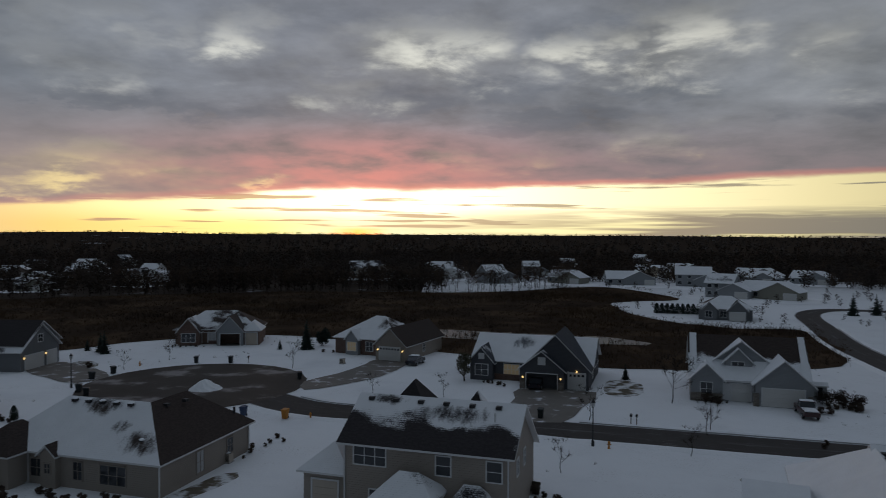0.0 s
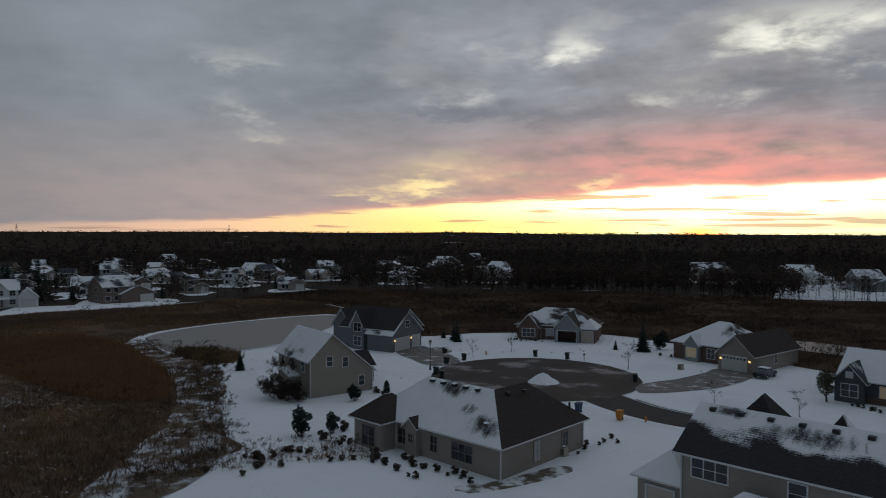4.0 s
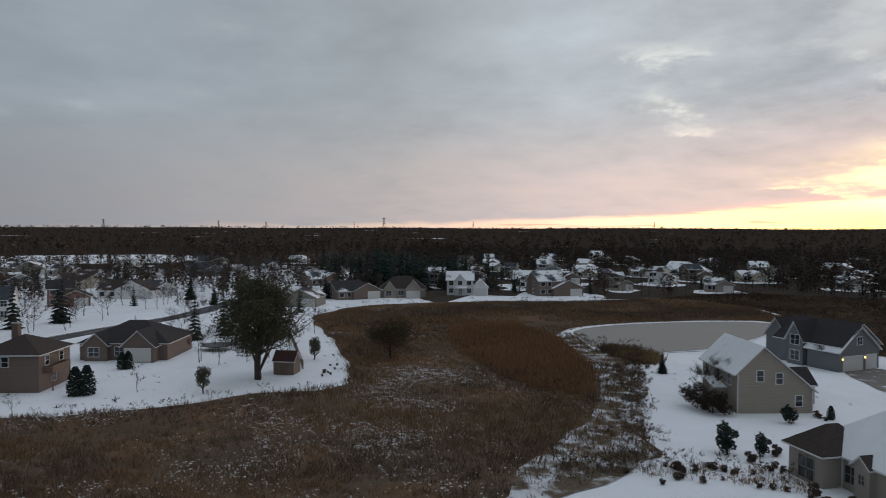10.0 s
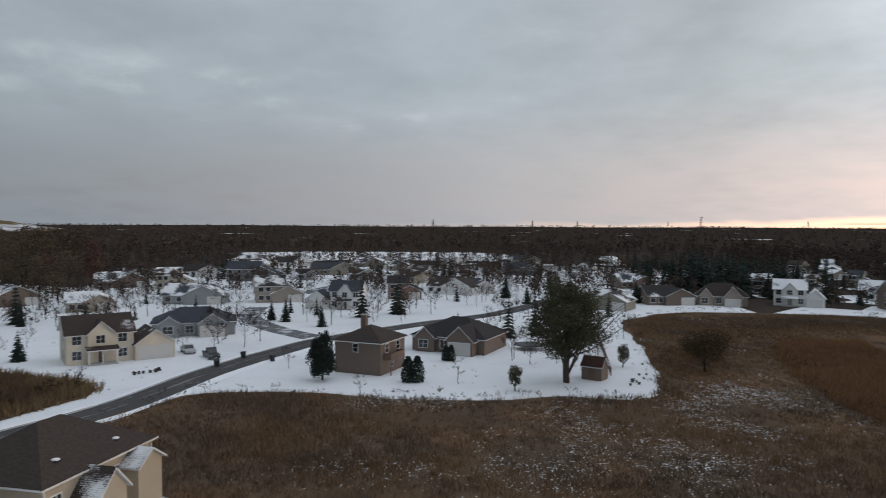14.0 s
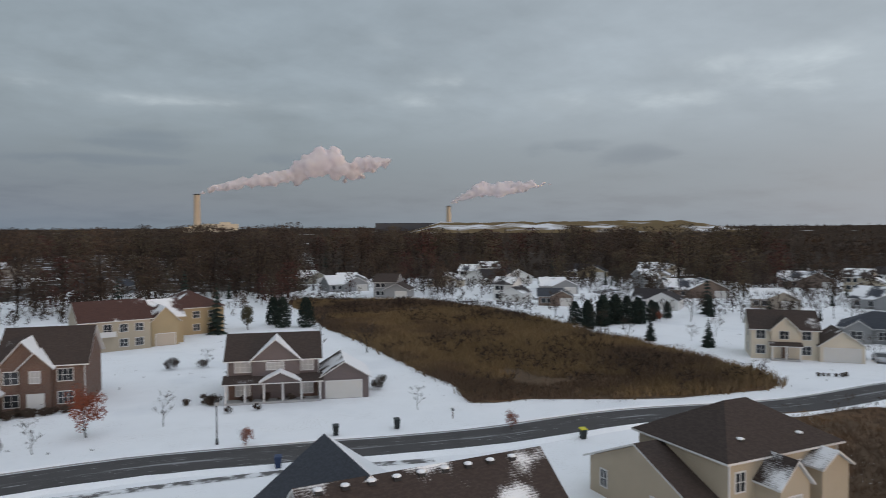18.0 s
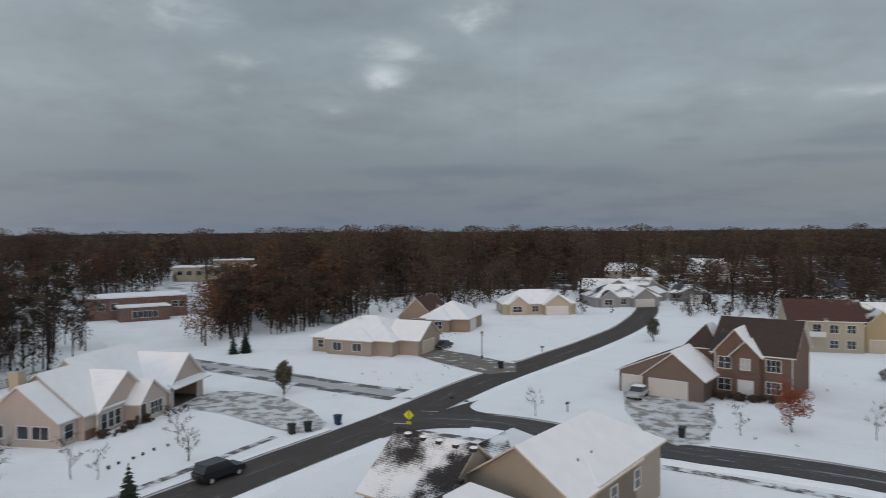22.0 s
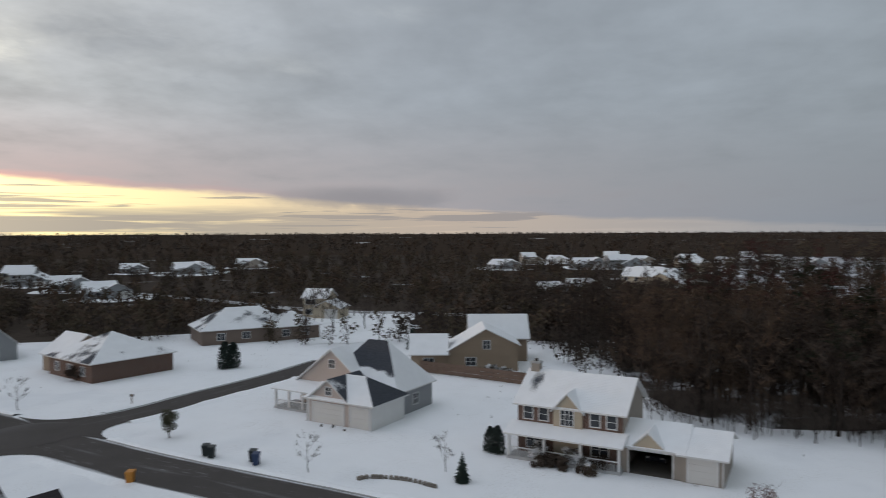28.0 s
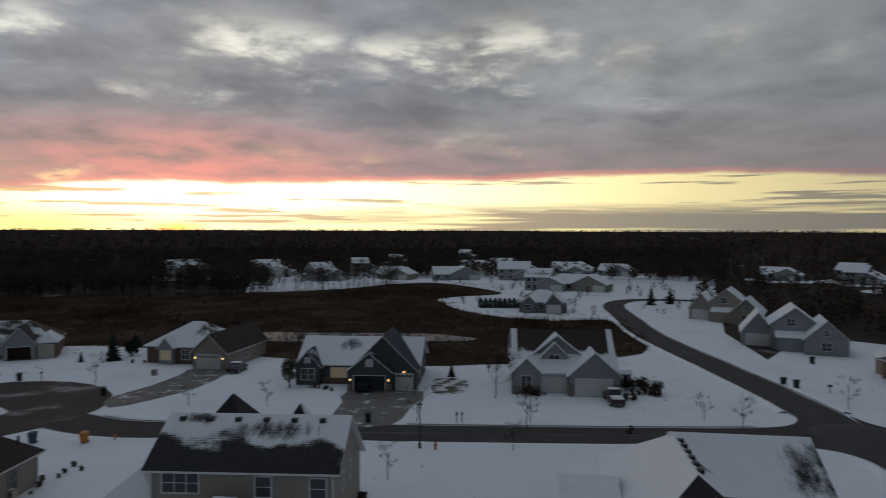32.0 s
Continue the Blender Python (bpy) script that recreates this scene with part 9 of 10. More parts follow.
first_then_copies(bin_maker("bin", "dark wheeled bin standing in the snow at the kerb"),
                  [(-21.6, 104.6, 20), (-41.8, 117.5, 5), (-36, 117.7, 0), (-51.5, 108.3, 50), (-52.7, 104, 70), (-50.2, 95.5, 100), (-48, 93.2, 110), (11.8, 82.9, -18), (-41.2, -65.1, 150), (-47.8, -62.6, 150), (-8.2, -78.2, 160), (33.7, -70.7, 60),
                   (32.3, -71.9, 60), (61.4, 40, -75), (61.8, 40.9, -75), (61.3, 35.4, -75), (74.3, 86.1, -110), (90.3, 100.9, -110), (73.7, 88, -110), (-118.8, -30.3, 60), (-126.4, -27.6, 60), (-123.1, -21.8, 60), (16.5, -112, 70)], "wheeled bins")
first_then_copies(bin_maker("bin_blue", "blue wheeled bin standing in the snow at the kerb"), [(30.1, -75.3, 60), (-31.4, -59.8, 150), (60.5, 34.6, -75), (-24, 83.4, -18)], "blue bins")
first_then_copies(bin_maker("bin_orange", "orange wheeled bin standing in the snow at the kerb"), [(-18.7, 82.2, -18), (53.3, 43, -75)], "orange bins")
first_then_copies(bin_maker("bin", "dark green wheeled bin with a yellow lid", "yellow"), [(-60.5, -46, 150)])


def lamp_post():
    e = thing("street_lamp", 0, 0, 0, 0, "slim dark street lamp with a lantern head", "street lamp")
    Boxes().lathe([(0.16, 0), (0.16, 0.5), (0.08, 0.7), (0.055, 4.0), (0.09, 4.05), (0.09, 4.12)], 10).done("pole", M["dark"], e)
    h = Boxes().lathe([(0.1, 4.13), (0.2, 4.2), (0.24, 4.55), (0.24, 4.56)], 8).done("lantern", M["blind"], e)
    Boxes().lathe([(0.29, 4.57), (0.22, 4.66), (0.05, 4.85), (0.02, 4.95)], 8).done("cap", M["dark"], h)
    return e


first_then_copies(lamp_post, [(-52.7, 98.2, 0), (15.7, 72, 0), (-30, -70.8, 0), (21, -120, 0)], "street lamps")


def mail_box():
    e = thing("mailbox", 0, 0, 0, 0, "dark mailbox on a wooden post by the kerb", "mailbox")
    Boxes().box(-0.05, 0.05, -0.05, 0.05, 0, 0.98).done("post", M["wood"], e)
    b = Boxes().prism([(-0.12, -0.28, 0.985), (0.12, -0.28, 0.985), (0.12, -0.28, 1.15), (0.06, -0.28, 1.25), (-0.06, -0.28, 1.25), (-0.12, -0.28, 1.15)],
                      [(-0.12, 0.28, 0.985), (0.12, 0.28, 0.985), (0.12, 0.28, 1.15), (0.06, 0.28, 1.25), (-0.06, 0.28, 1.25), (-0.12, 0.28, 1.15)]).done("box", M["dark"], e)
    Boxes().box(0.121, 0.14, 0.1, 0.13, 1.05, 1.3).done("flag", M["bin_orange"], b)
    return e


first_then_copies(mail_box, [(21.9, 80.2, -18), (22.5, 80.0, -18), (-33, 117.7, 0), (19.0, -86.5, 60), (4.4, -86.5, 160), (78.4, 62.6, 160), (-55.4, -61.5, 150), (11.2, -128, 70), (76.3, 82, -110)], "mailboxes")


def hydrant():
    e = thing("hydrant", 0, 0, 0, 0, "small dark fire hydrant in the snow", "hydrant")
    Boxes().lathe([(0.16, 0), (0.16, 0.08), (0.11, 0.1), (0.11, 0.55), (0.15, 0.57), (0.13, 0.68), (0.04, 0.78)], 10).done("barrel", M["bin_orange"], e)
    for s in (-1, 1):
        Boxes().tube((s * 0.1, 0, 0.42), (s * 0.2, 0, 0.42), 0.06, 0.06, 8).done("nozzle", M["bin_orange"], e)
    return e


first_then_copies(hydrant, [(-50.2, 114.8, 0), (17.2, 71.2, 0), (-15.7, 82.3, 0)], "hydrants")


def traffic_sign():
    e = thing("road_sign", 21.3, -77.5 + 3.0, 0, 0, "fluorescent yellow road sign on a post", "sign")
    Boxes().tube((0, 0, 0), (0, 0, 2.4), 0.035, 0.035, 8).done("post", M["dark"], e)
    v = [(0, -0.05, 1.2), (0.6, -0.05, 1.8), (0, -0.05, 2.4), (-0.6, -0.05, 1.8), (0, -0.08, 1.2), (0.6, -0.08, 1.8), (0, -0.08, 2.4), (-0.6, -0.08, 1.8)]
    mesh_object("plate", v, [(0, 1, 2, 3), (7, 6, 5, 4), (0, 4, 5, 1), (1, 5, 6, 2), (2, 6, 7, 3), (3, 7, 4, 0)], M["yellow"], e)
    Boxes().box(-0.25, 0.25, -0.07, -0.04, 0.75, 1.1).done("lower_plate", M["yellow"], e)


traffic_sign()


def car(x, y, a, paint, label, kind="suv", snow=True):
    """Body lofted through side outlines, with glasshouse, wheels and lamps; snow on the top."""
    e = thing("car", x, y, 0.03, a, label, "car")
    hw = 0.9
    if kind == "pickup":
        low = [(-2.7, 0.45), (-2.75, 0.95), (-0.55, 1.0), (0.9, 1.02), (2.55, 0.95), (2.7, 0.75), (2.7, 0.42)]
        cab = [(-0.55, 1.0), (-0.4, 1.72), (0.45, 1.74), (1.05, 1.02)]
    elif kind == "sedan":
        low = [(-2.3, 0.4), (-2.35, 0.85), (-1.5, 0.95), (1.0, 0.95), (2.2, 0.82), (2.35, 0.6), (2.3, 0.38)]
        cab = [(-1.6, 0.95), (-0.9, 1.4), (0.3, 1.42), (1.15, 0.95)]
    else:
        low = [(-2.3, 0.42), (-2.35, 1.0), (-1.5, 1.05), (1.0, 1.05), (2.2, 0.95), (2.35, 0.7), (2.3, 0.42)]
        cab = [(-2.25, 1.04), (-1.95, 1.66), (0.35, 1.7), (1.15, 1.04)]
    b = Boxes().prism([(px, -hw, pz) for px, pz in low], [(px, hw, pz) for px, pz in low]).done("body", M[paint], e)
    g = Boxes().prism([(px, -hw + 0.06, pz + 0.002) for px, pz in cab], [(px, hw - 0.06, pz + 0.002) for px, pz in cab]).done("glasshouse", M["glass"], e)
    top = [c for c in cab if c[1] > 1.2]
    x0, x1, zt = top[0][0], top[-1][0], top[0][1]
    Boxes().box(x0 - 0.02, x1 + 0.02, -hw + 0.05, hw - 0.05, zt + 0.03, zt + 0.09).done("roof", M[paint], e)
    if snow:
        Boxes().prism([(x0, -0.8, zt + 0.092), (x1, -0.8, zt + 0.092), (x1, 0.8, zt + 0.092), (x0, 0.8, zt + 0.092)], [(x0 + 0.1, -0.68, zt + 0.2), (x1 - 0.1, -0.68, zt + 0.2), (x1 - 0.1, 0.68, zt + 0.2), (x0 + 0.1, 0.68, zt + 0.2)]).done("snow", M["snow"], e)
    if kind == "pickup":
        Boxes().box(-2.6, -0.65, -0.75, 0.75, 1.005, 1.12).done("snow_in_bed", M["snow"], e)
    for px in (low[0][0] + 0.85, low[-1][0] - 0.8):
        for s in (-1, 1):
            t = Boxes().tube((px, s * 0.72, 0.34), (px, s * 0.94, 0.34), 0.34, 0.34, 14).done("tyre", M["rubber"], e)
            Boxes().tube((px, s * 0.941, 0.34), (px, s * 0.955, 0.34), 0.2, 0.2, 10).done("rim", M["car_silver"], t)
    for s in (-1, 1):
        Boxes().box(low[-2][0] - 0.14, low[-2][0] + 0.012, s * 0.7 - 0.15, s * 0.7 + 0.15, 0.66, 0.8).done("headlight", M["blind"], e)
        Boxes().box(low[1][0] - 0.012, low[1][0] + 0.1, s * 0.72 - 0.12, s * 0.72 + 0.12, 0.7, 0.9).done("tail_light", M["car_red"], e)


car(34.0, -56.4, -112, "car_dark", "dark estate car parked at the kerb", snow=False)
car(44.6, 84.6, 75, "car_red", "dark red pickup truck with snow in its bed", "pickup")
car(-132.3, -39.1, 30, "car_silver", "silver saloon car parked on a snowy drive", "sedan", False)
car(-127.2, -33.5, 30, "car_dark", "dark pickup truck parked on a snowy drive", "pickup", False)
car(30.3, -129.5, 70, "car_dark", "black car parked on a driveway", "sedan", False)
car(-4.6, 117.4, 70, "car_dark", "dark car with a snowy bonnet beside the garage", "sedan")
car(-4.4, -96.2, 70, "car_silver", "pale car under snow by the garage", "sedan")
car(13.6, 99.5, 72, "car_dark", "car standing inside an open garage", "sedan", False)
car(71.5, -3.2, 166, "car_dark", "car standing inside an open garage", "sedan", False)


def shed(x, y, a, w, d, e, r, wall, roof, label, door="wood"):
    s = thing("garden_shed", x, y, 0, a, label, "shed")
    mass(s, 0, w, 0, d, e, r, "gx", wall, [roof, roof], o=0.2)
    panel("door", facing("S", 0), w * 0.35, w * 0.7, 0.05, min(1.9, e - 0.15), 0.002, 0.04, door, s)
    return s


shed(-107.2, 29.2, 52, 3.3, 2.8, 2.1, 3.4, "s_brown", "rB", "small reddish-brown garden shed beside the marsh")
shed(82.0, -57.0, -98, 3.0, 2.6, 1.9, 2.6, "s_olive", "gM", "olive garden shed at the edge of the wood", "door_tan")
shed(85.6, -66.5, -98, 3.2, 2.6, 1.7, 2.6, "s_grey", "gS", "grey garden shed with a snowy roof", "trim")
shed(49.6, 92.6, -18, 1.7, 1.2, 1.9, 2.2, "s_grey", "gS", "small white-roofed garden hut by the grey house", "glass")


def fence(pts, h, mat, label, gap=2.0, name="fence"):
    e = thing(name, pts[0][0], pts[0][1], 0, 0, label, "fence")
    ox, oy = pts[0]
    for (x0, y0), (x1, y1) in zip(pts, pts[1:]):
        L = math.hypot(x1 - x0, y1 - y0)
        n = max(1, round(L / gap))
        ux, uy = (x1 - x0) / L, (y1 - y0) / L
        for i in range(n):
            px, py = x0 - ox + ux * L * i / n, y0 - oy + uy * L * i / n
            qx, qy = px + ux * (L / n - 0.02), py + uy * (L / n - 0.02)
            Boxes().box(px - 0.06, px + 0.06, py - 0.06, py + 0.06, 0, h + 0.08).done("post", M[mat], e)
            nx, ny = -uy * 0.03, ux * 0.03
            for k in range(3):
                a, b = h * (0.06 + 0.31 * k), h * (0.06 + 0.31 * k) + h * 0.29
                Boxes().prism([(px + nx, py + ny, a), (qx + nx, qy + ny, a), (qx - nx, qy - ny, a), (px - nx, py - ny, a)], [(px + nx, py + ny, b), (qx + nx, qy + ny, b), (qx - nx, qy - ny, b), (px - nx, py - ny, b)]).done("board", M[mat], e)


fence([(107.6, 33.4), (103.6, 21), (99.6, 10)], 1.9, "wood", "brown board fence behind the snowy garden", 2.4)
def mesh_fence(pts, h, label):
    """Wire garden fence: posts, two rails and a lattice of thin wires."""
    e = thing("wire_fence", pts[0][0], pts[0][1], 0, 0, label, "fence")
    ox, oy = pts[0]
    for (x0, y0), (x1, y1) in zip(pts, pts[1:]):
        L = math.hypot(x1 - x0, y1 - y0)
        n = max(1, round(L / 2.4))
        ux, uy = (x1 - x0) / L, (y1 - y0) / L
        for i in range(n):
            px, py = x0 - ox + ux * L * i / n, y0 - oy + uy * L * i / n
            Boxes().box(px - 0.05, px + 0.05, py - 0.05, py + 0.05, 0, h + 0.06).done("post", M["dark"], e)
            wires = Boxes()
            for a in (0.05, 0.3, 0.55, 0.8, 1.05, h - 0.05):
                qx, qy = px + ux * L / n, py + uy * L / n
                wires.prism([(px - uy * 0.02, py + ux * 0.02, a), (qx - uy * 0.02, qy + ux * 0.02, a), (qx + uy * 0.02, qy - ux * 0.02, a), (px + uy * 0.02, py - ux * 0.02, a)],
                            [(px - uy * 0.02, py + ux * 0.02, a + 0.04), (qx - uy * 0.02, qy + ux * 0.02, a + 0.04), (qx + uy * 0.02, qy - ux * 0.02, a + 0.04), (px + uy * 0.02, py - ux * 0.02, a + 0.04)])
            for k in range(1, 12):
                f = L / n * k / 12
                wires.box(px + ux * f - 0.01, px + ux * f + 0.01, py + uy * f - 0.01, py + uy * f + 0.01, 0.05, h)
            wires.done("wire_mesh", M["dark"], e)


mesh_fence([(82.0, -61.9), (71, -58.0), (60.6, -54.2), (59.9, -58.6)], 1.3, "dark wire fence round a snowy back garden")
mesh_fence([(84.4, -70.0), (84.8, -81.2), (84.4, -96.3)], 1.3, "dark wire fence along the edge of the wood")
fence([(-109, 34.5), (-150, 44), (-170, 50)], 1.4, "wood", "low weathered fence along the marsh", 3.0)


def pool():
    e = thing("trampoline", -134, 26, 0, 0, "round trampoline with a dark rim, its mat under snow", "trampoline")
    Boxes().lathe([(2.75, 0.85), (2.9, 0.85), (2.9, 1.0), (2.75, 1.0)], 28).done("rim", M["dark"], e)
    Boxes().lathe([(2.7, 0.88), (2.7, 0.93), (1.6, 0.95)], 28).done("mat", M["snow"], e)
    for i in range(8):
        a = i * math.pi / 4
        Boxes().tube((2.82 * math.cos(a), 2.82 * math.sin(a), 0), (2.82 * math.cos(a), 2.82 * math.sin(a), 0.85), 0.04, 0.04, 6).done("leg", M["dark"], e)


pool()


def snow_pile(x, y, r, h):
    v, f, k = [(x, y, h)], [], 18
    for j, fr in enumerate((0.35, 0.7, 1.0)):
        for i in range(k):
            a = 2 * math.pi * i / k
            n = noise.noise((math.cos(a) * 2, math.sin(a) * 2, fr * 3)) * 0.3
            v.append((x + math.cos(a) * r * fr * (1 + n), y + math.sin(a) * r * 0.8 * fr * (1 + n), h * (1 - fr) * (1 + n) + 0.05))
    f += [(0, 1 + i, 1 + (i + 1) % k) for i in range(k)]
    for j in range(2):
        f += [(1 + j * k + i, 1 + (j + 1) * k + i, 1 + (j + 1) * k + (i + 1) % k, 1 + j * k + (i + 1) % k) for i in range(k)]
    tagged(mesh_object("snow_mound", v, f, M["snow"]), "ploughed heap of snow in the middle of the cul-de-sac", "snow pile")


snow_pile(-33.5, 97.6, 2.3, 1.5)


# ---- far landmarks ----
def stack(x, y, h, r):
    z = terrain(x, y)
    e = thing("smokestack", x, y, z - 1, 0, "tall pale concrete smokestack with a steam plume", "smokestack")
    Boxes().lathe([(r * 1.15, 0), (r, h * 0.5), (r * 0.92, h)], 20).done("shaft", M["concrete"], e)
    Boxes().lathe([(r * 0.96, h * 0.98), (r * 0.96, h + 1)], 20).done("rim", M["dark"], e)


def plume(pts, seed):
    """Steam drifting from a stack: a lumpy body of many small puffs, ragged and thinner down the wind."""
    r2 = np.random.default_rng(seed)
    ball = bmesh.new()
    bmesh.ops.create_icosphere(ball, subdivisions=2, radius=1.0)
    bv = np.array([v.co[:] for v in ball.verts])
    bt = np.array([[v.index for v in f.verts] for f in ball.faces])
    ball.free()
    V, T, k = [], [], 0
    for s, ((ax, ay, az, ar), (bx, by, bz, br)) in enumerate(zip(pts, pts[1:])):
        n = 28
        for i in range(n):
            f = (i + r2.uniform(0, 1)) / n
            R = ar + (br - ar) * f
            off = r2.normal(0, 1, 3)
            off *= r2.uniform(0.2, 1.0) ** 0.6 / np.linalg.norm(off)
            r = R * r2.uniform(0.3, 0.6) * (1.25 - 0.75 * np.linalg.norm(off))
            c = np.array([ax + (bx - ax) * f, ay + (by - ay) * f, az + (bz - az) * f]) + off * R * np.array([1.0, 1.0, 0.72])
            wob = np.array([1 + 0.35 * noise.noise(Vector(p * 1.7 + c * 0.05)) for p in bv])
            V.append(bv * wob[:, None] * r + c)
            T.append(bt + k)
            k += len(bv)
    ob = stuff("steam_plume", np.concatenate(V), np.concatenate(T), [M["smoke"]], "pinkish-white steam drifting from the smokestack", "steam")
    m = ob.modifiers.new("merge", "REMESH")
    m.mode, m.voxel_size, m.use_smooth_shade = "VOXEL", 6.0, True
    m = ob.modifiers.new("soften", "SMOOTH")
    m.factor, m.iterations = 0.5, 9


stack(-1065, -2697, 150, 13)
stack(-1921, -2172, 104, 10)


def at_sky(px, py, t_, dist):
    """Place at a bearing (degrees left of +y) and a slope above the eye."""
    return (-math.sin(radians(px)) * dist, math.cos(radians(px)) * dist, 22 + t_ * dist)


def drift(b0, steps, dist, seed):
    plume([(*at_sky(b0 - db, 0, s, dist), r) for db, s, r in steps], seed)


drift(158.4, [(0, 0.047, 8), (1.2, 0.056, 22), (3.2, 0.062, 33), (5.2, 0.070, 40), (7.4, 0.072, 46), (8.6, 0.088, 60), (10.0, 0.100, 72), (11.4, 0.080, 62), (13.4, 0.090, 52), (15.2, 0.096, 20)], 2900, 3)
drift(138.5, [(0, 0.034, 8), (1.2, 0.043, 24), (2.8, 0.056, 46), (4.6, 0.054, 42), (6.4, 0.061, 30), (8.8, 0.064, 10)], 2900, 4)


def landfill():
    """A long bare hill on the skyline, tan grass and snow in bands."""
    m = material("hill_grass", (0.16, 0.12, 0.07), 0.95, 0.0, vary=0.3, scale=0.006, grain=0.05, second=(0.6, 0.61, 0.64), second_at=0.57)
    v, f, n, k = [], [], 48, 10
    for i in range(n + 1):
        a = radians(142.0 - 27.0 * i / n)
        top = 36 * min(1.0, i / 5.0, (n - i) / 9.0) * (1 + 0.12 * noise.noise((i * 0.3, 2.0, 0.0)))
        for j in range(k + 1):
            d = 2180 + 60 * j
            h = top * math.sin(math.pi * j / k * 0.62) * (1 + 0.2 * noise.noise((i * 0.5, j * 0.6, 4.0)))
            x, y = -math.sin(a) * d, math.cos(a) * d
            v.append((x, y, terrain(x, y) - 2 + h))
    for i in range(n):
        for j in range(k):
            q = i * (k + 1) + j
            f.append((q, q + 1, q + k + 2, q + k + 1))
    tagged(mesh_object("hill", v, f, m), "long bare hill with tan grass and bands of snow", "hill", kind="structure")


landfill()


def works():
    e = thing("power_station", -1150, -2655, terrain(-1150, -2655) - 1, -23.5, "long pale power station building at the foot of the stack", "industrial building")
    Boxes().box(-60, 60, -30, 30, 0, 34).done("hall", M["plant"], e)
    Boxes().prism([(60.1, -28, 0), (150, -28, 0), (150, -28, 20), (60.1, -28, 33)], [(60.1, 28, 0), (150, 28, 0), (150, 28, 20), (60.1, 28, 33)]).done("side_hall", M["plant"], e)
    Boxes().box(-30, 10, -28, 28, 34.1, 40).done("roof_house", M["plant"], e)
    w = thing("warehouse", -1780, -2290, terrain(-1780, -2290), -38, "long low dark warehouse with a snowy roof on the skyline", "industrial building")
    Boxes().box(-190, 120, -30, 30, 0, 30).done("hall", M["s_slate"], w)
    Boxes().box(-190, 120, -30.5, 30.5, 30.1, 33).done("roof", roofmat("gB"), w)
    w = thing("warehouse", -2050, -2010, terrain(-2050, -2010), -46, "long low warehouse with a snowy roof on the skyline", "industrial building")
    Boxes().box(-90, 90, -30, 30, 0, 30).done("hall", M["plant"], w)
    Boxes().box(-91, 91, -31, 31, 30.1, 34).done("roof", M["snow"], w)


works()


def pylon(x, y, h):
    e = thing("pylon", x, y, terrain(x, y), rng.uniform(0, 180), "distant steel lattice pylon on the skyline", "pylon")
    b = Boxes()
    w = h * 0.07
    for sx in (-1, 1):
        for sy in (-1, 1):
            b.tube((sx * w, sy * w, 0), (sx * w * 0.2, sy * w * 0.2, h), 0.5, 0.35, 4)
    for i in range(7):
        z0, z1 = h * i / 7, h * (i + 1) / 7
        a, c = w * (1 - 0.8 * i / 7), w * (1 - 0.8 * (i + 1) / 7)
        b.tube((-a, -a, z0), (c, -c, z1), 0.22, 0.22, 4).tube((a, -a, z0), (-c, -c, z1), 0.22, 0.22, 4)
    b.done("tower", M["dark"], e)
    for f in (0.66, 0.8, 0.94):
        Boxes().tube((-h * 0.16, 0, h * f), (h * 0.16, 0, h * f), 0.5, 0.5, 4).done("crossarm", M["dark"], e)


for x, y, h in ((-2012, 889, 52), (-2041, 800, 38), (-1539, 1572, 40), (-2161, 412, 40), (-2180, 560, 38), (-1900, 1150, 40), (-2150, 100, 42)):
    pylon(x, y, h)


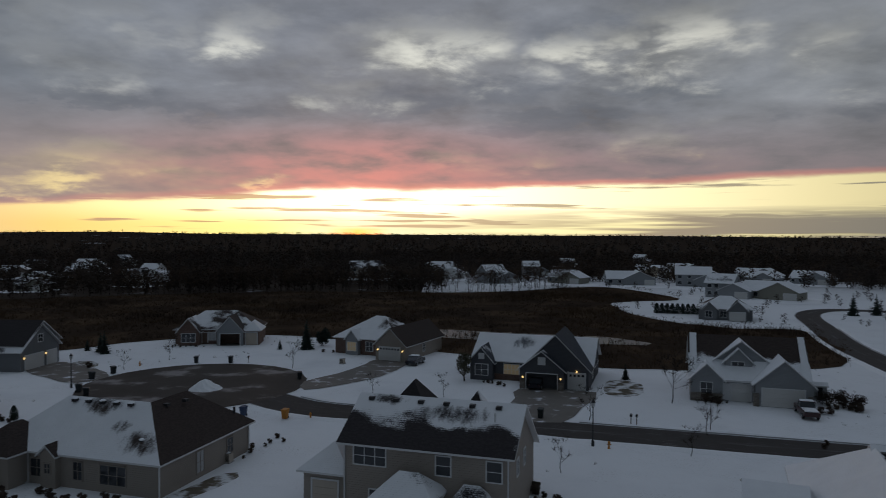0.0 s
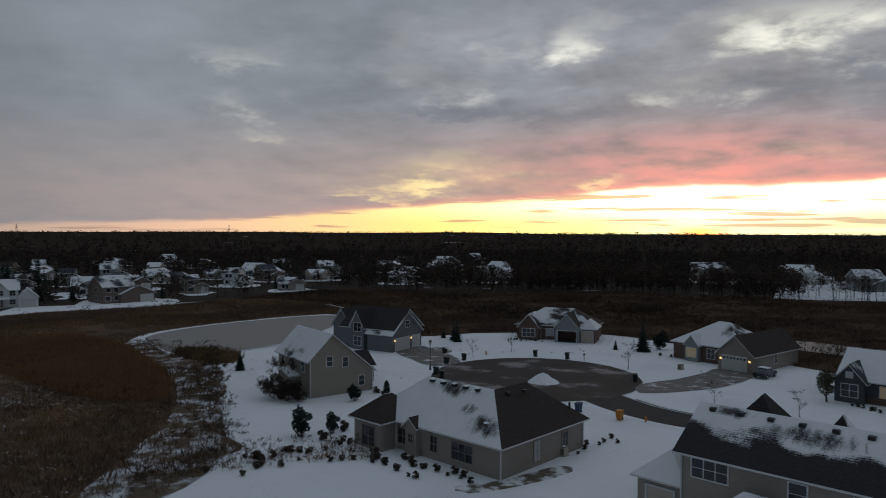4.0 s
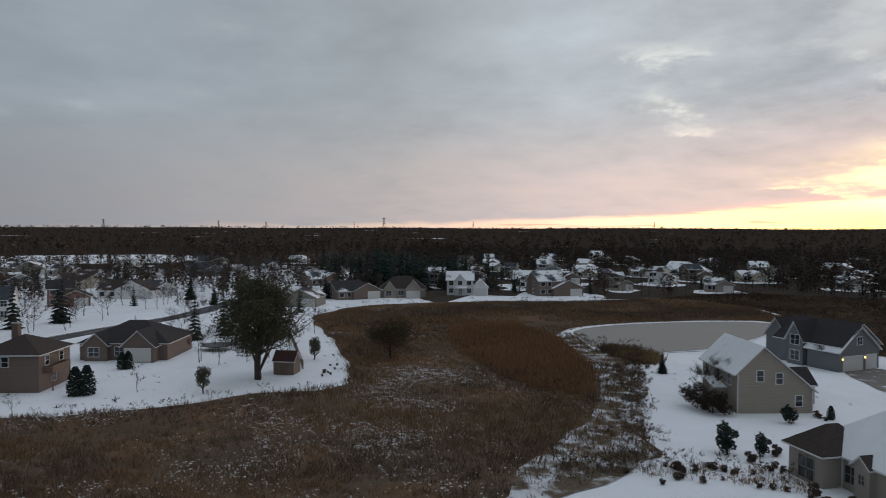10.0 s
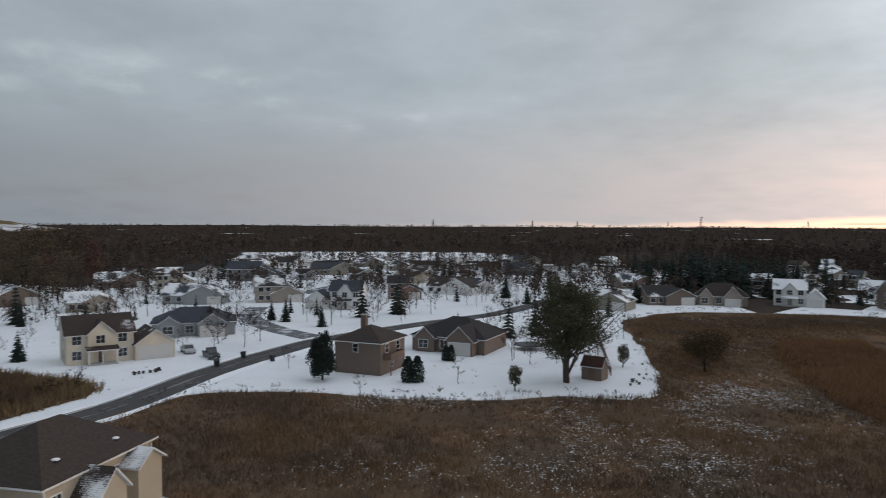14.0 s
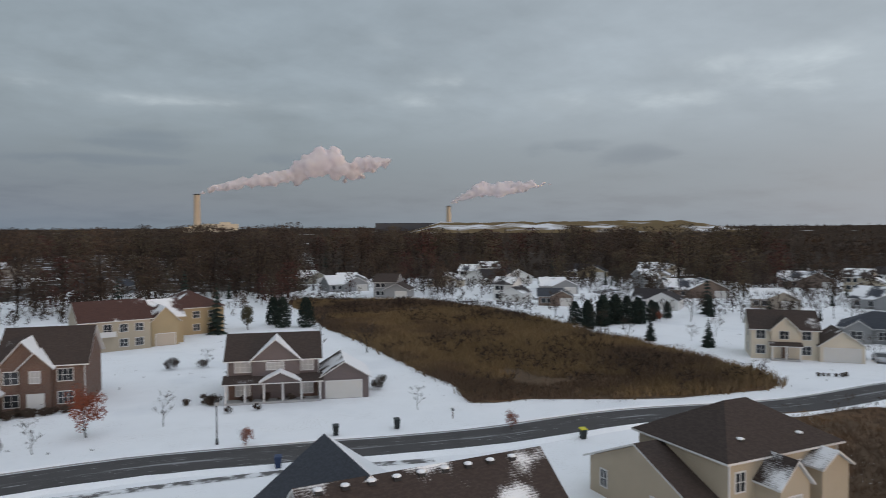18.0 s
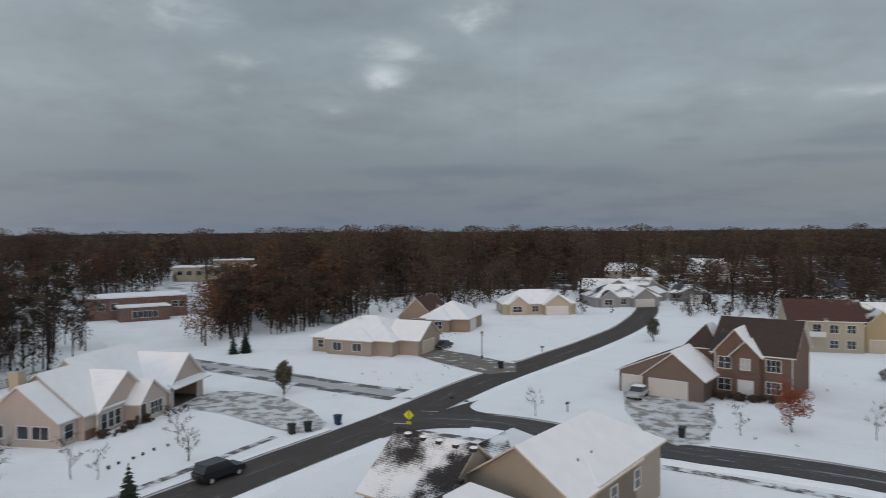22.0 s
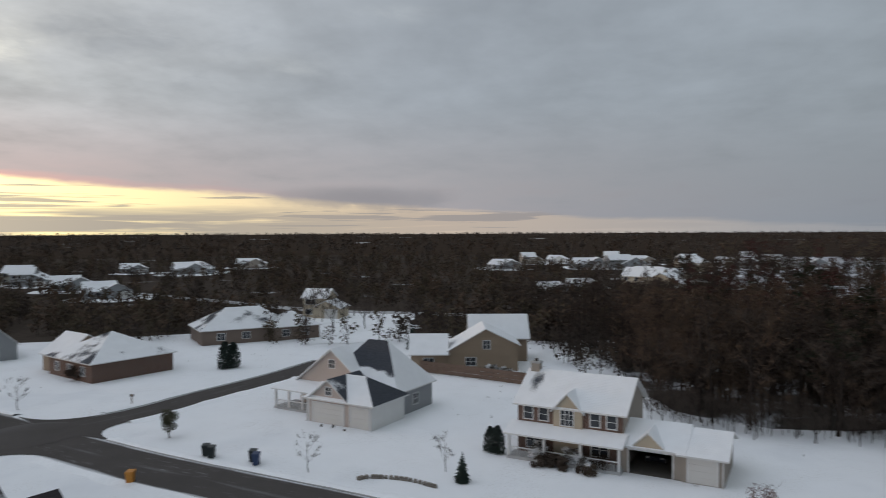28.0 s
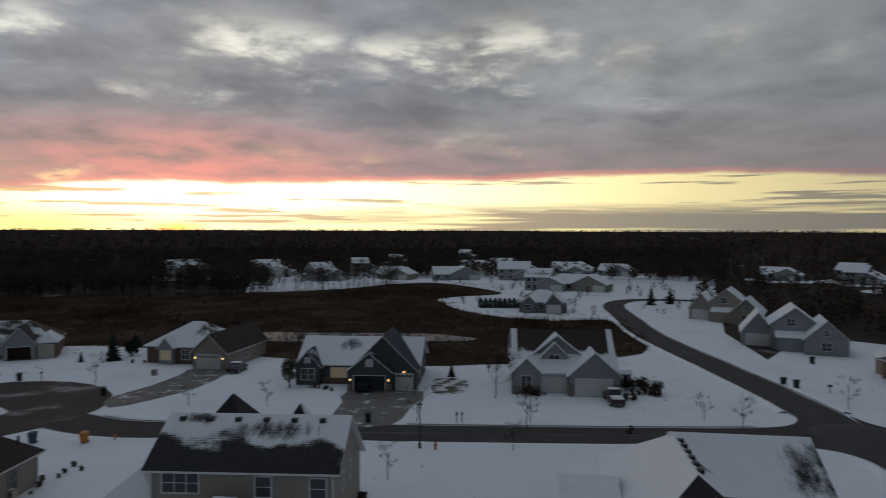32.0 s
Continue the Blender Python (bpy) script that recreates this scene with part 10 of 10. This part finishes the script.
def brick_block():
    h = thing("brick_building", 111.5, -169, 0, 226, "low red brick building with a flat snowy roof among trees", "building")
    mass(h, -24, 0, 0, 14, 5.6, 5.9, "flat", "brick", ["gS"], o=0.3)
    mass(h, -18, -6, -7, -0.01, 3.6, 3.9, "flat", "brick", ["gS"], o=0.3)
    for u in (-22, -19, -4, -2.2):
        window(h, "S", u, 2.6, 1.4, 1.6, 0)
    window(h, "S", -15, 1.0, 6, 1.6, -7, bars=(4, 0))
    h = thing("school_building", 170, -300, 0, 207, "long pale building with a snowy roof behind the trees", "building")
    mass(h, -30, 10, 0, 20, 6.5, 6.8, "flat", "s_sand", ["gS"], o=0.3)
    mass(h, -12, 6, 4, 18, 9.5, 9.8, "flat", "s_beige", ["gS"], o=0.3)
    for i in range(9):
        window(h, "S", -28 + i * 4.2, 3.0, 2.2, 1.8, 0, bars=(1, 0))


brick_block()


def edging():
    """A low curved border of stones in the snow."""
    e = thing("stone_border", 59.1, 23.5, 0, 0, "low curved border of grey stones in a snowy lawn", "border")
    rr = random.Random(5)
    line = smooth_line([(59.1, 23.5), (59.8, 22.4), (59.9, 19.3), (58.8, 16.3)], 0.42)
    for q in line:
        x, y, w = q.x - 59.1, q.y - 23.5, rr.uniform(0.16, 0.24)
        Boxes().prism([(x - w, y - w, 0), (x + w, y - w * 0.8, 0), (x + w * 0.9, y + w, 0), (x - w * 0.8, y + w, 0)], [(x - w * 0.7, y - w * 0.8, 0.3), (x + w * 0.8, y - w * 0.6, 0.27), (x + w * 0.7, y + w * 0.7, 0.32), (x - w * 0.7, y + w * 0.8, 0.28)]).done("stone", M["stone"], e)


edging()


def air_conditioner(x, y, a):
    e = thing("air_conditioner", x, y, 0, a, "grey outdoor air conditioner with a cap of snow", "air conditioner")
    Boxes().box(-0.42, 0.42, -0.42, 0.42, 0, 0.1).done("pad", M["kerb"], e)
    Boxes().box(-0.36, 0.36, -0.36, 0.36, 0.101, 0.86).done("casing", M["door_tan"], e)
    for k in range(7):
        Boxes().box(-0.34, 0.34, -0.385, -0.362, 0.18 + k * 0.09, 0.22 + k * 0.09).done("louvre", M["dark"], e)
    Boxes().lathe([(0.3, 0.0), (0.3, 0.05), (0.22, 0.06)], 14, (0, 0, 0.862)).done("fan_grille", M["dark"], e)
    Boxes().lathe([(0.27, 0.0), (0.24, 0.06), (0.1, 0.1)], 12, (0, 0, 0.923)).done("snow_cap", M["snow"], e)


for q in ((-20.6, 66.4, -16), (7.6, 62.0, -17), (20.4, 110.2, -18), (-17.0, 117.5, -25), (-21.6, -99.4, 156), (79.4, -26.6, -103)):
    air_conditioner(*q)
